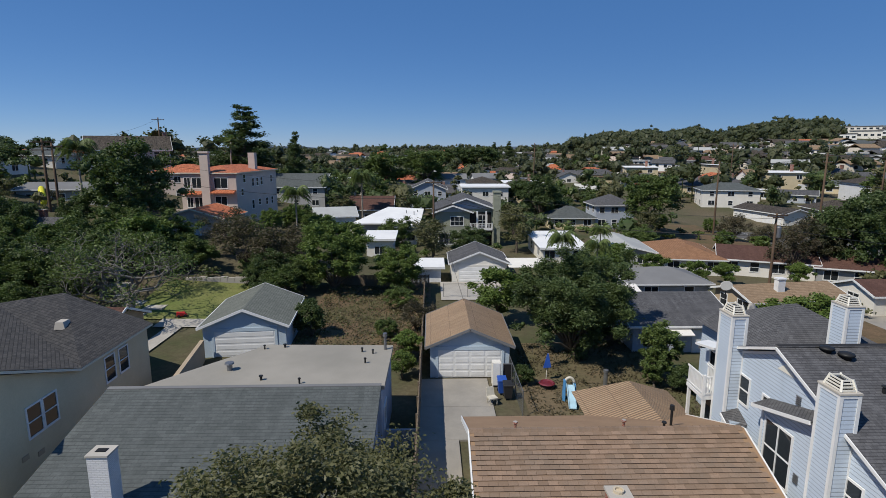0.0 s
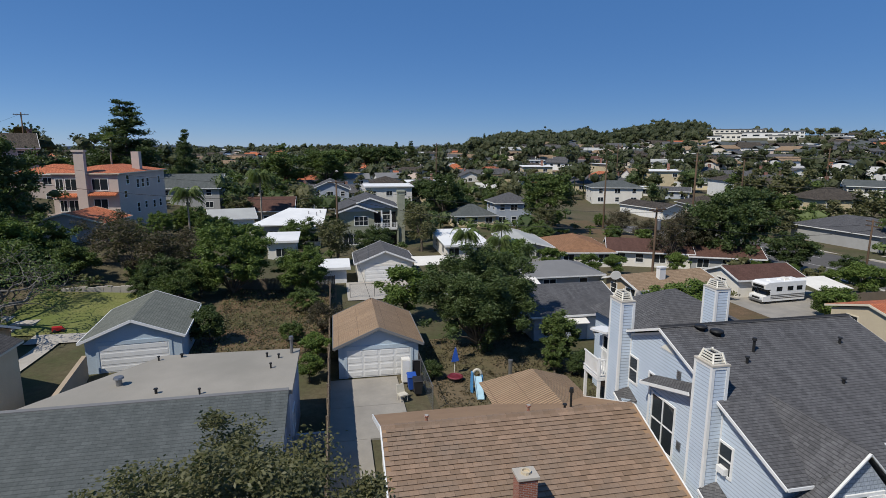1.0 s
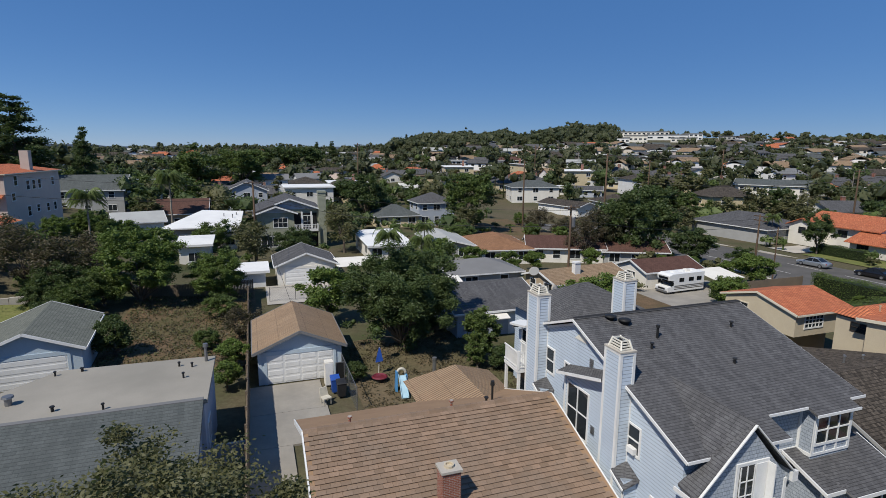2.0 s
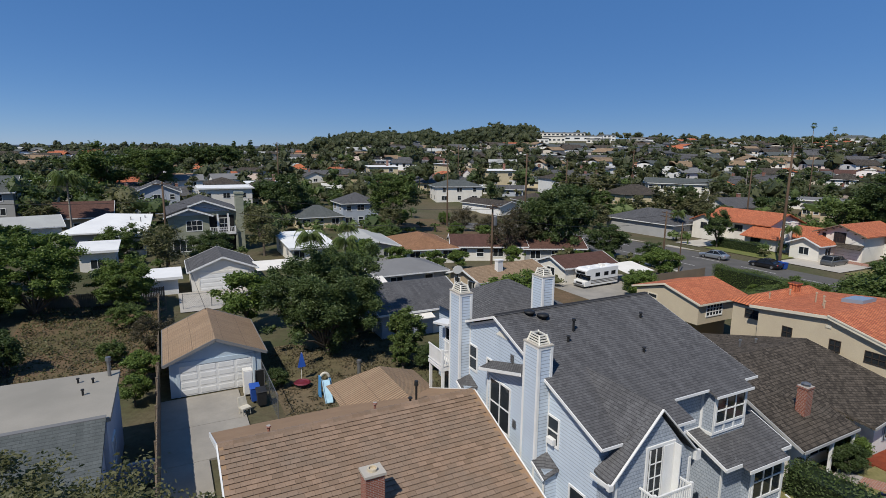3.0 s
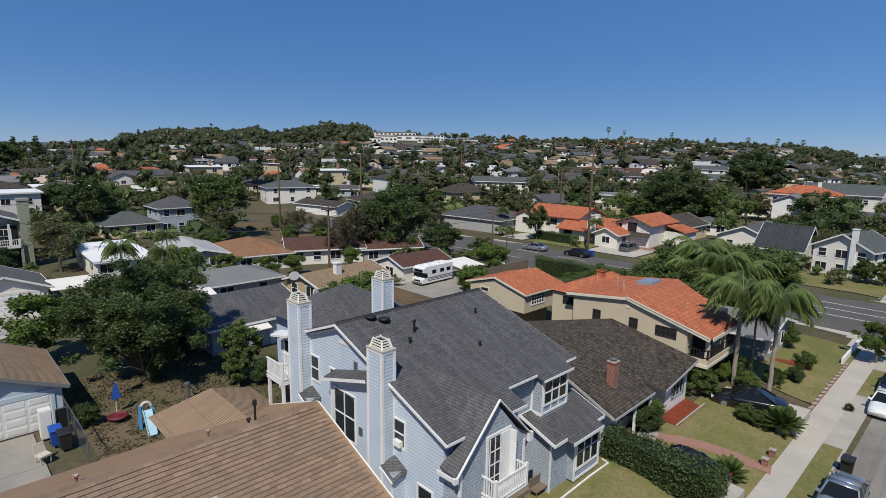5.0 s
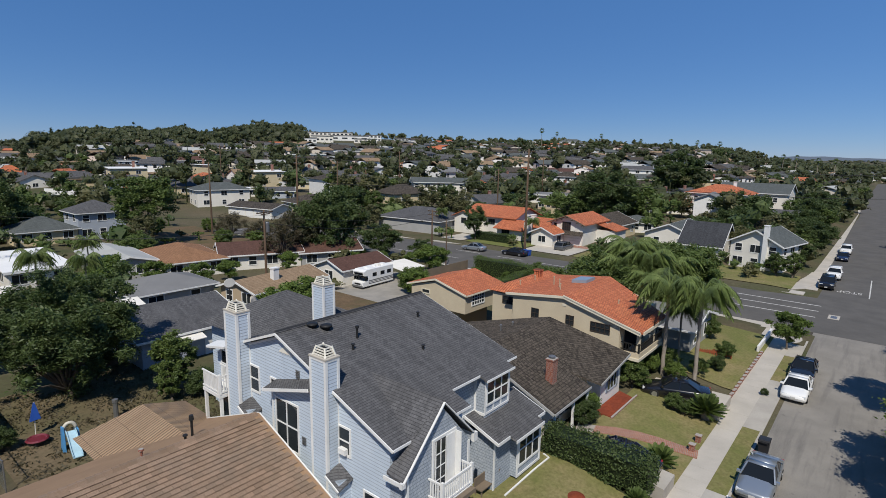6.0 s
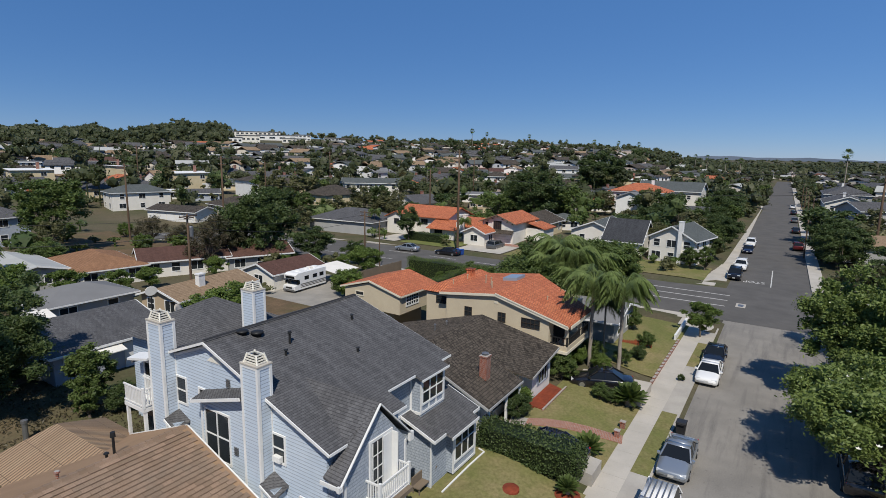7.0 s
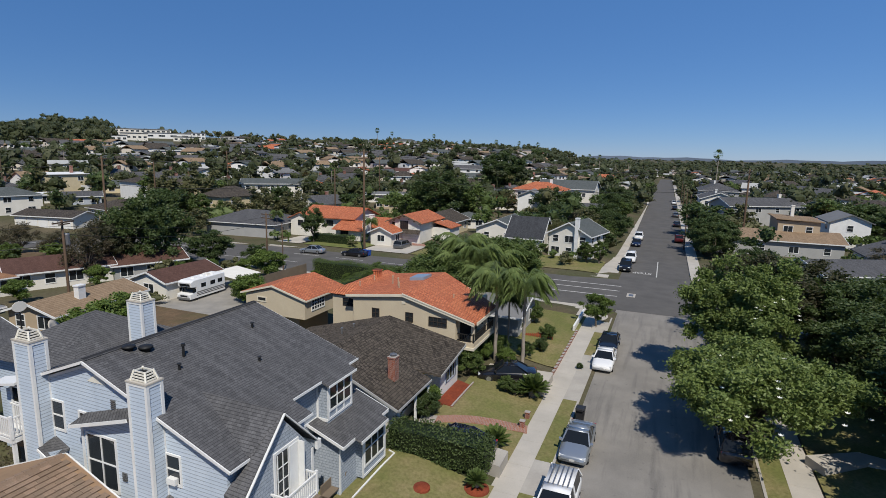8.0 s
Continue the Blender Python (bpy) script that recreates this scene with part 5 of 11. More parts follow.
# ---- the beige houses with clay tile roofs ----
def clay_house():
    B = 0.6
    ho = thing("house", 44, 19, B, 0, "beige two-storey stucco house with orange clay tile roofs", "house", "houses on the near street")
    # front block, ridge along x
    ring = [(14.95, 3.2), (24.4, 3.2), (24.4, 6.15), (19.2, 6.7), (14.95, 5.55)]
    part("wall", Geo().hull([(39.58, y, z) for y, z in ring][::-1], [(47.6, y, z) for y, z in ring][::-1]), BEIGE, ho, local=False)
    part("lower_wall", Geo().box(39.7, 15.3, B, 47.6, 24.4, 3.2), BEIGE, ho, local=False)
    r = Geo()
    r.slab([(39.4, 13.3, 5.3), (45.2, 13.3, 5.3), (48.6, 19.6, 7.0), (39.4, 19.6, 7.0)], 0.18)
    r.slab([(39.4, 19.6, 7.0), (48.6, 19.6, 7.0), (48.6, 25.0, 6.35), (39.4, 25.0, 6.35)], 0.18)
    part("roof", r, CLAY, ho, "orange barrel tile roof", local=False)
    # rear block
    part("rear_wall", Geo().box(40.35, 24.45, B, 48.0, 27.0, 5.85), BEIGE, ho, local=False)
    rr = Geo()
    a, b, c, e = (40.1, 24.2, 6.02), (49.0, 24.2, 6.02), (49.0, 27.6, 6.02), (40.1, 27.6, 6.02)
    p, q = (41.6, 25.8, 6.72), (48.2, 25.8, 6.72)
    rr.poly(a, b, q, p).poly(b, c, q).poly(c, e, p, q).poly(e, a, p).poly(e, c, b, a)
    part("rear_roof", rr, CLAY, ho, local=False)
    f = Geo().beam((39.36, 13.3, 5.15), (39.36, 19.6, 6.85), 0.1, 0.2).beam((39.36, 19.6, 6.85), (39.36, 25.0, 6.22), 0.1, 0.2)
    f.beam((39.3, 13.3, 5.3), (39.3, 19.6, 7.0), 0.06, 0.1).box(39.9, 13.22, 5.0, 45.2, 13.298, 5.25)
    each("fascia", f, CREAM_TRIM, ho, "cream moulded eaves", local=False)
    # front balcony under the roof
    part("balcony", Geo().box(39.8, 13.45, 2.9, 45.0, 15.3, 3.12), CREAM_TRIM, ho, local=False)
    part("balcony_band", Geo().box(39.9, 13.5, 3.12, 45.0, 13.62, 3.5).box(39.9, 13.62, 3.12, 40.02, 14.95, 3.5), BEIGE, ho, local=False)
    part("railing", rails(39.95, 45.0, 13.52, 14.95, 3.5, 4.15, 0.2), BLACK_METAL, ho, local=False)
    # doors coloured near-black to paint the shade under the balcony roof
    part("balcony_door", Geo().box(40.6, 14.91, 3.2, 44.6, 14.947, 5.25), SHADE_BLACK, ho, "balcony doors as one dark sheet, shade in its colour", local=False)
    for x in (39.95, 43.0):
        part("column", Geo().box(x, 13.52, 3.5, x + 0.26, 13.78, 5.15), BEIGE, ho, local=False)
    part("beam", Geo().box(39.9, 13.5, 5.0, 45.0, 13.75, 5.2), BEIGE, ho, local=False)
    for y, z, w_, h_ in ((16.5, 4.96, 1.5, 0.68), (19.05, 5.04, 0.62, 0.7), (22.2, 5.0, 0.62, 0.72)):
        window(ho, 39.58 - 44, y - 19, z - B, w_, h_, -90, 4 if w_ > 1 else 2, 2, DARK_TRIM)
    window(ho, 40.35 - 44, 25.3 - 19, 5.35 - B, 1.2, 0.6, -90, 2, 2, DARK_TRIM)
    part("gable_vent", Geo().box(39.54, 19.4, 6.1, 39.577, 19.75, 6.3), CREAM_TRIM, ho, local=False)
    part("chimney", Geo().box(45.6, 25.3, 5.9, 46.2, 25.9, 7.1).box(45.52, 25.22, 7.1, 46.28, 25.98, 7.2), CLAY, ho, "squat tile-capped chimney", local=False)
    s = Geo().slab([(44.8, 20.2, 7.2), (46.6, 20.2, 7.2), (46.6, 21.6, 7.04), (44.8, 21.6, 7.04)], 0.35)
    part("skylight", s, glass("skylight_glass", (0.25, 0.3, 0.36), 0.15), ho, "flat roof skylight", local=False)
    for x, y, h_ in ((41.5, 21.0, 0.4), (42.5, 21.6, 0.5), (42.0, 25.2, -0.1), (43.4, 22.6, 0.4), (44.6, 25.2, -0.1), (43.0, 16.5, 0.25)):
        part("vent_pipe", Geo().lathe(x, y, [(0.05, 6.0), (0.05, 6.9 + h_), (0.09, 6.92 + h_), (0.07, 7.0 + h_)] if y > 19 else [(0.05, 5.6), (0.05, 6.4), (0.08, 6.45), (0.06, 6.5)], 7), TAN_WALL, ho, local=False)
    return ho


clay_house()


def clay_rear():
    B = 0.7
    ho = thing("house", 40.8, 32.5, B, 0, "beige rear house with an orange clay tile roof", "house", "houses on the near street")
    ring = [(29.75, 3.2), (36.5, 3.2), (36.5, 4.95), (33.3, 5.8), (29.75, 4.95)]
    part("wall", Geo().hull([(39.95, y, z) for y, z in ring][::-1], [(45.8, y, z) for y, z in ring][::-1]), BEIGE, ho, local=False)
    part("lower_wall", Geo().box(41.0, 31.2, B, 45.6, 36.4, 3.2), TAN_WALL, ho, local=False)
    r = Geo()
    r.slab([(39.8, 29.5, 5.08), (46.3, 29.5, 5.08), (46.3, 33.3, 6.1), (39.8, 33.3, 6.1)], 0.16)
    r.slab([(39.8, 33.3, 6.1), (46.3, 33.3, 6.1), (46.3, 37.0, 5.1), (39.8, 37.0, 5.1)], 0.16)
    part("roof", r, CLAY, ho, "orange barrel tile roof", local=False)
    f = Geo().beam((39.77, 29.5, 4.98), (39.77, 33.3, 6.0), 0.08, 0.16).beam((39.77, 33.3, 6.0), (39.77, 37.0, 5.0), 0.08, 0.16).beam((39.8, 29.46, 4.98), (46.3, 29.46, 4.98), 0.06, 0.14)
    each("fascia", f, CREAM_TRIM, ho, local=False)
    window(ho, 41.95 - 40.8, 29.75 - 32.5, 4.35 - B, 1.9, 0.95, 0, 5, 3)
    window(ho, 39.95 - 40.8, 34.6 - 32.5, 4.6 - B, 0.9, 0.3, -90, 1, 1, CREAM_TRIM)
    return ho


clay_rear()

# ---- plants ----
def ball():
    """Corners and faces of a coarse round lump."""
    v, f = [(0, 0, 1)], []
    for lat, turn in ((0.45, 0.0), (-0.45, 0.5)):
        c = math.sqrt(1 - lat * lat)
        v += [(c * math.cos((k + turn) * 2 * math.pi / 5), c * math.sin((k + turn) * 2 * math.pi / 5), lat) for k in range(5)]
    v.append((0, 0, -1))
    for k in range(5):
        j = (k + 1) % 5
        f += [(0, 1 + k, 1 + j), (1 + k, 6 + k, 1 + j), (1 + j, 6 + k, 6 + j), (6 + k, 11, 6 + j)]
    return np.array(v), f


BALL_V, BALL_F = ball()


def lump(g, rng, c, size):
    """One uneven lump of close foliage."""
    vv = BALL_V * (1 + 0.24 * rng.normal(size=(len(BALL_V), 1))) * np.array(size) + np.array(c)
    n = len(g.v)
    g.v += [tuple(q) for q in vv]
    g.f += [(a + n, b + n, d + n) for a, b, d in BALL_F]


def leaf_mesh(name, c, size, mat, rng, flat=0.35, long=1.0, slim=0.45, inner=None):
    """A mesh of single leaves or sprays at the points c: bent diamonds turned at random, about the inner lumps."""
    n = len(c)
    a = rng.normal(size=(n, 3))
    a[:, 2] *= flat
    a /= np.linalg.norm(a, axis=1, keepdims=True)
    b = np.cross(a, rng.normal(size=(n, 3)))
    b /= np.linalg.norm(b, axis=1, keepdims=True)
    s = (size * rng.uniform(0.6, 1.3, n))[:, None]
    drop = np.zeros((n, 3))
    drop[:, 2] = -0.18
    v = np.stack([c - a * s * long, c + b * s * slim + drop * s * 0.3, c + a * s * long + drop * s, c - b * s * slim + drop * s * 0.3], 1).reshape(-1, 3)
    iv = np.array(inner.v if inner and inner.v else np.zeros((0, 3))).reshape(-1, 3)
    it = np.array(inner.f if inner and inner.f else np.zeros((0, 3)), dtype=np.int32).reshape(-1, 3) + 4 * n
    k = len(it)
    me = bpy.data.meshes.new(name)
    me.vertices.add(4 * n + len(iv))
    me.vertices.foreach_set("co", np.concatenate([v, iv]).astype(np.float32).ravel())
    me.loops.add(4 * n + 3 * k)
    me.loops.foreach_set("vertex_index", np.concatenate([np.arange(4 * n), it.ravel()]).astype(np.int32))
    me.polygons.add(n + k)
    me.polygons.foreach_set("loop_start", np.concatenate([np.arange(0, 4 * n, 4), 4 * n + np.arange(0, 3 * k, 3)]).astype(np.int32))
    me.materials.append(mat)
    me.update(calc_edges=True)
    return me


def crown_points(rng, r, half, mid, clumps, leaves, rag=0.25, skew=0.0, up=0.25):
    """Leaf places of an uneven crown built of clumps on lobes, and the clumps' middles."""
    d = rng.normal(size=(clumps, 3))
    d[:, 2] = d[:, 2] * 0.9 + up
    d /= np.linalg.norm(d, axis=1, keepdims=True)
    az, el = np.arctan2(d[:, 1], d[:, 0]), d[:, 2]
    ph = rng.uniform(0, 6.28, 4)
    lobe = 1 + rag * (0.55 * np.sin(3 * az + ph[0] + 2 * el) + 0.45 * np.sin(5 * az + ph[1] - 3 * el) + 0.4 * np.sin(2 * az + ph[2]) * np.cos(4 * el + ph[3]))
    rad = rng.uniform(0.3, 1.0, clumps) ** 0.45 * lobe * rng.uniform(1 - rag * 0.5, 1 + rag * 0.3, clumps)
    m = d * rad[:, None] * np.array([r, r, half]) * 0.84
    m[:, 2] += mid + np.abs(m[:, 0]) * skew
    per = rng.multinomial(leaves, rng.dirichlet(np.full(clumps, 5.0)))
    cr = r * rng.uniform(0.75, 1.3, clumps) * 1.15 / clumps ** 0.45
    pts = []
    for k in range(clumps):
        q = rng.normal(size=(per[k], 3))
        q /= np.linalg.norm(q, axis=1, keepdims=True) + 1e-9
        q *= (rng.uniform(0.35, 1.0, per[k]) ** 0.6 * cr[k] * (1 + 0.35 * rng.normal(size=per[k])))[:, None]
        q[:, 2] = q[:, 2] * 0.62 + cr[k] * 0.1
        pts.append(m[k] + q)
    return np.concatenate(pts), m, cr


def limbs(rng, middles, trunk_h, r0, base_z=0.0, reach=0.85, many=12):
    g = Geo()
    fork = Vector((rng.uniform(-0.2, 0.2), rng.uniform(-0.2, 0.2), trunk_h))
    g.path([(0, 0, base_z - 0.3), (0.03, 0, base_z + 0.3), (fork.x * 0.5, fork.y * 0.5, trunk_h * 0.6), tuple(fork)], [r0 * 1.35, r0, r0 * 0.85, r0 * 0.75], 8)
    order = rng.permutation(len(middles))[:many]
    for k in order:
        t = Vector(middles[k]) * 1.0
        t = fork + (t - fork) * reach
        mid = fork.lerp(t, 0.5) + Vector((rng.normal() * 0.25, rng.normal() * 0.25, 0.25))
        g.path([tuple(fork - Vector((0, 0, 0.15))), tuple(mid), tuple(t)], [r0 * 0.5, r0 * 0.28, r0 * 0.07], 6)
    return g


def tree_kind(name, seed, height, r, trunk_h, clumps, leaves, leaf, mat, bark=None, r0=None, rag=0.25, many=12, slim=0.45, flat=0.35, heart=0.0, up=0.25):
    """The shared meshes of one kind of tree, at its true size. heart: how far the crown is filled with close inner foliage."""
    rng = np.random.default_rng(seed)
    half = (height - trunk_h * 0.75) / 2
    pts, mids, sizes = crown_points(rng, r, half, height - half, clumps, leaves, rag, up=up)
    pts[:, 2] = np.maximum(pts[:, 2], 0.25)
    lumps = Geo()
    if heart:
        inward = np.array([0.9, 0.9, 0.9])
        for c, q in zip(mids, sizes):
            lump(lumps, rng, (c - np.array([0, 0, height - half])) * inward + np.array([0, 0, height - half]), (q * heart, q * heart, q * heart * 0.7))
        lumps.v = [(x, y, max(z, 0.1)) for x, y, z in lumps.v]
    crown = leaf_mesh("crown", pts, leaf, mat, rng, slim=slim, flat=flat, inner=lumps)
    trunk = limbs(rng, mids, trunk_h, r0 or height * 0.028, many=many).mesh("trunk", bark or BARK, True)
    return dict(crown=crown, trunk=trunk, height=height, r=r)


def plant(kind, x, y, label, height=None, z=None, turn=None, name="tree", category="tree", group="", wide=1.0):
    s = (height or kind["height"]) / kind["height"]
    z = terrain(x, y) if z is None else z
    ob = new(name)
    ob.empty_display_size = 0.3
    turn = (x * 37.0 + y * 61.0) % 360 if turn is None else turn
    ob.matrix_basis = Matrix.LocRotScale((x, y, z), Euler((0, 0, radians(turn))), (s * wide, s * wide, s))
    for key in ("trunk", "crown"):
        p = new(key, kind[key])
        p.parent = ob
    return tagged(ob, label, category, group)


GREY_BARK = plain("grey_bark", (0.2, 0.185, 0.165), (0.13, 0.12, 0.105), 2.0, 0.95, bump=0.02)
PALE_BARK = plain("pale_bark", (0.3, 0.27, 0.22), (0.22, 0.2, 0.16), 2.0, 0.95, bump=0.02)
FRONT_TREE = tree_kind("front", 3, 10.0, 4.9, 4.2, 190, 90000, 0.075, LEAF_OLIVE, bark=PALE_BARK, rag=0.3, many=60, r0=0.2)
JACARANDA = tree_kind("feathery", 5, 9.6, 6.6, 0.6, 210, 100000, 0.15, LEAF_DARK, rag=0.35, many=26, slim=0.3, heart=0.5, up=0.12)
MAGNOLIA = tree_kind("magnolia", 8, 6.2, 7.2, 2.0, 220, 78000, 0.145, LEAF_MAGNOLIA, rag=0.3, many=60, slim=0.42, r0=0.25, up=0.15, heart=0.3)
MAGNOLIA_TALL = tree_kind("magnolia_tall", 9, 9.6, 6.0, 1.6, 190, 66000, 0.155, LEAF_MAGNOLIA, rag=0.28, many=30, slim=0.42, r0=0.25, up=0.1, heart=0.45)
ROUND = tree_kind("round", 11, 9.0, 4.6, 2.0, 80, 13000, 0.2, LEAF_DARK, rag=0.35, heart=0.55, up=0.1)
DENSE = tree_kind("dense", 22, 7.4, 4.8, 0.7, 110, 20000, 0.15, LEAF_DARK, rag=0.35, heart=0.55, up=0.05)
FULL = tree_kind("full", 28, 9.0, 4.8, 0.5, 150, 34000, 0.13, LEAF_BRIGHT, rag=0.16, heart=0.7, up=0.02)
DENSE_G = tree_kind("dense_green", 23, 6.4, 4.2, 0.6, 100, 17000, 0.15, LEAF_MID, rag=0.35, heart=0.55, up=0.05)
ROUND_F = tree_kind("far_round", 24, 9.0, 4.8, 1.6, 44, 3200, 0.34, LEAF_DARK, rag=0.45, heart=0.6, up=0.1)
OVAL_F = tree_kind("far_oval", 25, 10.0, 4.4, 1.6, 44, 3200, 0.34, LEAF_MID, rag=0.4, heart=0.6, up=0.1)
OLIVE_F = tree_kind("far_olive", 26, 8.0, 4.2, 1.6, 40, 2800, 0.32, LEAF_OLIVE, rag=0.45, heart=0.5, up=0.1)
ROUND_B = tree_kind("round_green", 12, 8.0, 4.2, 1.6, 70, 11000, 0.2, LEAF_MID, rag=0.38, heart=0.55, up=0.1)
OVAL = tree_kind("oval", 13, 12.0, 5.4, 2.6, 110, 20000, 0.2, LEAF_MID, rag=0.26, heart=0.55, up=0.1)
BRIGHT = tree_kind("bright", 14, 6.0, 3.2, 1.4, 44, 9000, 0.18, LEAF_BRIGHT, rag=0.35, heart=0.5, up=0.1)
OLIVE = tree_kind("olive", 15, 7.0, 3.2, 2.0, 24, 4500, 0.22, LEAF_OLIVE, rag=0.35, slim=0.3, many=18)
BROWN = tree_kind("dry", 17, 6.5, 4.2, 1.0, 40, 5200, 0.22, LEAF_BROWN, rag=0.4, many=30, r0=0.15, slim=0.25)
SMOKY = tree_kind("browning", 27, 9.5, 4.8, 2.0, 110, 18000, 0.16, LEAF_SMOKY, rag=0.35, heart=0.5, many=30, up=0.1)
BUSH = tree_kind("bush", 18, 2.2, 1.3, 0.2, 46, 9000, 0.075, LEAF_MID, rag=0.15, heart=0.5, r0=0.05)
BUSH_D = tree_kind("bush_dark", 19, 2.4, 1.4, 0.2, 46, 9000, 0.08, LEAF_DARK, rag=0.18, heart=0.5, r0=0.05)
BUSH_B = tree_kind("bush_bright", 20, 1.8, 1.1, 0.2, 40, 8000, 0.065, LEAF_BRIGHT, rag=0.12, heart=0.5, r0=0.04)
CYPRESS = tree_kind("cone", 21, 6.0, 1.9, 0.6, 50, 8000, 0.14, LEAF_MID, rag=0.2, heart=0.5, up=0.05)


def gnarled_kind(seed, leaves, leaf, mat, bark):
    """An old spreading tree: crooked limbs that fork again and again, thin tufts at their ends."""
    rng = np.random.default_rng(seed)
    g, tips = Geo(), []

    def grow(at, d, length, rad, depth):
        pts = [tuple(at)]
        for _ in range(4):
            d = (d + Vector(rng.normal(size=3)) * 0.3 + Vector((0, 0, 0.04))).normalized()
            at = at + d * length / 4
            pts.append(tuple(at))
        g.path(pts, [rad * (1 - 0.11 * i) for i in range(5)], 7 if depth > 2 else 4)
        if depth == 0:
            tips.append(np.array(at))
            return
        for _ in range(3 if rng.random() < 0.45 else 2):
            e = d + Vector(rng.normal(size=3)) * 0.75
            e.z = e.z * 0.6 + 0.12
            grow(at, e.normalized(), length * rng.uniform(0.62, 0.88), rad * 0.56, depth - 1)

    g.path([(0, 0, -0.3), (0.05, 0, 0.5), (0.1, 0.1, 1.5)], [0.42, 0.36, 0.33], 9)
    for k in range(5):
        a = k * 1.257 + rng.uniform(-0.3, 0.3)
        grow(Vector((0.1, 0.1, 1.4)), Vector((math.cos(a), math.sin(a), rng.uniform(0.6, 1.3))).normalized(), 2.7, 0.2, 4)
    per = leaves // len(tips)
    pts = np.concatenate([t + rng.normal(size=(per, 3)) * np.array([0.45, 0.45, 0.25]) for t in tips if rng.random() < 0.8])
    top = max(t[2] for t in tips)
    return dict(crown=leaf_mesh("crown", pts, leaf, mat, rng, slim=0.35, flat=0.5), trunk=g.mesh("trunk", bark, True), height=top, r=7.0)


def conifer_kind(seed, height, r, tiers):
    """A ragged old pine: uneven boughs, bare gaps between them, a broken top."""
    rng = np.random.default_rng(seed)
    g = Geo().path([(0, 0, -0.3), (0.2, 0, height * 0.5), (-0.2, 0.2, height * 0.97)], [height * 0.02, height * 0.014, 0.05], 8)
    pts = []
    for k in range(tiers):
        f = k / (tiers - 1)
        z = height * (0.2 + 0.77 * f) + rng.uniform(-0.5, 0.5)
        reach = r * (1 - 0.8 * f ** 1.6) * rng.uniform(0.45, 1.1)
        for j in range(rng.integers(2, 5)):
            a = rng.uniform(0, 6.28)
            L = reach * rng.uniform(0.45, 1.15) + 0.3
            rise = rng.uniform(-0.12, 0.35)
            e = Vector((math.cos(a) * L, math.sin(a) * L, z + L * rise))
            g.path([(0, 0, z), tuple(e * 0.5 + Vector((0, 0, z * 0.5 + 0.2))), tuple(e)], [0.1, 0.06, 0.02], 5)
            m = int(150 * L / r * 2 + 40)
            t = rng.uniform(0.2, 1.08, m)[:, None] ** 0.7
            c = np.array([[0, 0, z]]) * (1 - t) + np.array([list(e)]) * t + rng.normal(size=(m, 3)) * np.array([0.55, 0.55, 0.3]) * (0.5 + L / r * 0.7)
            pts.append(c)
    pts = np.concatenate(pts)
    return dict(crown=leaf_mesh("crown", pts, 0.3, LEAF_DARK, rng, slim=0.4, flat=0.35), trunk=g.mesh("trunk", BARK, True), height=height, r=r)


def frond_points(g, base, a, lift, length, rng, leaflets, width, mat_g):
    """One arched frond: a rib and its hanging leaflets."""
    d = Vector((math.cos(a), math.sin(a), 0))
    pts = []
    n = 7
    for i in range(n + 1):
        t = i / n
        x = length * t * (1 - 0.18 * t)
        z = lift * length * t - (0.55 + lift * 0.72) * length * t ** 2.2
        pts.append(base + d * x + Vector((0, 0, z)))
    g.path([tuple(p) for p in pts], [0.035 * (1 - i / (n + 1)) + 0.006 for i in range(n + 1)], 4)
    side = Vector((-d.y, d.x, 0))
    for k in range(leaflets):
        t = 0.12 + 0.86 * k / leaflets
        f = t * n
        i = min(int(f), n - 1)
        p = pts[i].lerp(pts[i + 1], f - i)
        L = width * math.sin(math.pi * min(1, t * 0.9 + 0.12)) + 0.08
        for s in (-1, 1):
            tip = p + side * s * L * rng.uniform(0.35, 0.75) + d * L * 0.4 + Vector((0, 0, -L * rng.uniform(0.3, 1.0)))
            w = d * 0.036
            mat_g.poly(tuple(p - w), tuple(p + w), tuple(tip + w * 0.3), tuple(tip - w * 0.3))


def feather_palm_kind(seed, height, fronds, length, r0=0.17):
    rng = np.random.default_rng(seed)
    trunk = Geo()
    k = 16
    trunk.path([(0.02 * math.sin(i * 1.3), 0.02 * math.cos(i), -0.3 + (height + 0.3) * i / k) for i in range(k + 1)], [r0 * (1.25 - 0.4 * i / k) * (1 + 0.05 * (i % 2)) for i in range(k + 1)], 10)
    ribs, leaves = Geo(), Geo()
    for i in range(fronds):
        a = i * 2.399 + rng.uniform(-0.2, 0.2)
        lift = 1.5 - 1.75 * (i / fronds)
        frond_points(ribs, Vector((0, 0, height - 0.1)), a, lift, length * rng.uniform(0.8, 1.15), rng, 70, 0.72, leaves)
    n = len(leaves.v)
    leaves.v += ribs.v
    leaves.f += [tuple(i + n for i in f) for f in ribs.f]
    return dict(trunk=trunk.mesh("trunk", PALM_BARK, True), crown=leaves.mesh("crown", LEAF_PALM), height=height, r=length)


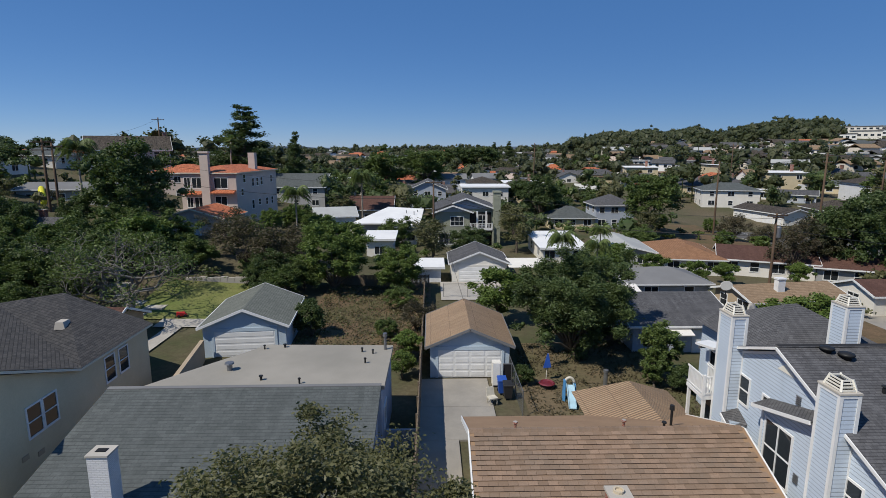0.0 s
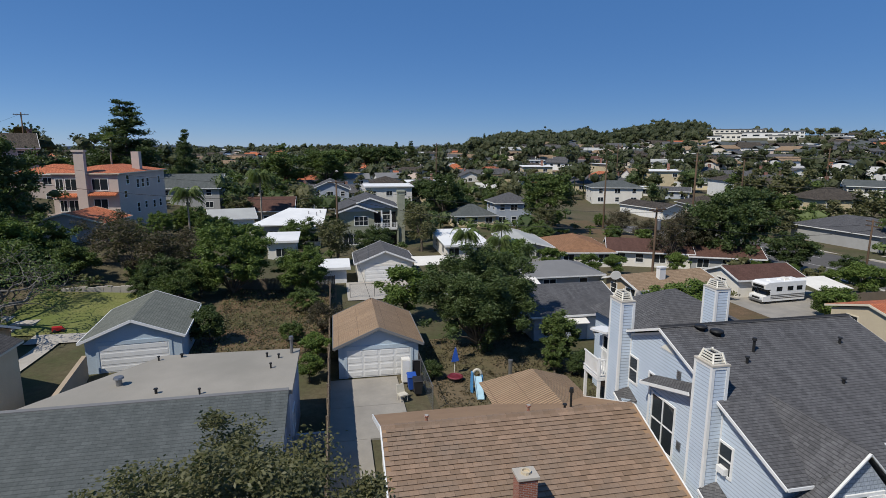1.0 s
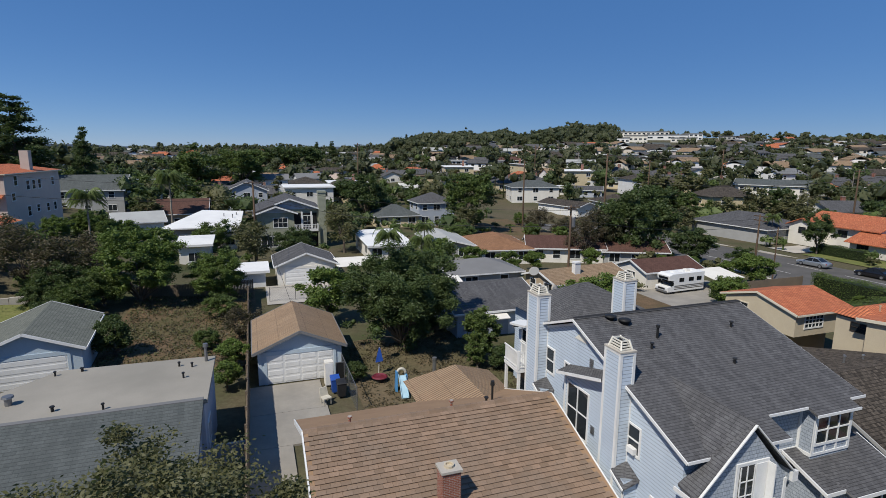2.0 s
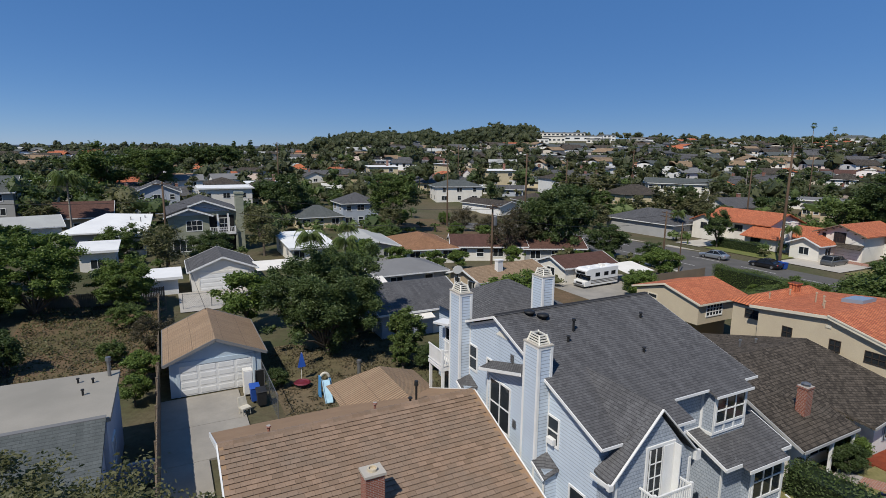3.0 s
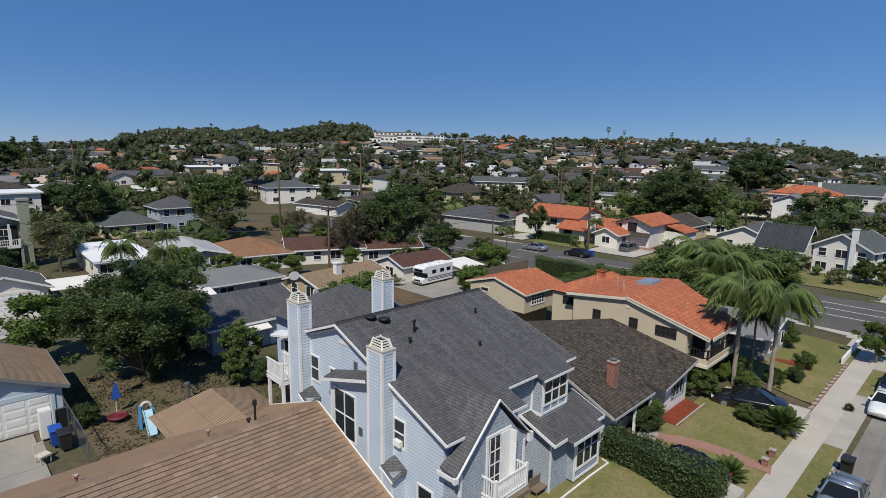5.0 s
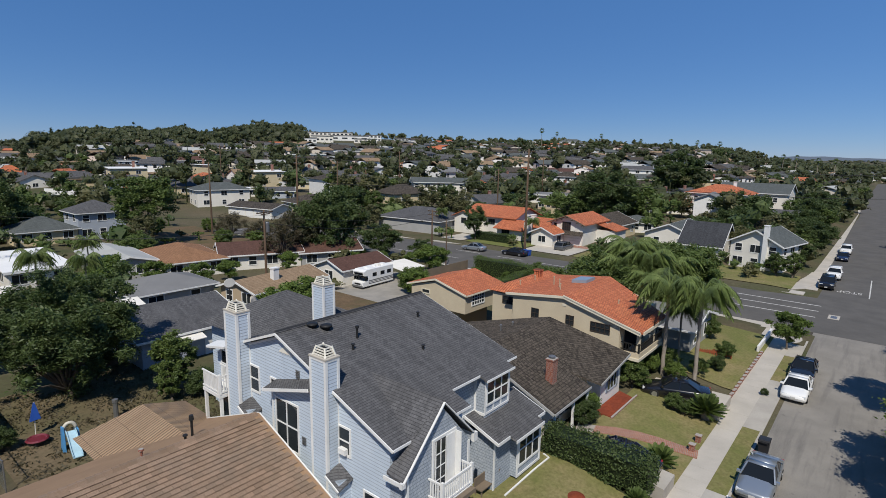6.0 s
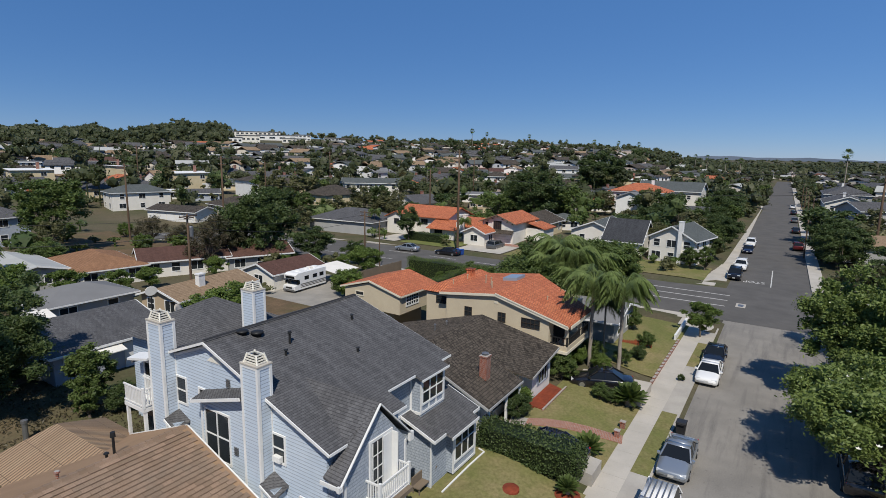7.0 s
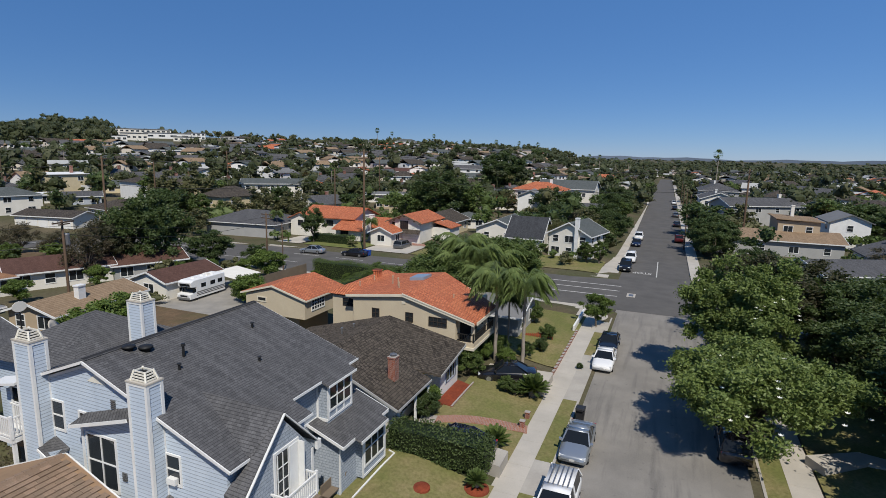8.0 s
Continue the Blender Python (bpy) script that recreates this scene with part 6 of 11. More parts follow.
def fan_palm_kind(seed, height, r=1.7):
    rng = np.random.default_rng(seed)
    t = Geo().path([(0, 0, -0.3), (0.25, 0, height * 0.4), (0.1, 0.2, height * 0.8), (0, 0, height)], [0.3, 0.2, 0.17, 0.16], 8)
    c = Geo()
    for i in range(46):
        a = rng.uniform(0, 6.28)
        e = rng.uniform(-1.2, 1.3)
        d = Vector((math.cos(a) * math.cos(e), math.sin(a) * math.cos(e), math.sin(e)))
        o = Vector((0, 0, height)) + d * r * 0.55
        s = d.cross(Vector((0.1, 0.2, 1))).normalized()
        u = s.cross(d)
        for k in range(7):
            q = (k - 3) / 3 * 1.1
            tip = o + (d * math.cos(q) + s * math.sin(q)) * r * 0.5 - Vector((0, 0, 0.15 * abs(q)))
            w = (s * math.cos(q) - d * math.sin(q)) * 0.07
            c.poly(tuple(o - w * 0.4), tuple(o + w * 0.4), tuple(tip + w), tuple(tip - w))
    for i in range(30):
        a = rng.uniform(0, 6.28)
        o = Vector((math.cos(a) * 0.2, math.sin(a) * 0.2, height - 0.3))
        tip = o + Vector((math.cos(a) * 0.45, math.sin(a) * 0.45, -1.2))
        w = Vector((-math.sin(a), math.cos(a), 0)) * 0.12
        c.poly(tuple(o - w), tuple(o + w), tuple(tip + w), tuple(tip - w))
    return dict(trunk=t.mesh("trunk", PALM_BARK, True), crown=c.mesh("crown", LEAF_PALM), height=height, r=r)


def rosette_kind(seed, fronds, length):
    """A cycad: a stiff rosette on a stub."""
    rng = np.random.default_rng(seed)
    ribs, leaves = Geo(), Geo()
    for i in range(fronds):
        a, up = i * 2.399, 1.35 - 1.25 * i / fronds + rng.uniform(-0.1, 0.1)
        d = Vector((math.cos(a) * math.cos(up), math.sin(a) * math.cos(up), math.sin(up)))
        side = Vector((-math.sin(a), math.cos(a), 0))
        nrm = d.cross(side)
        L = length * rng.uniform(0.85, 1.1)
        o = Vector((0, 0, 0.5))
        rib = [o + d * L * t - Vector((0, 0, 0.16 * L * t * t)) for t in (0, 0.25, 0.5, 0.75, 1)]
        ribs.path([tuple(q) for q in rib], [0.02, 0.018, 0.014, 0.01, 0.004], 4)
        for k in range(26):
            t = 0.14 + 0.84 * k / 26
            j = min(int(t * 4), 3)
            q = rib[j].lerp(rib[j + 1], t * 4 - j)
            ll = 0.26 * math.sin(math.pi * (0.15 + 0.8 * t))
            for e in (-1, 1):
                tip = q + side * e * ll * 0.8 + d * ll * 0.6 - nrm * ll * 0.25
                w = d * 0.026
                leaves.poly(tuple(q - w), tuple(q + w), tuple(tip + w * 0.25), tuple(tip - w * 0.25))
    n = len(leaves.v)
    leaves.v += ribs.v
    leaves.f += [tuple(i + n for i in f) for f in ribs.f]
    t = Geo().lathe(0, 0, [(0.2, -0.2), (0.24, 0.2), (0.16, 0.55)], 9)
    return dict(trunk=t.mesh("trunk", PALM_BARK), crown=leaves.mesh("crown", LEAF_MID), height=1.4, r=length)


BARE = gnarled_kind(41, 5200, 0.15, LEAF_MID, GREY_BARK)
PINE = conifer_kind(31, 20.0, 6.4, 34)
QUEEN_PALM = feather_palm_kind(33, 8.8, 46, 3.5, 0.14)
QUEEN_PALM_B = feather_palm_kind(35, 9.6, 44, 3.4, 0.14)
FAN_PALM = fan_palm_kind(34, 16.0, 1.9)
CYCAD = rosette_kind(36, 54, 1.2)

# trees of the near lots
plant(FRONT_TREE, -2.7, 13.5, "broad avocado tree with olive-green leaves in a front garden", height=9.7)
plant(JACARANDA, 12.0, 43.0, "large dark feathery tree shading a back yard", wide=0.85)
plant(BRIGHT, 6.8, 51.5, "white-flowering bright green shrub tree", height=6.0, name="shrub_tree", wide=0.95)
plant(CYPRESS, 17.2, 38.6, "bushy green conifer against the yard fence", height=5.2)
plant(CYPRESS, 16.2, 37.0, "low bushy conifer beside a taller one", height=3.4)
plant(DENSE_G, -3.0, 56.5, "leafy shrub at the end of a dry yard", height=2.8, name="shrub", category="shrub")
plant(FULL, -3.6, 63.6, "full leafy green tree at the end of a dry yard", height=6.0, wide=1.1)
plant(FULL, -11.2, 63.6, "broad full green tree with a dense rounded crown", height=9.2, wide=1.0)
plant(BROWN, -17.5, 72.0, "tangled dry brown shrub", height=5.5)
plant(DENSE_G, -26.5, 79.0, "dense leafy green tree below a tall house", height=4.0)
for x, y, h in ((-33.0, 66.0, 3.6), (-38.5, 60.5, 5.0), (-39.0, 63.5, 5.6), (-42.5, 59.0, 5.0), (-37.5, 55.0, 3.6), (-41.0, 53.0, 4.0), (-46.0, 56.0, 5.0), (-21.0, 65.5, 2.4), (-19.8, 61.5, 2.8), (-29.0, 67.0, 4.6), (-34.0, 70.5, 6.0), (-39.5, 71.5, 6.4), (-44.0, 66.5, 5.8), (-49.0, 61.0, 6.0), (-52.0, 69.0, 6.4), (-17.5, 57.0, 3.0), (-16.0, 60.5, 4.0), (-18.5, 63.5, 4.6), (-14.5, 63.0, 4.0)):
    plant(DENSE if (x + y) % 2 > 0.9 else DENSE_G, x, y, "leafy overgrown shrub in the back yards", height=h, name="shrub", category="shrub", group="back-yard shrubs")
plant(DENSE, -41.0, 77.0, "very large dark tree rising before the hillside houses", height=13.5, wide=0.8)
for x, y, h in ((-23.5, 95.5, 4.6), (-20.0, 92.5, 4.0), (-26.0, 90.0, 4.0), (-17.5, 88.0, 4.8)):
    plant(FULL, x, y, "round green garden tree below a tall house", height=h, group="trees below the tall house")
plant(BROWN, -22.5, 68.0, "tangled dry brown shrub", height=6.6)
plant(BROWN, -19.0, 66.5, "tangled dry brown shrub", height=6.0)
plant(BROWN, -26.5, 74.0, "tangled dry brown shrub", height=6.0)
plant(BUSH_D, -10.7, 48.3, "dark rounded shrub beside a garage", height=3.7, name="shrub", category="shrub", wide=0.8)
plant(BARE, -30.2, 54.6, "spreading sparse tree with bare grey limbs", height=8.6)
plant(BARE, -35.0, 58.6, "spreading sparse tree with bare grey limbs", height=7.6, turn=140)
for i, (x, y, h) in enumerate(((-44, 60, 6.0), (-50, 66, 5.6), (-41, 67, 5.5), (-47, 74, 5.0), (-56, 60, 6.0))):
    plant((ROUND, ROUND_B, ROUND)[i % 3], x, y, "dense green tree on the sloping lots", height=h)
plant(BRIGHT, -34.5, 66.0, "bright green leafy tree", height=7.0)
plant(BROWN, -1.2, 49.5, "weedy brush along the driveway fence", height=3.0, name="shrub", category="shrub")
plant(BRIGHT, -1.6, 42.5, "weedy bright green brush along the driveway fence", height=2.6, name="shrub", category="shrub")
plant(BRIGHT, -1.9, 39.0, "weedy bright green brush along the driveway fence", height=2.2, name="shrub", category="shrub")
plant(BUSH, -3.8, 47.5, "weedy olive brush in a dry yard", height=2.0, name="shrub", category="shrub")
plant(PINE, -43.5, 132.0, "tall ragged pine with uneven boughs", height=19.5, wide=1.15)
plant(PINE, -34.0, 142.0, "dense dark pine on the hillside", height=15.5, wide=0.6)
plant(ROUND, 24.2, 120.0, "dark rounded street tree", height=11.6, wide=0.82)
plant(OVAL, 41.1, 101.5, "large full green tree beside the cross street", height=13.6, wide=1.02)
plant(OVAL, -2.0, 190.0, "large yellow-green tree beyond the yards", height=17.0, wide=1.25)
plant(ROUND_B, -15.5, 185.0, "round pale green tree beyond the yards", height=14.5, wide=1.25)
for k, x, y, h in ((BROWN, 56.0, 99.0, 5.0), (FULL, 50.0, 91.0, 3.4), (BRIGHT, 54.5, 88.0, 3.0), (FULL, 47.5, 112.0, 4.0), (BROWN, 57.5, 92.5, 4.0), (FULL, 57.0, 110.0, 3.2)):
    plant(k, x, y, "scrubby tree on a bare brown lot", height=h, group="scrub on the bare lot")
plant(OLIVE, 14.2, 88.0, "grey-green airy tree beside a house", height=8.0, wide=0.9)
plant(OLIVE, 0.5, 80.5, "grey-green airy tree beside a house", height=7.0)
plant(DENSE, 56.0, 69.5, "dense dark tree on the street corner", height=11.8, wide=0.8)
plant(ROUND, 59.5, 70.5, "dense dark tree on the street corner", height=11.4, wide=0.75)
plant(SMOKY, 51.5, 71.0, "thin brown tree among the roofs", height=8.6, wide=0.8)
plant(BROWN, 47.0, 69.0, "thin brown tree among the roofs", height=7.6, wide=0.6)
for x, y, h in ((64.0, 21.0, 8.8), (66.5, 17.5, 8.6), (67.5, 20.5, 8.4), (64.5, 17.0, 8.0)):
    plant(OVAL, x, y, "full green tree behind the tiled houses", height=h, wide=1.15)
for x, y, h in ((62.5, 18.0, 6.6), (60.5, 16.4, 5.4)):
    plant(FULL, x, y, "bright leafy tree in the corner shrubbery", height=h)
plant(QUEEN_PALM, 43.9, 12.9, "tall feather palm with drooping fronds", height=7.3, wide=1.15)
plant(QUEEN_PALM_B, 44.0, 10.5, "tall feather palm with drooping fronds", height=7.6, wide=1.2)
plant(QUEEN_PALM, 46.8, 12.6, "young feather palm on a front lawn", height=5.0)
for x, y, h, w in ((58.5, 19.6, 7.0, 1.45), (60.2, 22.0, 7.6, 1.4), (57.4, 21.8, 6.2, 1.5), (55.6, 18.6, 5.4, 1.5), (61.5, 18.0, 6.2, 1.5)):
    plant(QUEEN_PALM, x, y, "feather palm crowding the corner shrubbery", height=h, wide=w)
for x, y, h in ((128.0, 54.2, 13.5), (131.5, 56.5, 12.0), (134.0, 65.0, 5.5), (204.0, 60.0, 16.0), (207.0, 63.5, 13.0), (147.6, 30.2, 9.0), (131.0, 25.0, 7.0), (190.0, 78.0, 7.0)):
    plant(DENSE, x, y, "dark dense tree between the further houses", height=h, group="dark block trees")
for x, y, h in ((95.0, 12.6, 4.2), (95.6, 10.6, 4.6)):
    plant(CYPRESS, x, y, "bushy conifer before the white corner house", height=h)
plant(MAGNOLIA, 38.7, -5.9, "low spreading magnolia dotted with white flowers", height=6.6, wide=0.83)
plant(MAGNOLIA_TALL, 49.0, -5.9, "tall magnolia street tree dotted with white flowers", height=10.8, wide=0.74)
plant(SMOKY, 58.5, -11.0, "dark street tree with a browning crown", height=10.0, wide=1.05)
plant(SMOKY, 62.5, -8.6, "dark street tree with a browning crown", height=9.5, wide=0.95)
plant(ROUND_B, 64.0, -13.0, "dark street tree with a browning crown", height=8.0)
plant(ROUND, 46.5, -21.5, "dark evergreen tree in a front garden", height=8.5, wide=1.1)
plant(ROUND, 52.0, -19.0, "dark evergreen tree in a front garden", height=7.5, wide=1.1)
for x, y, h in ((52.5, -14.2, 7.0), (57.0, -15.2, 8.0), (46.6, -15.2, 7.6), (61.5, -17.5, 8.0), (43.5, -20.5, 7.0), (39.0, -22.5, 8.0), (50.5, -22.5, 7.0), (58.0, -21.0, 7.0)):
    plant(DENSE, x, y, "dark evergreen tree shading the front gardens", height=h, group="shade trees")
plant(DENSE, 39.5, -17.0, "dark evergreen tree shading the front gardens", height=8.6, group="shade trees")
# two trees added out of view to throw shade on the lawn
for x, y, h in ((33.2, -16.6, 8.6), (29.6, -16.0, 8.0)):
    plant(DENSE, x, y, "dark evergreen tree shading the front gardens", height=h, group="shade trees")
plant(DENSE, 34.6, -18.6, "dark evergreen tree shading the front gardens", height=8.2, group="shade trees")
plant(ROUND, 36.5, -21.5, "dark evergreen tree in a front garden", height=8.0, wide=1.1)
for x, y, h in ((56.0, 21.5, 6.4), (58.5, 23.5, 7.4), (62.0, 24.0, 7.6), (54.0, 24.0, 5.6), (60.0, 25.5, 7.0), (55.5, 28.0, 4.4), (58.5, 31.0, 4.2), (52.0, 28.5, 5.0), (61.5, 33.5, 4.0), (70.5, 24.5, 4.0)):
    plant(DENSE_G, x, y, "tall feathery green shrubbery behind the corner garden", height=h, name="shrubbery", category="shrub", group="corner shrubbery")
for x, y, h in ((112.5, 13.5, 4.6), (120.5, 11.0, 6.4), (127.0, 12.5, 6.0), (138.0, 14.5, 7.0), (106.0, 11.6, 4.6), (98.0, 13.5, 2.6), (160.0, 15.0, 8.0), (172.0, 15.5, 9.0), (186.0, 16.5, 9.0), (112.0, -8.0, 7.0), (118.0, -7.5, 8.4), (126.0, -6.5, 5.0), (93.0, -12.0, 5.4), (150.0, -6.0, 6.0)):
    plant(DENSE, x, y, "broad dark tree beside the far street", height=h, group="far street trees")
plant(ROUND, 90.6, 65.5, "small round grey-green tree before a white house", height=7.2, wide=0.8)
plant(QUEEN_PALM, 94.6, 54.6, "short feather palm beside the entrance", height=4.6)
plant(QUEEN_PALM, 93.0, 76.5, "short feather palm before the dark-roofed house", height=5.0)
plant(BRIGHT, 59.8, 6.4, "small round street tree beside the pavement", height=3.9, wide=0.9)
plant(CYCAD, 31.2, 8.9, "stiff green cycad rosette on a lawn", name="cycad", category="shrub")
plant(CYCAD, 39.5, 8.5, "stiff green cycad rosette on a lawn", name="cycad", category="shrub", height=1.8)
for x, y, h, k, lab in ((39.8, 13.75, 2.1, BUSH, "clipped green shrub by a white wall"), (43.7, 13.9, 1.6, BUSH_B, "round bright shrub under the palms"), (43.6, 11.8, 1.5, BUSH_B, "rounded shrub under the palms"), (38.85, 10.4, 1.3, BUSH, "low rounded shrub on a lawn edge"), (38.85, 9.6, 1.2, BUSH, "low rounded shrub on a lawn edge"),
                        (33.4, 14.5, 1.7, BUSH_B, "bright clipped shrub beside a porch"), (32.0, 14.0, 1.8, BUSH_D, "dark shrub beside a porch"), (42.3, 14.9, 1.8, BUSH_B, "bright clipped shrub beside the drive"), (45.0, 13.0, 2.0, BUSH, "garden shrub under the palms"),
                        (46.5, 10.8, 1.5, BUSH, "garden shrub behind the brick edging"), (49.0, 10.0, 1.4, BUSH_D, "garden shrub behind the brick edging"), (52.5, 10.2, 1.6, BUSH, "garden shrub behind the brick edging"), (56.5, 12.5, 2.0, BUSH, "garden shrub on the corner lot"),
                        (46.8, 6.1, 0.6, BUSH_D, "low dark shrub on the verge"), (54.5, 15.0, 3.0, BUSH, "garden shrub on the corner lot"), (60.0, 14.0, 2.4, BUSH, "garden shrub on the corner lot"),
                        (34.0, 46.2, 4.5, BUSH_B, "clipped bright green round tree"), (30.6, 45.2, 4.2, BUSH_B, "clipped bright green round tree"), (48.6, 44.0, 3.6, BUSH_B, "bright green shrub beside a drive"), (24.5, 15.4, 0.7, BUSH_D, "small plant under the window"),
                        (6.9, 37.6, 1.6, BUSH_D, "dark shrub beside the garage"), (14.5, 46.5, 3.0, BUSH_D, "dark shrub at the yard's end"), (18.0, 36.0, 2.2, BUSH_D, "dark shrub at the yard's end")):
    plant(k, x, y, lab, height=h, name="shrub", category="shrub")
for x, y, h in ((33, 66, 3.4), (37, 66.5, 3.0), (28.5, 68.0, 4.0), (25, 72, 4.6), (22.5, 69.5, 4.0), (46, 66, 3.0), (55, 62, 2.4), (58.5, 60, 2.6), (62, 57, 2.4), (60.5, 52.0, 4.4), (63.5, 52.5, 3.6), (64, 46, 1.4), (64.5, 41, 1.4)):
    plant(BRIGHT, x, y, "leafy bright green garden tree", height=h)
for x, y, h in ((20.0, 64, 5.6), (16.5, 67, 6.0), (25, 79, 5.2)):
    plant(QUEEN_PALM, x, y, "small feather palm in a back yard", height=h)
plant(QUEEN_PALM, -53.3, 85.9, "tall shaggy palm beside the poles", height=9.0)
plant(FAN_PALM, -38.0, 108.0, "tall slender fan palm", height=12.5)
plant(QUEEN_PALM, -14.5, 118.0, "feather palm between houses", height=9.5)
plant(QUEEN_PALM, -21.0, 87.0, "feather palm beside a tall house", height=7.5)


def hedge(x0, y0, x1, y1, width, height, label, mat=LEAF_DARK):
    """A clipped hedge: a leafy body along a line."""
    rng = np.random.default_rng(int(abs(x0 * 13 + y0 * 7)))
    L = math.hypot(x1 - x0, y1 - y0)
    n = int(L * width * 620) + 1500
    p = rng.uniform(-1, 1, (n, 3))
    k = rng.integers(0, 3, n)
    p[np.arange(n), k] = np.sign(p[np.arange(n), k]) * rng.uniform(0.82, 1.02, n)
    bulge = 1 + 0.1 * np.sin(p[:, 0] * 5.1) * np.cos(p[:, 1] * 2)
    u = Vector(((x1 - x0) / L, (y1 - y0) / L, 0))
    s = Vector((-u.y, u.x, 0))
    c = np.outer(p[:, 0] * L / 2, u) + np.outer(p[:, 1] * width / 2 * bulge, s)
    c[:, 2] = np.maximum(0.02, (p[:, 2] + 1) / 2 * height * (1 + 0.05 * np.sin(p[:, 0] * 7)))
    ob = new("hedge")
    ob.matrix_basis = pose((x0 + x1) / 2, (y0 + y1) / 2, terrain((x0 + x1) / 2, (y0 + y1) / 2))
    f = new("leaves", leaf_mesh("leaves", c, 0.075, mat, rng, slim=0.5, flat=0.8))
    f.parent = ob
    # solid core, the hedge's inner shade put into its near-black green
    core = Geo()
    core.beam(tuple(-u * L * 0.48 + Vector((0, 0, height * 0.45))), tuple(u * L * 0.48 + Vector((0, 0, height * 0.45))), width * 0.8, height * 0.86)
    b = new("core", core.mesh("core", HEDGE_SHADE))
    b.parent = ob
    return tagged(ob, label, "hedge")


HEDGE_SHADE = foliage("hedge_inner_shade", (0.015, 0.026, 0.009), (0.02, 0.03, 0.01), (0.012, 0.02, 0.008), 0.05)
hedge(28.05, 8.2, 28.1, 14.5, 1.8, 1.75, "dense clipped dark green hedge between two lawns")
hedge(55.0, 37.0, 66.0, 37.5, 1.6, 2.0, "leafy hedge along the cross street", LEAF_MID)
hedge(91.8, 57.6, 91.8, 66.0, 1.6, 1.8, "dense hedge before a white house", LEAF_DARK)
hedge(65.6, 33.0, 65.6, 47.0, 1.8, 2.6, "leafy hedge along the cross street", LEAF_MID)
hedge(50.5, 39.5, 50.5, 48, 1.4, 2.0, "leafy hedge behind the tiled houses", LEAF_MID)

# white flowers of the magnolias
fl_rng = np.random.default_rng(77)
for mx, my, mz, mr in ((38.6, -6.3, 3.6, 5.7), (49.0, -5.9, 6.2, 4.2)):
    q = fl_rng.normal(size=(30, 3))
    q /= np.linalg.norm(q, axis=1, keepdims=True)
    q[:, 2] = np.abs(q[:, 2])
    g = Geo()
    for d in q:
        c = Vector((mx, my, mz)) + Vector((d[0] * mr, d[1] * mr, d[2] * 2.3))
        for k in range(6):
            a = k * math.pi / 3
            o = Vector((math.cos(a), math.sin(a), 0.7))
            w = Vector((-math.sin(a), math.cos(a), 0)) * 0.06
            g.poly(tuple(c), tuple(c + o * 0.08 + w), tuple(c + o * 0.16), tuple(c + o * 0.08 - w))
    fo = new("flowers", g.mesh("flowers", PETAL))
    tagged(fo, "white magnolia blossoms on the crown", "flowers", kind="stuff")

# ---- houses of the blocks beyond ----
TAKEN = [(20, 22, 14), (8, 22, 12), (-9, 26, 14), (-29, 40, 14), (33, 20, 9), (44, 20, 10), (41, 33, 7), (56, 52, 12), (3, 43, 6), (-15, 48, 6), (6.4, 72, 6)]


def set_house(label, cx, cy, w, d, h, **more):
    TAKEN.append((cx, cy, max(w, d) * 0.62))
    return house(label, cx, cy, w, d, h, **more)


bungalow = set_house("blue-grey bungalow with a wide charcoal shingle roof", 21.2, 48.6, 8.2, 9.6, 2.5, rise=1.4, wall=GREY_BLUE, cover=DARK_SHINGLE, front=0, left=1)
window(bungalow, 2.6, -4.8, 1.5, 1.2, 1.3, 0, 1, 2)
window(bungalow, 3.7, -4.8, 1.5, 0.9, 1.3, 0, 1, 2)
window(bungalow, -2.8, -4.8, 1.5, 1.2, 1.1, 0, 2, 1)
part("door", Geo().box(0.9, -4.86, 0.05, 1.8, -4.79, 2.1), WHITE, bungalow, "white panelled back door")
part("awning", Geo().slab([(-1.6, -6.1, 2.0), (0.5, -6.1, 2.0), (0.5, -4.85, 2.35), (-1.6, -4.85, 2.35)], 0.06), OFF_WHITE, bungalow, "pale corrugated awning over the back step")
set_house("small grey house with a low hipped roof", 26.5, 61.5, 8.4, 6.4, 2.4, roof="hip", rise=1.0, wall=GREY_WALL, cover=GREY_ROOF, front=2)
set_house("tan bungalow with a brown shingle roof and white chimney", 36.8, 55.6, 10.4, 5.8, 2.0, rz=8, rise=0.9, wall=TAN_WALL, cover=TAN_SHINGLE, chimney=(-1.2, -1.4, WHITE), front=3)
set_house("white gabled outbuilding with a red-brown roof", 49.3, 55.9, 8.4, 5.6, 2.2, rz=0, rise=1.0, wall=OFF_WHITE, cover=RED_SHINGLE, front=0, left=1, right=0, over=0.3)
set_house("white bungalow with an orange-brown roof", 36.6, 78.0, 12.5, 7.6, 2.3, rz=80, roof="hip", rise=1.2, wall=OFF_WHITE, cover=ORANGE_SHINGLE, front=2, left=3)
set_house("long bungalow with a dark red-brown roof", 46.0, 73.6, 11.0, 7.4, 2.3, rz=-24, rise=1.2, wall=OFF_WHITE, cover=RED_SHINGLE, front=4)
set_house("bungalow with a dark red-brown roof under trees", 55.0, 69.0, 9.0, 7.0, 2.4, rz=-24, rise=1.2, wall=GREY_WALL, cover=RED_SHINGLE)
set_house("low house with a flat white roof", 20.0, 86.0, 6.4, 12.0, 2.3, roof="flat", rise=3, wall=OFF_WHITE, cover=WHITE_ROOF, over=0.5)
set_house("low house with a pale grey roof", 29.4, 82.5, 13.0, 6.0, 2.4, rz=84, rise=0.7, wall=GREY_WALL, cover=PALE_ROOF)
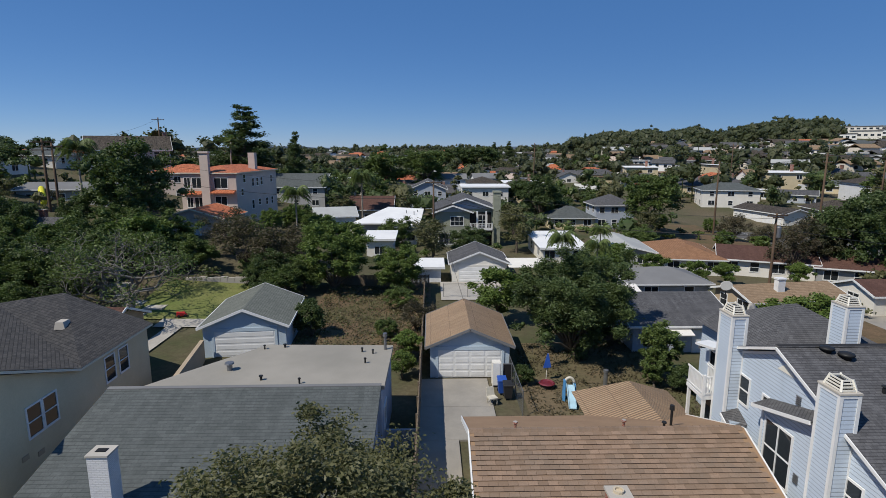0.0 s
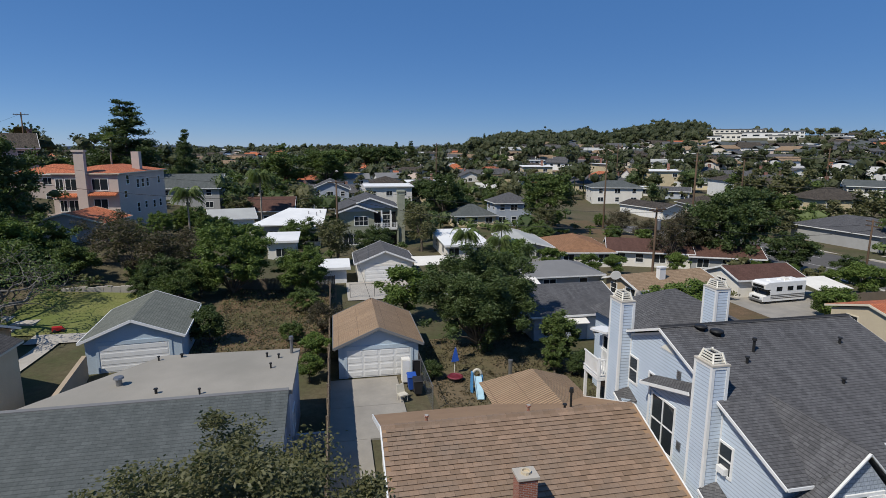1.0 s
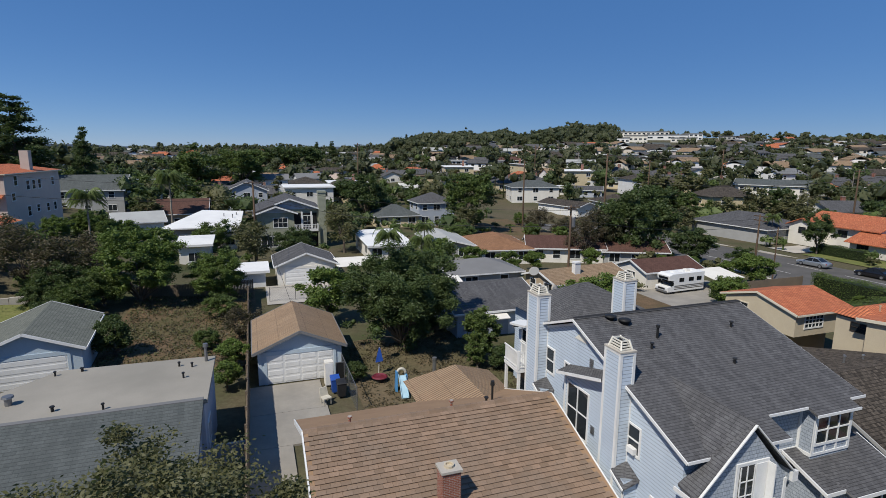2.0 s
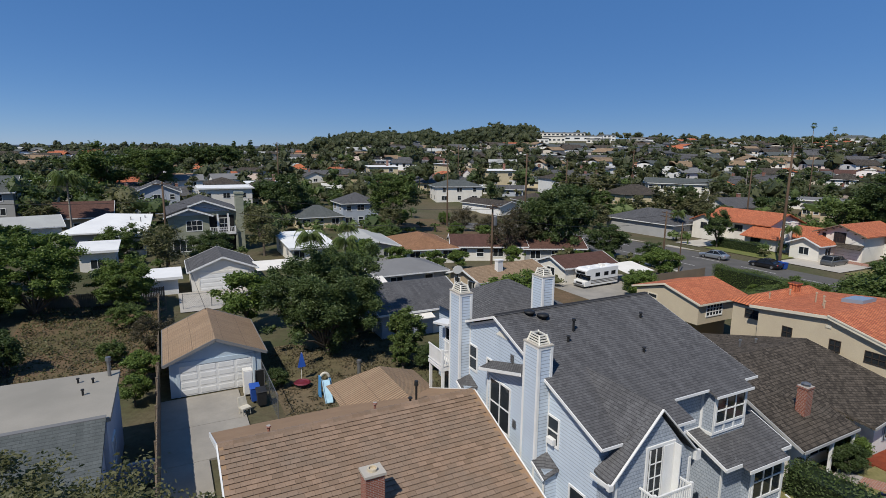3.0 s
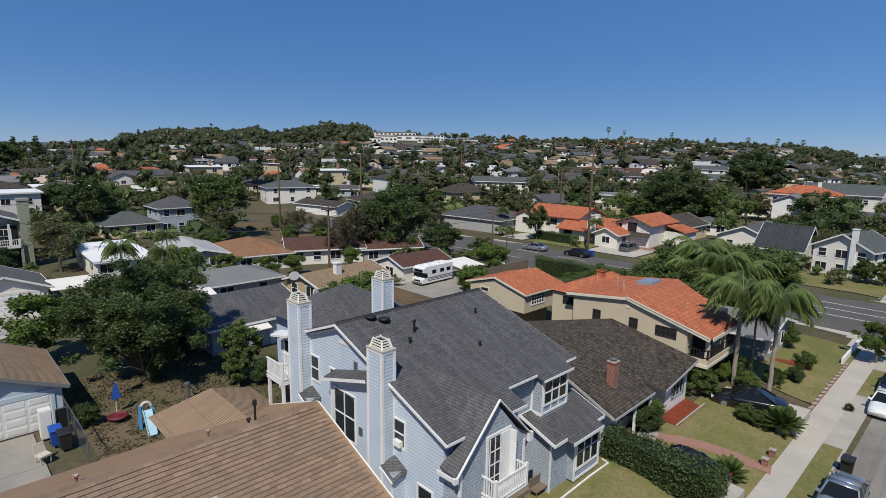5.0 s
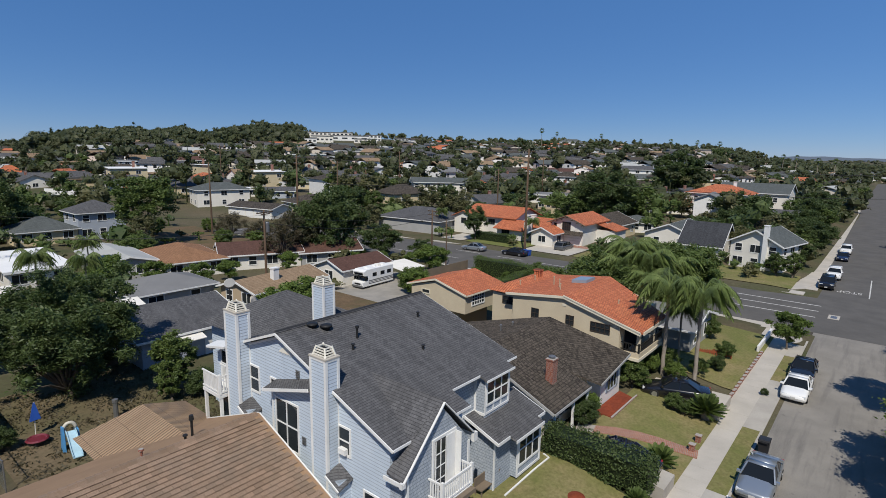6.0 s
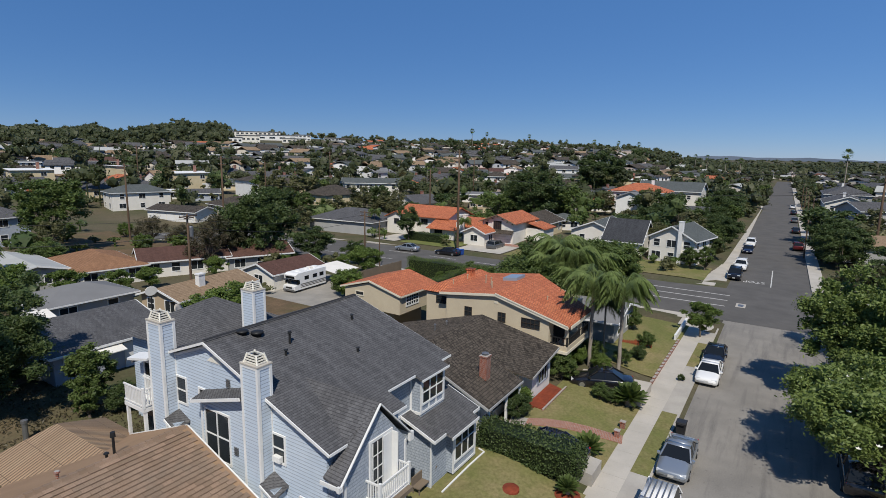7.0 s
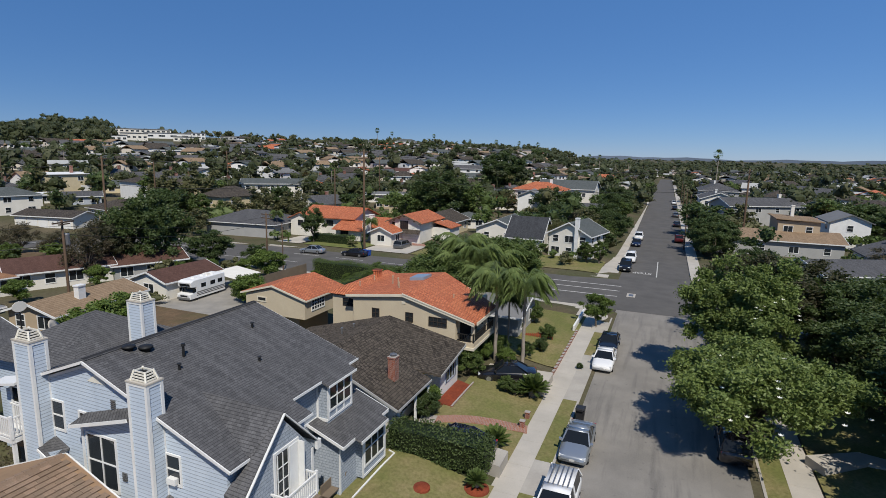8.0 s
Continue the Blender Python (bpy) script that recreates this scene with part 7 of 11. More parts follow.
set_house("two-storey grey-blue house with a dark hipped roof", 38.8, 118.0, 8.0, 7.6, 5.2, roof="hip", rise=1.8, wall=GREY_BLUE, cover=DARK_SHINGLE, storeys=2)
set_house("small grey bungalow with a hipped roof", 30.0, 118.0, 9.2, 8.0, 2.6, roof="hip", rise=1.9, wall=CREAM, cover=GREY_SHINGLE)
set_house("small annexe with a white flat roof", -7.6, 85.8, 4.0, 5.6, 3.2, roof="flat", rise=2, wall=OFF_WHITE, cover=WHITE_ROOF, front=1)
set_house("low shed with a white flat roof", -0.6, 70.6, 4.2, 4.0, 2.0, roof="flat", rise=1, wall=WHITE, cover=WHITE_ROOF, front=0, left=0, right=0, name="shed")
set_house("bungalow with a terracotta-brown roof", -33.0, 47.5, 12.0, 7.0, 2.6, rise=1.4, wall=TAN_WALL, cover=RED_SHINGLE, z=-0.2)


def craft_house():
    """Two-storey boarded house: two overlapping front gables, a balcony and a porch with painted shade, a boarded
    chimney.
    """
    TAKEN.append((6, 100, 9))
    B = 0.7
    ho = thing("house", 6.0, 100.0, B, 0, "two-storey sage-green boarded house with dark gables and a balcony", "house", "houses beyond the back yards")
    ring = [(1.3, B), (11.0, B), (11.0, 7.35), (6.3, 9.0), (1.3, 7.25)]
    part("wall", Geo().hull([(x, 95.0, z) for x, z in ring], [(x, 106.0, z) for x, z in ring]), SAGE, ho, local=False)
    part("gable_face", Geo().hull([(2.2, 94.93, 7.35), (10.6, 94.93, 7.35), (6.3, 94.93, 8.85)], [(2.2, 94.99, 7.35), (10.6, 94.99, 7.35), (6.3, 94.99, 8.85)]), GREY_BLUE, ho, "blue-grey shingled gable", local=False)
    r = Geo().slab([(0.6, 94.2, 7.15), (6.3, 94.2, 9.25), (6.3, 106.6, 9.25), (0.6, 106.6, 7.15)][::-1], 0.16)
    r.slab([(6.3, 94.2, 9.25), (11.7, 94.2, 7.3), (11.7, 106.6, 7.3), (6.3, 106.6, 9.25)][::-1], 0.16)
    part("roof", r, DARK_SHINGLE, ho, local=False)
    each("bargeboard", Geo().beam((3.9, 94.16, 8.28), (6.3, 94.16, 9.15), 0.06, 0.24).beam((6.3, 94.16, 9.15), (11.7, 94.16, 7.2), 0.06, 0.24), WHITE, ho, local=False)
    ring = [(1.0, B), (6.9, B), (6.9, 6.95), (4.0, 7.9), (1.0, 6.9)]
    part("front_wing", Geo().hull([(x, 93.9, z) for x, z in ring], [(x, 94.98, z) for x, z in ring]), SAGE, ho, local=False)
    part("wing_gable", Geo().hull([(1.7, 93.83, 6.95), (6.4, 93.83, 6.95), (4.0, 93.83, 7.75)], [(1.7, 93.89, 6.95), (6.4, 93.89, 6.95), (4.0, 93.89, 7.75)]), GREY_BLUE, ho, "blue-grey shingled gable", local=False)
    part("wing_roof", Geo().slab([(0.4, 93.2, 6.8), (4.0, 93.2, 8.1), (4.0, 99.0, 8.1), (0.4, 99.0, 6.8)][::-1], 0.15).slab([(4.0, 93.2, 8.1), (7.5, 93.2, 6.9), (7.5, 97.0, 6.9), (4.0, 99.0, 8.1)][::-1], 0.15), DARK_SHINGLE, ho, local=False)
    each("bargeboard", Geo().beam((0.4, 93.16, 6.7), (4.0, 93.16, 8.0), 0.06, 0.24).beam((4.0, 93.16, 8.0), (7.5, 93.16, 6.8), 0.06, 0.24), WHITE, ho, local=False)
    # no real recesses: flat dark plates on the wall stand for their shade
    part("balcony_recess", Geo().box(6.95, 94.9, 4.0, 10.7, 94.985, 6.7), SHADE_BLACK, ho, "dark plate painting the shade behind the balcony", local=False)
    part("porch_recess", Geo().box(6.95, 94.9, B, 11.0, 94.985, 3.3), SHADE_BLACK, ho, "dark plate painting the shade under the porch", local=False)
    part("balcony", Geo().box(6.95, 93.5, 3.75, 10.8, 94.89, 3.98), WHITE, ho, local=False)
    each("baluster", rails(6.95, 10.8, 93.5, 94.88, 3.98, 4.9, 0.24, 0.06), WHITE, ho, local=False)
    for x in (8.05, 9.6):
        part("column", Geo().box(x, 93.9, 4.0, x + 0.25, 94.2, 7.0), WHITE, ho, local=False)
    for x in (6.95, 10.75):
        part("porch_post", Geo().box(x, 93.6, B, x + 0.3, 93.9, 3.75), SAGE, ho, local=False)
    window(ho, 4.7 - 6.0, 93.9 - 100.0, 5.3 - B, 2.2, 1.5, 0, 3, 2)
    window(ho, 2.9 - 6.0, 93.9 - 100.0, 2.2 - B, 2.6, 1.7, 0, 3, 1)
    window(ho, 9.2 - 6.0, 94.9 - 100.0, 5.3 - B, 1.5, 1.8, 0, 2, 2)
    part("chimney", Geo().box(11.0, 94.0, B, 12.2, 95.6, 10.1).box(10.9, 93.9, 10.1, 12.3, 95.7, 10.4), SAGE, ho, "tall boarded chimney with a pale cap", local=False)


def white_roof_house():
    """Low house under one broad gently sloping white roof, a small white porch roof before it."""
    TAKEN.append((-7, 103, 8))
    B = 0.6
    ho = thing("house", -7.0, 103.0, B, 0, "low grey house under a broad sloping white roof", "house", "houses beyond the back yards")
    part("wall", Geo().hull([(-12.6, 98.8, B), (-2.3, 98.8, B), (-1.9, 109.4, B), (-8.2, 109.4, B)], [(-12.6, 98.8, 4.25), (-2.3, 98.8, 4.25), (-1.9, 109.4, 5.5), (-8.2, 109.4, 5.75)]), GREY_WALL, ho, local=False)
    part("roof", Geo().slab([(-14.2, 98.0, 4.4), (-1.7, 98.0, 4.4), (-1.2, 110.0, 5.7), (-8.3, 110.0, 6.1)], 0.2), WHITE_ROOF, ho, "broad white coated roof", local=False)
    part("porch_roof", Geo().slab([(-8.3, 95.4, 4.0), (-2.0, 95.4, 4.0), (-2.1, 97.95, 4.5), (-5.0, 97.95, 4.9)], 0.14), WHITE_ROOF, ho, "white porch roof", local=False)
    part("porch_wall", Geo().box(-4.4, 95.9, B, -2.3, 98.7, 3.9), OFF_WHITE, ho, local=False)
    # the wall is closed here; a dark plate stands for indoor shade
    part("doorway", Geo().box(-7.6, 98.72, B, -6.5, 98.79, 3.0), SHADE_BLACK, ho, "dark plate painting the shade inside a doorway", local=False)
    window(ho, -3.3 + 7.0, 95.9 - 103.0, 2.4 - B, 1.3, 1.3, 0, 2, 1, GREY_WALL)
    window(ho, -10.3 + 7.0, 98.8 - 103.0, 2.6 - B, 1.6, 1.2, 0, 2, 1)
    for x in (-8.1, -5.8):
        part("post", Geo().box(x, 95.5, B, x + 0.14, 95.64, 3.9), WHITE, ho, local=False)
    for x, y in ((-3.0, 104.5), (-2.4, 107.0), (-4.5, 106.0)):
        part("vent_pipe", Geo().lathe(x, y, [(0.08, 4.6), (0.08, 5.75), (0.13, 5.8)], 7), GREY_METAL, ho, local=False)


white_roof_house()
craft_house()


def tall_pink_house():
    TAKEN.append((-35, 99, 11))
    z = terrain(-31, 92) - 0.4
    ho = thing("house", -35.2, 99.6, z, -5.8, "tall pinkish stucco house with clay tile roofs and a broad chimney", "house", "hillside houses")
    w, d, h = 9.4, 17.0, 9.0
    part("wall", Geo().box(-w / 2, -d / 2, -1.5, w / 2, d / 2, h), PINKISH, ho)
    cov, fas = hip_roof(d, w, h, 1.0, 0.35)
    part("roof", cov.moved(pose(0, 0, 0, 0, 0, 90)), CLAY, ho)
    each("fascia", fas.moved(pose(0, 0, 0, 0, 0, 90)), CREAM_TRIM, ho)
    f = -d / 2
    part("chimney", Geo().box(-0.9, f - 0.7, -1, 0.5, f, 12.2).box(-1.05, f - 0.85, 12.2, 0.65, f + 0.1, 12.5), PINKISH, ho, "broad stucco chimney rising up the front")
    part("chimney", Geo().box(2.9, 0.5, h + 0.2, 4.1, 1.5, h + 3.2), PINKISH, ho)
    for x, w_, zz in ((-3.6, 1.0, 7.4), (-2.0, 1.5, 7.4), (2.1, 2.2, 7.4), (-3.3, 0.9, 4.2), (-1.8, 1.4, 4.2), (2.0, 1.9, 4.4)):
        window(ho, x, f, zz, w_, 1.6, 0, 2, 1)
    for y, zz, hh in ((f + 3.0, 8.0, 1.3), (f + 6.4, 7.2, 1.3), (f + 8.2, 7.2, 1.3), (f + 10.0, 7.2, 1.3), (f + 14.5, 7.4, 1.2), (f + 6.0, 3.4, 1.4), (f + 8.8, 3.6, 1.0), (f + 12.0, 3.4, 1.2), (f + 14.5, 3.4, 1.2), (f + 2.0, 5.8, 1.0)):
        window(ho, w / 2, y, zz, 0.9, hh, 90, 1, 2)
    part("pent_roof", Geo().slab([(-4.4, f - 0.8, 5.7), (-0.95, f - 0.8, 5.7), (-0.95, f, 6.1), (-4.4, f, 6.1)], 0.15), CLAY, ho)
    part("pent_roof", Geo().slab([(0.6, f - 0.9, 5.9), (4.6, f - 0.9, 5.9), (4.6, f, 6.3), (0.6, f, 6.3)], 0.15), CLAY, ho)
    part("balcony", Geo().box(-4.6, f - 2.2, 2.2, 4.6, f, 2.5).box(-4.6, f - 2.2, 2.5, 4.6, f - 2.0, 3.3), PINKISH, ho, "stucco balcony with a solid parapet")
    garage("low stucco garage with a clay tile roof", -34.0, 83.6, terrain(-32, 80) - 0.3, -3, 9.0, 8.0, 2.9, 1.3, 0.4, PINKISH, CLAY, 2.6, CREAM_TRIM, 1)
    TAKEN.append((-34, 84, 7))


tall_pink_house()
set_house("grey bungalow on the hillside with a pale roof", -58.0, 92.0, 13.0, 9.0, 2.8, rise=0.8, wall=GREY_WALL, cover=GREY_ROOF, rz=6)
set_house("white hillside house with a balcony", -84.8, 123.8, 12.0, 10.0, 5.6, z=10.6, roof="hip", rise=1.4, wall=OFF_WHITE, cover=GREY_SHINGLE, storeys=2)
set_house("large gabled hillside house with a brown roof", -63.8, 120.0, 15.0, 9.0, 5.4, z=12.0, rz=28, rise=2.6, wall=GREY_WALL, cover=BROWN_SHAKE, storeys=2, chimney=(7, 1, RED_BRICK))
set_house("pinkish hillside house with a clay tile roof", -49.8, 115.6, 12.0, 10.0, 5.6, roof="hip", rise=1.5, wall=PINKISH, cover=CLAY, storeys=2)
set_house("grey two-storey house with slate roof", -30.6, 131.5, 13.0, 10.0, 5.2, rise=2.6, wall=GREY_WALL, cover=GREY_SHINGLE, storeys=2)
set_house("blue-grey two-storey house with dark gables", -0.7, 157.0, 12.0, 10.0, 5.4, rz=90, rise=2.2, wall=GREY_BLUE, cover=DARK_SHINGLE, storeys=2, left=3)
set_house("tan house with a red-brown gable roof", -14.0, 126.0, 11.0, 10.0, 3.2, rise=2.4, wall=TAN_WALL, cover=RED_SHINGLE)
set_house("modern white house with a flat white roof and roof terrace", 14.5, 148.0, 12.0, 8.0, 6.6, roof="flat", rise=1, wall=OFF_WHITE, cover=WHITE_ROOF, storeys=2)
set_house("small white house with a pale gable roof", -18.0, 104.0, 7.0, 8.0, 3.2, roof="gable", rise=1.2, rz=14, wall=OFF_WHITE, cover=PALE_ROOF)
set_house("grey-roofed corner bungalow behind the palms", 54.0, 15.4, 5.4, 7.0, 2.4, rz=90, rise=1.0, wall=GREY_WALL, cover=GREY_ROOF, front=2, left=2)
# across the cross street
set_house("white two-storey corner house with a grey gable roof and broad chimney", 102.5, 15.4, 8.6, 7.6, 4.3, rz=-12, rise=2.0, wall=OFF_WHITE, cover=GREY_SHINGLE, storeys=2, front=3, left=3, chimney=(-4.5, -1.5, WHITE))
set_house("house with a steep charcoal roof", 104.0, 24.8, 6.4, 9.0, 2.8, rise=3.3, rz=90, wall=OFF_WHITE, cover=SLATE, left=2, front=2)
def tiled_front_house():
    """White stucco house: a front gable over a garage, a balcony with doors, a low tiled entrance wing."""
    TAKEN.append((102, 50, 9))
    B = 0.35
    ho = thing("house", 103.0, 49.0, B, 0, "white stucco house with clay tile roofs and a balcony", "house", "houses of the cross street")
    ring = [(45.6, B), (52.4, B), (52.4, 4.75), (49.0, 6.05), (45.6, 4.75)]
    part("wall", Geo().hull([(98.2, y, z) for y, z in ring][::-1], [(109.0, y, z) for y, z in ring][::-1]), OFF_WHITE, ho, local=False)
    r = Geo().slab([(97.5, 44.9, 4.7), (109.6, 44.9, 4.7), (109.6, 49.0, 6.3), (97.5, 49.0, 6.3)], 0.16)
    r.slab([(97.5, 49.0, 6.3), (109.6, 49.0, 6.3), (109.6, 53.1, 4.7), (97.5, 53.1, 4.7)], 0.16)
    part("roof", r, CLAY, ho, "orange clay tile roof", local=False)
    each("bargeboard", Geo().beam((97.46, 44.9, 4.6), (97.46, 49.0, 6.2), 0.07, 0.16).beam((97.46, 49.0, 6.2), (97.46, 53.1, 4.6), 0.07, 0.16), FENCE_WOOD, ho, local=False)
    for k in range(7):
        y = 45.7 + k * 1.1
        part("rafter_tail", Geo().box(97.55, y - 0.07, 4.72 + (3.3 - abs(y - 49.0)) * 0.39 - 0.28, 98.2, y + 0.07, 4.72 + (3.3 - abs(y - 49.0)) * 0.39 - 0.12), FENCE_WOOD, ho, local=False)
    part("pent_roof", Geo().slab([(96.9, 45.4, 2.75), (98.2, 45.4, 3.25), (98.2, 52.6, 3.25), (96.9, 52.6, 2.75)][::-1], 0.14), BROWN_SHAKE, ho, "dark tiled pent roof over the garage", local=False)
    part("garage_door", Geo().box(98.12, 45.95, B, 98.197, 50.4, 2.45), WHITE, ho, "white panelled garage door", local=False)
    for z in (0.9, 1.42, 1.94):
        part("door_groove", Geo().box(98.11, 45.95, z, 98.119, 50.4, z + 0.03), GREY_WALL, ho, local=False)
    window(ho, 98.2 - 103, 0.1, 4.1 - B, 1.7, 1.6, -90, 4, 2, DARK_TRIM)
    window(ho, 98.2 - 103, 2.5, 4.1 - B, 0.5, 0.9, -90, 1, 1, DARK_TRIM)
    # entrance wing
    part("entrance_wall", Geo().box(99.2, 52.4, B, 107.0, 58.2, 3.2), OFF_WHITE, ho, local=False)
    part("entrance_roof", Geo().slab([(98.4, 52.45, 3.15), (103.2, 52.45, 4.7), (103.2, 58.7, 4.7), (98.4, 58.7, 3.15)][::-1], 0.15).slab([(103.2, 52.45, 4.7), (107.6, 52.45, 3.2), (107.6, 58.7, 3.2), (103.2, 58.7, 4.7)][::-1], 0.15), CLAY, ho, "orange clay tile roof", local=False)
    # entrance shade painted as a flat dark plate on the wall
    part("porch_opening", Geo().box(99.15, 53.2, B, 99.197, 55.0, 2.6), SHADE_BLACK, ho, "dark plate painting the shade of the entrance", local=False)
    for y in (52.9, 55.25):
        part("porch_pier", Geo().box(98.5, y - 0.25, B, 99.15, y + 0.25, 2.9), OFF_WHITE, ho, local=False)
    window(ho, 99.2 - 103, 7.7, 1.9 - B, 1.4, 1.1, -90, 2, 1, DARK_TRIM)
    part("chimney", chimney_geo(100.0, 57.6, 3.0, 5.4, 0.9, 0.9), OFF_WHITE, ho, "white stucco chimney", local=False)
    rear = Geo().slab([(104.0, 41.2, 3.3), (110.0, 41.2, 3.3), (110.0, 45.55, 4.5), (104.0, 45.55, 4.5)], 0.15)
    part("side_wall", Geo().box(104.3, 41.6, B, 109.6, 45.58, 3.2), OFF_WHITE, ho, local=False)
    part("side_roof", rear, CLAY, ho, "orange clay tile roof", local=False)


def tiled_wide_house():
    """White stucco house: a long tiled main roof, a front gable, a low wing with a chimney."""
    TAKEN.append((102, 67, 10))
    B = 0.45
    ho = thing("house", 103.0, 67.0, B, 0, "white stucco house with broad clay tile roofs", "house", "houses of the cross street")
    ring = [(99.2, B), (108.8, B), (108.8, 4.5), (104.0, 6.2), (99.2, 4.5)]
    part("wall", Geo().hull([(x, 61.5, z) for x, z in ring], [(x, 74.5, z) for x, z in ring]), OFF_WHITE, ho, local=False)
    r = Geo().slab([(98.4, 60.8, 4.4), (104.0, 60.8, 6.4), (104.0, 75.2, 6.4), (98.4, 75.2, 4.4)][::-1], 0.16)
    r.slab([(104.0, 60.8, 6.4), (109.6, 60.8, 4.4), (109.6, 75.2, 4.4), (104.0, 75.2, 6.4)][::-1], 0.16)
    part("roof", r, CLAY, ho, "orange clay tile roof", local=False)
    ring = [(70.4, B), (75.6, B), (75.6, 4.2), (73.0, 5.3), (70.4, 4.2)]
    part("gable_wing", Geo().hull([(96.4, y, z) for y, z in ring][::-1], [(101.5, y, z) for y, z in ring][::-1]), OFF_WHITE, ho, local=False)
    part("gable_roof", Geo().slab([(95.9, 69.9, 4.15), (102.0, 69.9, 4.15), (102.0, 73.0, 5.5), (95.9, 73.0, 5.5)], 0.14).slab([(95.9, 73.0, 5.5), (102.0, 73.0, 5.5), (102.0, 76.1, 4.15), (95.9, 76.1, 4.15)], 0.14), CLAY, ho, "orange clay tile roof", local=False)
    window(ho, 96.4 - 103, 6.0, 3.2 - B, 1.3, 1.1, -90, 2, 2, DARK_TRIM)
    window(ho, 99.2 - 103, 0.5, 3.2 - B, 1.6, 1.1, -90, 3, 1, DARK_TRIM)
    part("low_wing", Geo().box(95.6, 57.6, B, 101.8, 63.6, 2.7), OFF_WHITE, ho, local=False)
    part("low_roof", Geo().slab([(94.9, 57.0, 2.65), (99.0, 57.0, 4.2), (99.0, 64.2, 4.2), (94.9, 64.2, 2.65)][::-1], 0.15).slab([(99.0, 57.0, 4.2), (102.4, 57.0, 3.0), (102.4, 64.2, 3.0), (99.0, 64.2, 4.2)][::-1], 0.15), CLAY, ho, "orange clay tile roof", local=False)
    window(ho, 95.6 - 103, -5.5, 1.8 - B, 1.8, 1.1, -90, 3, 1, DARK_TRIM)
    part("chimney", Geo().box(96.2, 56.2, B, 97.4, 57.55, 4.2).box(96.4, 56.5, 4.2, 97.2, 57.3, 5.6).box(96.3, 56.4, 5.6, 97.3, 57.4, 5.75), OFF_WHITE, ho, "white stucco chimney with sloped shoulders", local=False)


tiled_front_house()
tiled_wide_house()
set_house("low house with a wide dark hipped roof", 96.0, 84.5, 17.0, 12.0, 2.9, roof="hip", rise=2.1, wall=GREY_WALL, cover=DARK_SHINGLE, rz=95, front=5)
set_house("row of white garages under a long brown roof", 79.0, 125.5, 15.0, 7.0, 2.5, rise=1.0, wall=OFF_WHITE, cover=BROWN_SHAKE, rz=-78.5, front=0, left=0, right=0, back=0, name="garage_row")
set_house("white two-storey house with a small roof tower", 80.5, 148.0, 14.0, 9.0, 4.8, roof="hip", rise=1.6, wall=OFF_WHITE, cover=GREY_SHINGLE, storeys=2, rz=-14)
set_house("tan bungalow with a brown shake roof", 95.0, 124.0, 14.0, 9.0, 2.8, roof="hip", rise=1.7, wall=TAN_WALL, cover=BROWN_SHAKE, rz=-10)
set_house("grey bungalow beyond the crossing", 112.0, 32.0, 12.0, 9.0, 2.9, rise=1.8, wall=OFF_WHITE, cover=GREY_SHINGLE)
set_house("grey bungalow with a low roof", 114.0, 48.0, 12.0, 9.0, 2.9, rise=1.8, wall=CREAM, cover=BROWN_SHAKE)
set_house("long white two-storey house with solar panels", 140.0, 116.5, 18.0, 9.0, 5.4, rz=-53, rise=1.3, wall=OFF_WHITE, cover=GREY_SHINGLE, storeys=2, front=5)
set_house("low garden wing with a clay tile roof", 96.0, 51.8, 5.0, 4.6, 2.7, rise=1.0, wall=OFF_WHITE, cover=CLAY, front=1, left=1)
# south-east of the crossing
set_house("long low house with a tan flat roof and grey gables", 124.5, -19.0, 21.0, 13.0, 3.0, rz=-90, rise=1.3, wall=GREY_WALL, cover=TAN_SHINGLE, front=4, left=3)
set_house("low grey house with a charcoal roof and pale wall", 93.0, -23.5, 12.0, 9.0, 3.0, rz=-66, rise=1.3, wall=OFF_WHITE, cover=DARK_SHINGLE, left=4)
set_house("dark weathered shake-roofed house", 78.0, -23.5, 10.0, 8.0, 2.7, roof="hip", rise=1.9, wall=GREY_WALL, cover=GREEN_SHINGLE, front=2)
set_house("two-storey grey house with white trim", 176.0, -22.0, 22.0, 10.0, 5.4, rz=-62, rise=1.8, wall=GREY_WALL, cover=DARK_SHINGLE, storeys=2, front=4, left=3, chimney=(8, 2, OFF_WHITE))
set_house("tan flat-roofed upper house", 128.5, -23.0, 10.0, 7.0, 6.2, roof="flat", rise=1.5, wall=TAN_WALL, cover=TAN_SHINGLE, storeys=2, chimney=(3, 0, OFF_WHITE))
set_house("two-storey grey house with white chimneys", 205.0, -14.0, 20.0, 11.0, 5.6, rise=2.0, wall=OFF_WHITE, cover=DARK_SHINGLE, storeys=2, left=3, chimney=(-6, 1, WHITE))
set_house("large two-storey house with a dark roof", 240.0, -16.0, 24.0, 13.0, 6.5, roof="hip", rise=2.4, wall=GREY_WALL, cover=DARK_SHINGLE, storeys=2, left=3, chimney=(2, 1, WHITE))
set_house("white town houses with clay and slate roofs", 173.0, 38.5, 16.0, 12.0, 6.0, rz=-90, roof="hip", rise=2.2, wall=OFF_WHITE, cover=CLAY, storeys=2, left=3, chimney=(3, 1, WHITE))
set_house("white town houses with slate roofs", 186.0, 32.0, 18.0, 14.0, 6.6, rz=-90, rise=2.4, wall=OFF_WHITE, cover=GREY_SHINGLE, storeys=2, left=3, chimney=(-4, 1, WHITE))

# single houses up the slopes
set_house("two-storey pale yellow house with a grey gable roof", 122.7, 161.2, 10.0, 7.9, 2.4, rz=-37, roof="gable", rise=1.4, wall=CREAM, cover=GREY_SHINGLE, storeys=1, left=1, right=1)
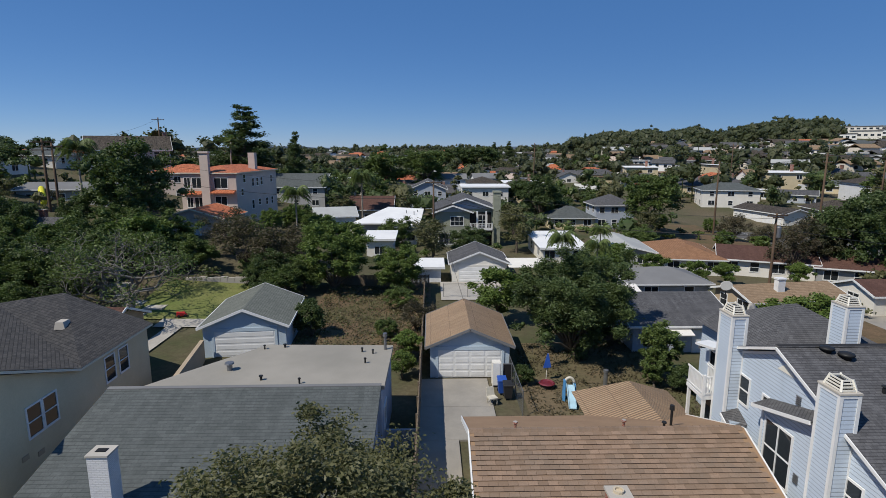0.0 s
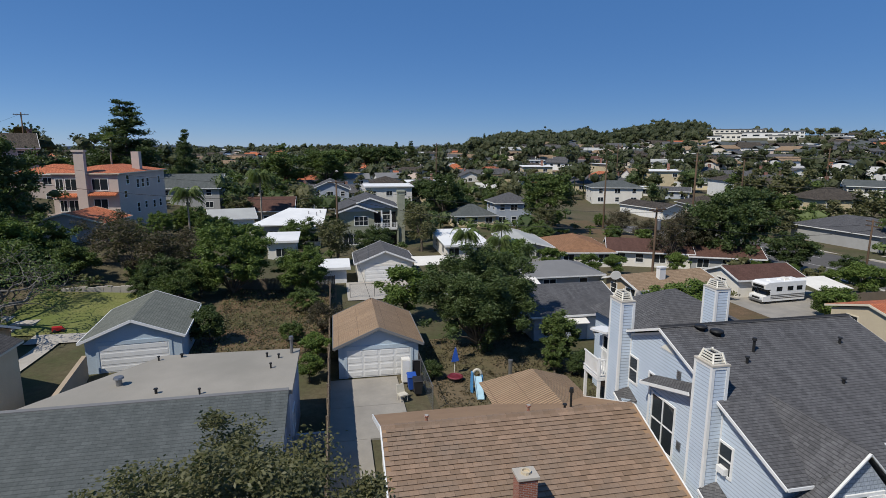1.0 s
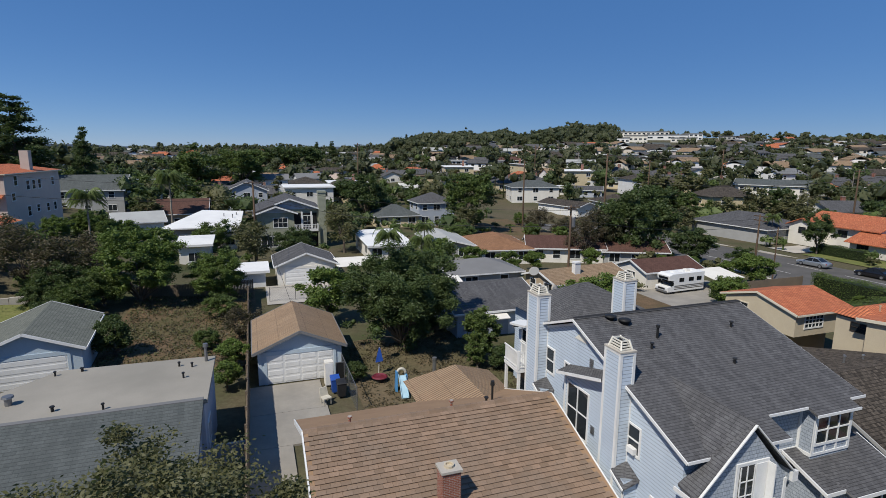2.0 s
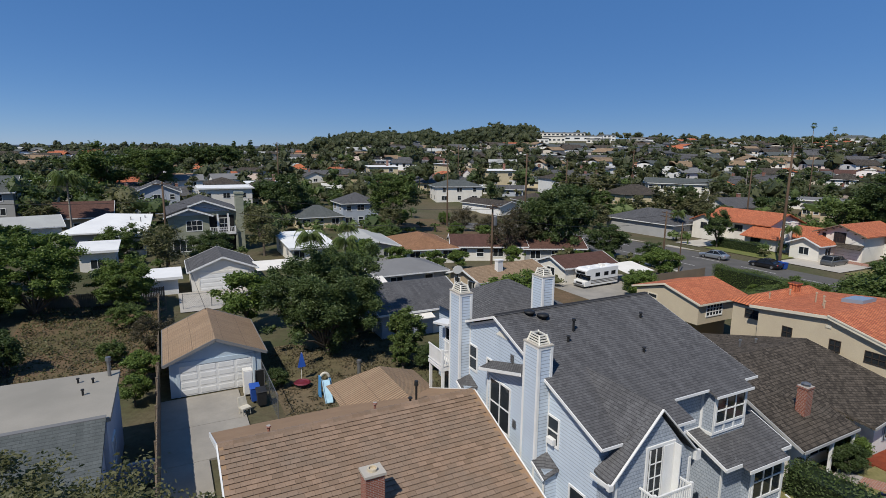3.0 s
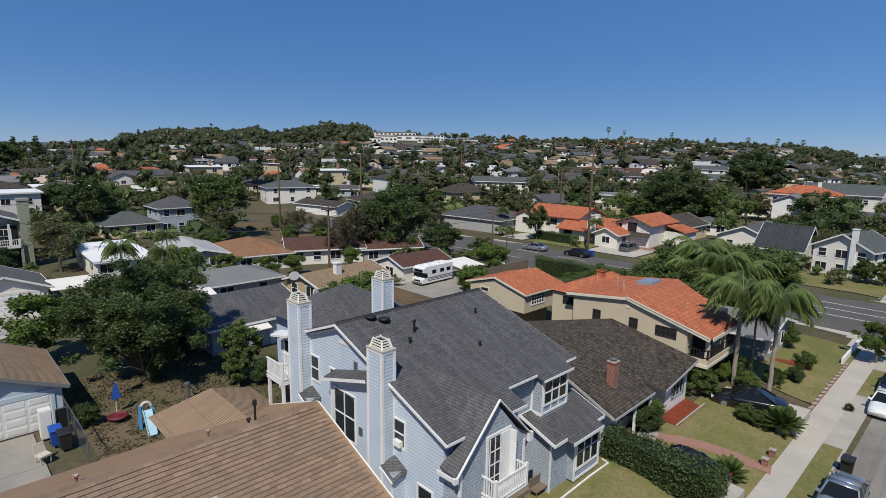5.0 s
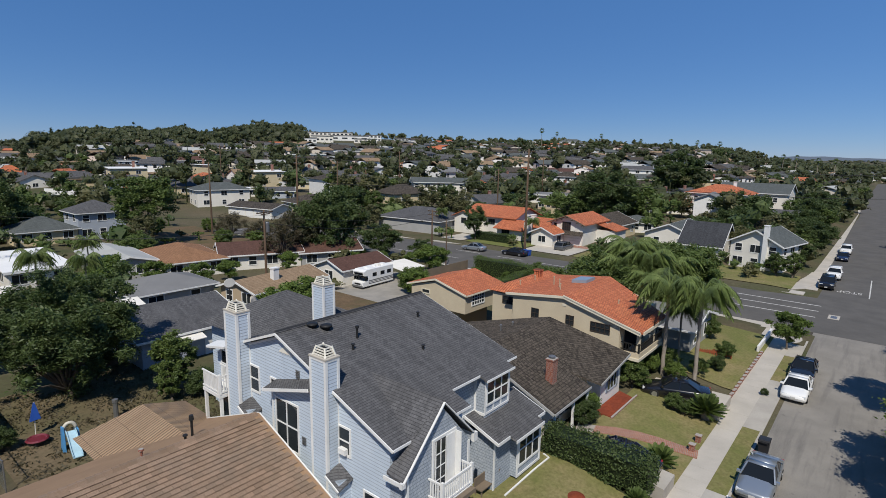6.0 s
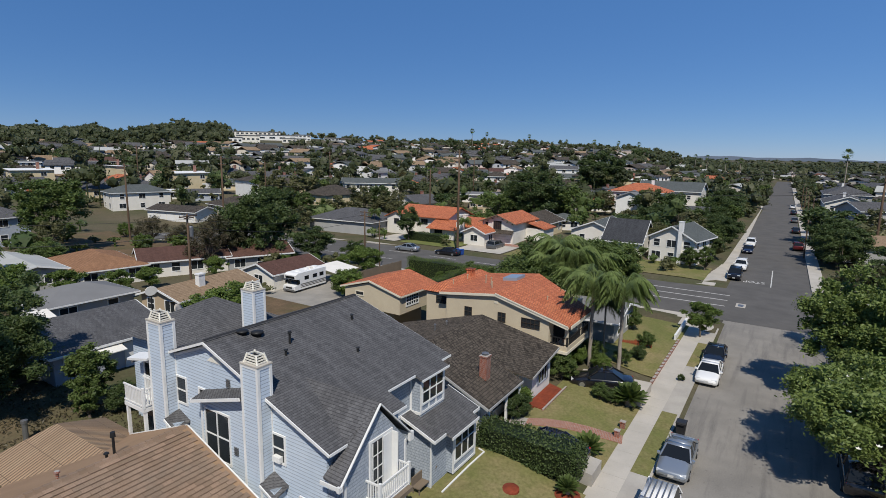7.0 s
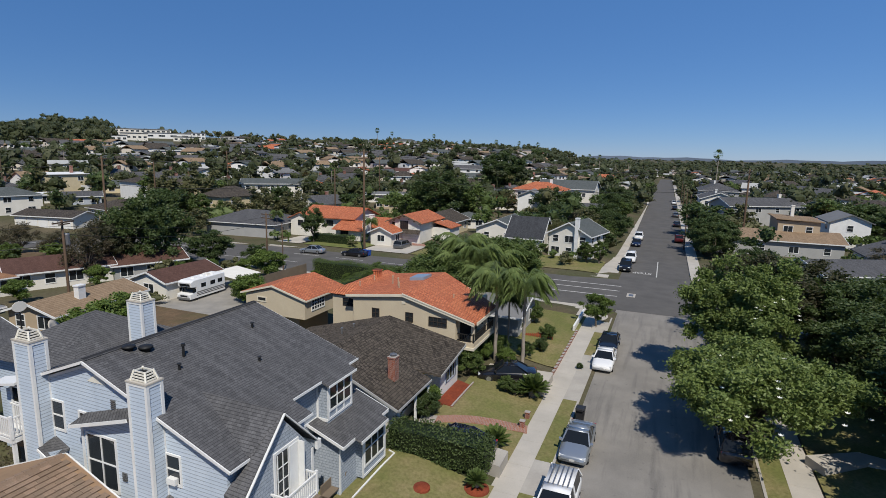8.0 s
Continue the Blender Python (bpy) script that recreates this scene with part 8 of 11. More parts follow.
set_house("dark blue house with a low charcoal roof", 100.8, 149.7, 9.5, 7.6, 2.5, rz=-34, roof="gable", rise=1.0, wall=GREY_BLUE, cover=DARK_SHINGLE, storeys=1, left=1, right=1)
set_house("small pale house with a flat white roof", 95.3, 159.6, 6.5, 7.0, 2.4, rz=-31, roof="flat", rise=1.0, wall=OFF_WHITE, cover=WHITE_ROOF, storeys=1, left=1, right=1)
set_house("two-storey orange stucco house with a clay tile roof", 200.4, 188.6, 10.1, 8.0, 3.5, rz=-47, roof="hip", rise=1.0, wall=TERRACOTTA, cover=CLAY, storeys=1, left=1, right=1)
set_house("white flat-roofed house with dark windows", 166.7, 154.7, 5.6, 7.0, 2.5, rz=-47, roof="flat", rise=1.0, wall=WHITE, cover=GREY_ROOF, storeys=1, left=1, right=1)
set_house("cream house with a bright red hipped roof", 63.2, 285.3, 10.3, 8.1, 2.7, rz=-12, roof="hip", rise=2.8, wall=OFF_WHITE, cover=CLAY, storeys=1, left=1, right=1)
set_house("small pink stucco house on the slope", 78.6, 278.6, 6.3, 7.0, 4.1, rz=-16, roof="flat", rise=1.0, wall=PINKISH, cover=CLAY, storeys=2, left=1, right=1)
set_house("white parapeted stucco house", 96.0, 251.1, 6.5, 7.0, 4.6, rz=-21, roof="flat", rise=1.0, wall=OFF_WHITE, cover=GREY_ROOF, storeys=2, left=1, right=1)
set_house("low house with a blue-grey roof on the slope", 114.0, 261.8, 9.5, 7.6, 2.5, rz=-24, roof="gable", rise=2.1, wall=OFF_WHITE, cover=DARK_SHINGLE, storeys=1, left=1, right=1)
set_house("long low house with a red-brown roof on the slope", 132.2, 272.1, 14.6, 11.4, 2.4, rz=-26, roof="gable", rise=1.7, wall=TAN_WALL, cover=RED_SHINGLE, storeys=1, left=1, right=1)
set_house("plain white two-storey box house", 36.5, 213.8, 6.9, 7.0, 3.7, rz=-10, roof="flat", rise=1.0, wall=OFF_WHITE, cover=GREY_ROOF, storeys=1, left=1, right=1)
set_house("white gabled cottage among the trees", 228.1, 166.4, 6.4, 8.3, 2.7, rz=36, roof="gable", rise=1.8, wall=WHITE, cover=GREY_SHINGLE, storeys=1, left=1, right=1)
set_house("long white two-storey house with a red-brown roof", 239.6, 121.6, 16.1, 12.0, 3.1, rz=-63, roof="gable", rise=1.5, wall=WHITE, cover=RED_SHINGLE, storeys=1, left=1, right=1)
set_house("white house with a dark gable roof", 311.3, 157.8, 16.1, 12.0, 3.1, rz=-43, roof="gable", rise=3.0, wall=WHITE, cover=DARK_SHINGLE, storeys=1, left=1, right=1)
set_house("long low white house with a flat grey roof", 157.0, 85.5, 14.5, 9.0, 2.7, rz=-62, roof="flat", rise=1.0, wall=OFF_WHITE, cover=GREY_ROOF, storeys=1, left=1, right=1)
set_house("tan house with a dark brown hipped roof", 144.5, 78.4, 6.0, 7.0, 2.4, rz=-62, roof="hip", rise=1.5, wall=TAN_WALL, cover=BROWN_SHAKE, storeys=1, left=1, right=1)
set_house("white house with a red tile roof", 162.2, 47.0, 5.7, 7.0, 2.4, rz=-74, roof="gable", rise=1.5, wall=OFF_WHITE, cover=CLAY, storeys=1, left=1, right=1)
set_house("pinkish two-storey house with a low tan roof", 181.7, 113.4, 10.0, 7.9, 2.8, rz=-58, roof="hip", rise=1.2, wall=PINKISH, cover=TAN_SHINGLE, storeys=1, left=1, right=1)
set_house("low white house with a grey hipped roof and wide eaves", 126.1, 45.5, 7.3, 7.0, 2.4, rz=-70, roof="hip", rise=1.2, wall=OFF_WHITE, cover=GREY_SHINGLE, storeys=1, left=1, right=1)
set_house("grey house with a low hipped roof behind the town houses", 368.4, 52.9, 17.0, 12.0, 3.6, rz=-82, roof="hip", rise=2.4, wall=OFF_WHITE, cover=GREY_SHINGLE, storeys=1, left=1, right=1)
set_house("white terraced house stepping up the hill", 177.4, 248.4, 7.1, 7.0, 5.4, rz=-36, roof="flat", rise=1.0, wall=WHITE, cover=GREY_ROOF, storeys=2, left=1, right=1)
set_house("white stepped house on the slope", 184.6, 237.2, 7.3, 7.0, 6.0, rz=-38, roof="flat", rise=1.0, wall=OFF_WHITE, cover=GREY_ROOF, storeys=2, left=1, right=1)
set_house("pink stucco house near the hilltop", 215.5, 248.8, 12.5, 9.8, 6.5, rz=-41, roof="flat", rise=1.0, wall=PINKISH, cover=GREY_ROOF, storeys=2, left=1, right=1)
set_house("white two-storey house on the ridge", 572.3, 286.5, 24.8, 12.0, 8.1, rz=-63, roof="hip", rise=2.7, wall=WHITE, cover=GREY_SHINGLE, storeys=2, left=1, right=1)
set_house("long white house on the ridge", 597.9, 228.3, 19.9, 12.0, 5.1, rz=-69, roof="hip", rise=2.4, wall=WHITE, cover=GREY_SHINGLE, storeys=2, left=1, right=1)
set_house("pale house with a low roof on the ridge", 589.9, 248.2, 18.6, 12.0, 3.8, rz=-67, roof="hip", rise=3.0, wall=OFF_WHITE, cover=DARK_SHINGLE, storeys=1, left=1, right=1)
set_house("white house on the ridge", 613.8, 181.3, 15.8, 10.6, 4.3, rz=-74, roof="hip", rise=3.0, wall=OFF_WHITE, cover=GREY_SHINGLE, storeys=1, left=1, right=1)
set_house("two-storey pink house on the ridge", 503.9, 128.3, 15.6, 10.3, 8.6, rz=-76, roof="flat", rise=1.0, wall=PINKISH, cover=CLAY, storeys=2, left=1, right=1)
set_house("white house under a flat roof on the ridge", 553.4, 321.6, 12.0, 8.4, 7.5, rz=-60, roof="flat", rise=1.0, wall=WHITE, cover=GREY_ROOF, storeys=2, left=1, right=1)

set_house("small white gabled house below the slope", 202.6, 73.0, 9.0, 8.0, 3.0, rz=-70, roof="gable", rise=1.8, wall=WHITE, cover=BROWN_SHAKE, storeys=1, left=1, right=1)
set_house("white two-storey house among the gardens", 196.0, 99.0, 10.0, 8.0, 5.0, rz=-60, roof="hip", rise=1.6, wall=WHITE, cover=BROWN_SHAKE, storeys=2, left=2, right=1)
set_house("cream house with a grey gable roof on the slope", 232.0, 84.0, 12.0, 9.0, 3.0, rz=-68, roof="gable", rise=1.8, wall=CREAM, cover=GREY_SHINGLE, storeys=1, left=2, right=1)
set_house("white house with a low roof on the slope", 262.0, 96.0, 13.0, 9.0, 4.6, rz=-68, roof="gable", rise=1.6, wall=WHITE, cover=DARK_SHINGLE, storeys=2, left=2, right=1)
single("garden_wall", Geo().beam((52.5, 200.0, 4.0), (61.5, 184.0, 4.0), 0.3, 1.9), WHITE, "white rendered garden wall beside the cross street", "wall")
# doors of the garage row
row = bpy.data.objects["garage_row"]
for i in range(5):
    part("garage_door", Geo().box(-7.0 + i * 2.85, -3.56, 0.05, -4.4 + i * 2.85, -3.49, 2.15), WHITE, row, "white roll-up garage door")
# house kinds for the further blocks
KINDS = []
WALLS = (OFF_WHITE, CREAM, WHITE, PINKISH, OFF_WHITE, WHITE, CREAM, GREY_WALL)
COVERS = (DARK_SHINGLE, BROWN_SHAKE, TAN_SHINGLE, DARK_SHINGLE, RED_SHINGLE, GREY_ROOF, DARK_SHINGLE, CLAY, BROWN_SHAKE, WHITE_ROOF, DARK_SHINGLE, GREY_SHINGLE)
kr = random.Random(5)
for i in range(16):
    st = 2 if i % 4 == 1 else 1
    kind_roof = ("gable", "hip", "gable", "hip", "flat")[i % 5]
    w_, d_ = kr.uniform(8.5, 12), kr.uniform(7, 10)
    wall_m, cover_m = WALLS[i % 8], COVERS[i % 12]
    KINDS.append(((w_, d_), house(("two-storey" if st == 2 else "single-storey") + " house, " + wall_m.name.replace("_", " ") + " walls, " + cover_m.name.replace("_", " "), 0, -900 - 30 * i, w_, d_, 2.8 * st, roof=kind_roof, rise=kr.uniform(1.3, 2.2), wall=wall_m, cover=cover_m,
                 storeys=st, front=2, left=1, right=1, z=0, bargeboards=False, garage=2.6 if i % 3 != 1 else None, group="houses of the further blocks", chimney=(w_ * 0.2, 0.6, RED_BRICK) if i % 3 == 0 else None)))

lots = []
for iy in range(-11, 41):
    for ix in range(-33, 48):
        bx = ix * 13.6 + (iy % 3) * 3.0 + kr.uniform(-1.5, 1.5)
        by = iy * 17.5 + kr.uniform(-2.5, 2.5) + (2.5 if ix % 2 else 0)
        r = math.hypot(bx, by)
        az = math.degrees(math.atan2(bx, by))
        if r < 58 or r > 640 or az < -48 or az > 121:
            continue
        if by > 0 and r < 75 and -60 < bx < 66:
            continue
        if by < 40 and bx < 68:
            continue
        if road_depth(bx, by) > -9 or any(math.hypot(bx - a, by - b) < c + 6.5 for a, b, c in TAKEN):
            continue
        if ix % 6 == 3 and r > 160 or r < 150 and -20 < az < 84 or r > 470 and 13 < az < 36.5 or r > 455 and 34 < az < 47:
            continue
        lots.append((r, bx, by))
lots.sort()
used = [False] * len(KINDS)
town, holes = Geo(), Geo()
roofs_far = {k: Geo() for k in range(6)}
count = 0
for r, bx, by in lots:
    az = math.degrees(math.atan2(bx, by))
    z = min(terrain(bx + a, by + b) for a in (-6, 6) for b in (-5, 5)) - 0.1
    on_hill = 13 < az < 37 and r > 590
    if on_hill:
        continue
    turn = kr.choice((0, 0, 90, 180, -6, 8)) + (-10 if az > 20 and az < 75 else 0)
    if count < 150:
        k = kr.randrange(len(KINDS))
        (w_, d_), src = KINDS[k]
        m = pose(bx, by, z, 0, 0, turn)
        if not used[k]:
            src.matrix_basis = m
            used[k] = True
        else:
            copy_thing(src, m)
        count += 1
    else:
        turn += kr.uniform(-32, 32)
        w_, d_, h_ = kr.uniform(8, 12.5), kr.uniform(7, 10), kr.choice((2.9, 3.0, 5.4, 5.6) if az > 33 else (2.8, 2.9, 3.0, 5.4))
        m = pose(bx, by, z, 0, 0, turn)
        since = len(town.v)
        town.box(-w_ / 2, -d_ / 2, -1.0, w_ / 2, d_ / 2, h_)
        town.moved(m, since)
        since = len(holes.v)
        for lv in range(2 if h_ > 4 else 1):
            for k in range(3):
                wx = (k - 1) * w_ * 0.3
                holes.box(wx - 0.6, -d_ / 2 - 0.04, lv * 2.7 + 0.95, wx + 0.6, -d_ / 2 + 0.02, lv * 2.7 + 2.15)
            holes.box(-w_ / 2 - 0.04, -1.0, lv * 2.7 + 0.95, -w_ / 2 + 0.02, 0.4, lv * 2.7 + 2.15)
        holes.moved(m, since)
        rg = roofs_far[kr.choice((0, 0, 0, 1, 1, 2, 2, 2, 3, 3, 5) if kr.random() < 0.93 else (4,))]
        since = len(rg.v)
        rise = kr.uniform(1.2, 2.2)
        rg.slab([(-w_ / 2 - 0.5, -d_ / 2 - 0.5, h_), (w_ / 2 + 0.5, -d_ / 2 - 0.5, h_), (w_ / 2 + 0.5, 0, h_ + rise), (-w_ / 2 - 0.5, 0, h_ + rise)], 0.2)
        rg.slab([(-w_ / 2 - 0.5, 0, h_ + rise), (w_ / 2 + 0.5, 0, h_ + rise), (w_ / 2 + 0.5, d_ / 2 + 0.5, h_), (-w_ / 2 - 0.5, d_ / 2 + 0.5, h_)], 0.2)
        rg.moved(m, since)
FAR_WALLS = nodes_of("far_walls")
_m, _nt, _bs = FAR_WALLS
_g = _nt.nodes.new("ShaderNodeNewGeometry")
_ramp = _nt.nodes.new("ShaderNodeValToRGB")
_ramp.color_ramp.interpolation = "CONSTANT"
for i, c in enumerate(((0.82, 0.8, 0.77), (0.7, 0.63, 0.53), (0.58, 0.58, 0.58), (0.7, 0.57, 0.5), (0.84, 0.83, 0.81), (0.8, 0.77, 0.71))):
    e = _ramp.color_ramp.elements[i] if i < 2 else _ramp.color_ramp.elements.new(i / 6)
    e.position = i / 6
    e.color = (*c, 1)
_nt.links.new(_g.outputs["Random Per Island"], _ramp.inputs[0])
_nt.links.new(_ramp.outputs[0], _bs.inputs["Base Color"])
_bs.inputs["Roughness"].default_value = 0.85
far_town = new("far_houses")
tagged(far_town, "pale houses with mixed roofs crowding the far slopes", "houses", kind="stuff")
ROOT[far_town.name] = Matrix()
part("walls", town, _m, far_town, kind="stuff")
part("windows", holes, PANE, far_town, kind="stuff")
for k, mat in enumerate((DARK_SHINGLE, GREY_SHINGLE, BROWN_SHAKE, TAN_SHINGLE, CLAY, PALE_ROOF)):
    if roofs_far[k].f:
        part("roofs", roofs_far[k], mat, far_town, kind="stuff")

# the long white buildings on the hilltop
def block(label, az, r, w, d, top, turn=0, wall=OFF_WHITE, storeys=2, n=8):
    x, y = r * math.sin(radians(az)), r * math.cos(radians(az))
    z = terrain(x, y) - 1
    h = top - z
    ho = thing("building", x, y, z, -az + turn, label, "building", "hilltop buildings")
    part("wall", Geo().box(-w / 2, -d / 2, -3, w / 2, d / 2, h), wall, ho)
    part("roof", Geo().box(-w / 2 - 0.5, -d / 2 - 0.5, h, w / 2 + 0.5, d / 2 + 0.5, h + 0.6), GREY_ROOF, ho)
    for s in range(storeys):
        for i in range(n):
            window(ho, -w / 2 + (i + 0.5) * w / n, -d / 2, h * (s + 0.55) / storeys, w / n * 0.55, 1.7, 0, 2, 1)


block("long pale hilltop building with rows of windows", 38.8, 700, 60, 14, 38.4, wall=OFF_WHITE, n=12)
block("big white flat-roofed hilltop building", 41.0, 660, 44, 14, 33.9, wall=WHITE, storeys=1, n=4)
block("white hilltop building with tall dark openings", 43.4, 668, 18, 12, 35.2, wall=WHITE, n=4)
block("grey flat-roofed hilltop building", 46.4, 690, 22, 12, 33.0, wall=GREY_WALL, storeys=1, n=5)
block("white stepped building on the slope", 35.7, 600, 15, 10, 31.5, wall=WHITE, storeys=1, n=3)
block("white stepped building on the slope", 36.9, 545, 16, 10, 28.5, wall=WHITE, storeys=1, n=4)
block("white stepped building on the slope", 38.3, 590, 22, 10, 31.5, wall=OFF_WHITE, storeys=1, n=5)
block("white flat-roofed building on the slope", 42.6, 600, 24, 10, 29.5, wall=OFF_WHITE, storeys=1, n=5)

# ---- trees of the further blocks ----
tr = random.Random(9)
# open ground before the houses that front onto yards and streets
SIGHT = [(math.hypot(a, b), math.degrees(math.atan2(a, b)), math.degrees(c * 0.8 / math.hypot(a, b))) for a, b, c in TAKEN if math.hypot(a, b) > 60]
spots = []
for _ in range(8200):
    az = tr.uniform(-46, 120)
    r = 82 + 560 * tr.random() ** 0.75
    x, y = r * math.sin(radians(az)), r * math.cos(radians(az))
    if road_depth(x, y) > -2.0 or (40 < x < 80 and 80 < y < 126) or (y < 38 and x < 70) or any(math.hypot(x - a, y - b) < c * 0.95 for a, b, c in TAKEN):
        continue
    if any(rh - 30 < r < rh and abs(az - azh) < wide and tr.random() < 0.92 for rh, azh, wide in SIGHT):
        continue
    spots.append((r, x, y, az))
spots.sort()
near_n = 0
wood = []
cells = set()
for r, x, y, az in spots:
    if 35 < az < 48 and r > 440:
        continue
    if 37 < az < 76 and r > 230 and tr.random() < 0.15:
        continue
    cell = (int(x // 6), int(y // 6))
    if cell in cells:
        continue
    cells.add(cell)
    if any(abs(x - bx) < 6.5 and abs(y - by) < 5.5 for _, bx, by in lots if abs(bx - x) < 8) and tr.random() < 0.92:
        continue
    if near_n < 185:
        k = tr.choice((DENSE, ROUND, DENSE_G, ROUND_B, OLIVE, BRIGHT, BROWN) if r < 120 else (ROUND_F, ROUND_F, OVAL_F, OLIVE_F))
        plant(k, x, y, {LEAF_MID: "green", LEAF_DARK: "dark green", LEAF_OLIVE: "grey-green", LEAF_BRIGHT: "bright green", LEAF_BROWN: "dry brown"}[k["crown"].materials[0]] + " garden tree between the houses", height=(tr.choice((2.4, 3.2, 4.0, 5.0, 6.2)) if r < 135 else tr.choice((3.0, 4.0, 5.0, 6.0, 7.5, 9.5))) * tr.uniform(0.9, 1.1), group="trees of the further blocks", wide=tr.uniform(0.85, 1.25))
        near_n += 1
    else:
        wood.append((x, y, tr.choice((3.5, 4, 5, 6, 7, 8.5, 12)) * tr.uniform(0.9, 1.15), tr.uniform(2.4, 5.2)))
# the wooded hill and far belts
CREST = ((13.6, 0.4), (14.6, 1.35), (15.4, 0.7), (16.4, 1.4), (18.0, 1.65), (20.0, 1.6), (21.1, 1.9), (22.5, 1.5), (24.4, 1.8), (25.5, 2.15), (26.6, 1.35), (27.8, 1.45), (28.9, 1.8),
         (30.1, 2.25), (31.2, 2.5), (32.6, 2.85), (33.8, 2.45), (34.6, 2.7), (35.5, 2.85), (36.1, 2.6))


def crest(az, r):
    """The height of the wooded hill's treetops."""
    return 17.7 + r * math.tan(radians(float(np.interp(az, [a for a, _ in CREST], [b for _, b in CREST]))))


for i in range(150):
    az = 13.7 + 22.3 * i / 149
    for _ in range(3):
        r = tr.uniform(600, 690)
        x, y = r * math.sin(radians(az)), r * math.cos(radians(az))
        h = crest(az, r) - terrain(x, y)
        wood.append((x, y, max(4.0, h * tr.uniform(0.86, 1.02)), tr.uniform(3.0, 6.0)))
for _ in range(900):
    az = tr.uniform(13.5, 36.3)
    r = tr.uniform(440, 680)
    x, y = r * math.sin(radians(az)), r * math.cos(radians(az))
    wood.append((x, y, max(3.0, min(tr.choice((6, 8, 10, 13, 16)) * tr.uniform(0.85, 1.15), crest(az, r) - terrain(x, y) - 1.0)), tr.uniform(3.5, 6.5)))
for _ in range(1100):
    az = tr.uniform(-40, 122)
    r = tr.uniform(560, 900)
    x, y = r * math.sin(radians(az)), r * math.cos(radians(az))
    if 36.5 < az < 52 and r < 740 or 13 < az < 36.6:
        continue
    wood.append((x, y, tr.uniform(6, 11) * (1.25 if -8 < az < 12 else 1.0), tr.uniform(3.5, 6.5)))
for _ in range(600):
    az, r = tr.uniform(72, 121), 380 + 1200 * tr.random() ** 0.8
    x, y = r * math.sin(radians(az)), r * math.cos(radians(az))
    if road_depth(x, y) > -3:
        continue
    wood.append((x, y, tr.uniform(5, 10), tr.uniform(3.5, 7.0)))
for _ in range(900):
    az, r = tr.uniform(-44, 121), 950 + 3000 * tr.random()
    wood.append((r * math.sin(radians(az)), r * math.cos(radians(az)), tr.uniform(6, 12), tr.uniform(8, 20)))


def woods(name, items, mat, leaf, per, label, seed):
    """Many far trees in one mesh: each some solid lumps clothed in sprays."""
    rng = np.random.default_rng(seed)
    pts, lumps = [], Geo()
    for x, y, h, cr in items:
        z = terrain(x, y)
        k = 3 if cr < 3 else 5
        each_n = int(per / k * min(1.0, max(0.3, 380 / math.hypot(x, y))))
        off = rng.normal(size=(k, 3)) * np.array([cr * 0.42, cr * 0.42, h * 0.12])
        size = cr * rng.uniform(0.42, 0.7, k)
        for q in range(k):
            c = np.array([x, y, z + h * 0.6]) + off[q]
            tall = min(size[q] * rng.uniform(0.75, 1.1), h * 0.4)
            lump(lumps, rng, c, (size[q] * 0.66, size[q] * 0.66, tall * 0.66))
            d = rng.normal(size=(each_n, 3))
            d /= np.linalg.norm(d, axis=1, keepdims=True)
            d[:, 2] = np.abs(d[:, 2]) * 1.1 - 0.3
            pts.append(c + d * np.array([size[q], size[q], tall]) * rng.uniform(0.5, 1.2, (each_n, 1)))
        lumps.path([(x, y, z - 0.3), (x, y, z + h * 0.5)], [0.22, 0.14], 4)
    ob = new(name, leaf_mesh(name, np.concatenate(pts), leaf, mat, rng, slim=0.6, flat=0.6))
    core = new("boughs", lumps.mesh("boughs", mat))
    core.parent = ob
    tagged(core, kind="stuff")
    return tagged(ob, label, "trees", kind="stuff")


for i, (mat, nm) in enumerate(((LEAF_FAR, "dark"), (LEAF_FAR, "green"), (LEAF_FAR_B, "olive"), (LEAF_FAR, "dark"))):
    sel = wood[i::4]
    woods("far_trees", sel, mat, 0.5, 150, nm + " trees massed among the far houses and on the hill", 100 + i)

# land beyond the town, the air's haze put into its blue-grey colour
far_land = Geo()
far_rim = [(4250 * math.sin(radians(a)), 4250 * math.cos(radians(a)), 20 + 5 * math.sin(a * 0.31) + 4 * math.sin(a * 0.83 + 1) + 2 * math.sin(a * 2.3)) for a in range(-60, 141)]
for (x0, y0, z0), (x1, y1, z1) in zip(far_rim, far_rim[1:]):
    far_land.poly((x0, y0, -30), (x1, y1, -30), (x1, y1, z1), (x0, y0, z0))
single("backdrop", far_land, plain("haze_tinted_distance", (0.16, 0.2, 0.27), (0.2, 0.24, 0.31), 0.004, 1.0, bump=0, spec=0.0), "low land along the horizon, haze painted as blue-grey", "distance", kind="structure")

# single trees on the ridge and beyond the yards
for x, y, h in ((478.0, 293.6, 13.5), (490.5, 272.2, 12.5), (475.6, 212.6, 12.5), (449.0, 172.3, 12.0), (432.7, 127.1, 11.5), (419.9, 97.1, 14.5), (6.6, 330.0, 15.0), (14.0, 334.0, 17.0), (21.0, 330.0, 15.5), (28.0, 326.0, 17.5), (36.0, 330.0, 16.0)):
    plant(ROUND_F, x, y, "round dark tree rising over the skyline", height=h, group="skyline trees")
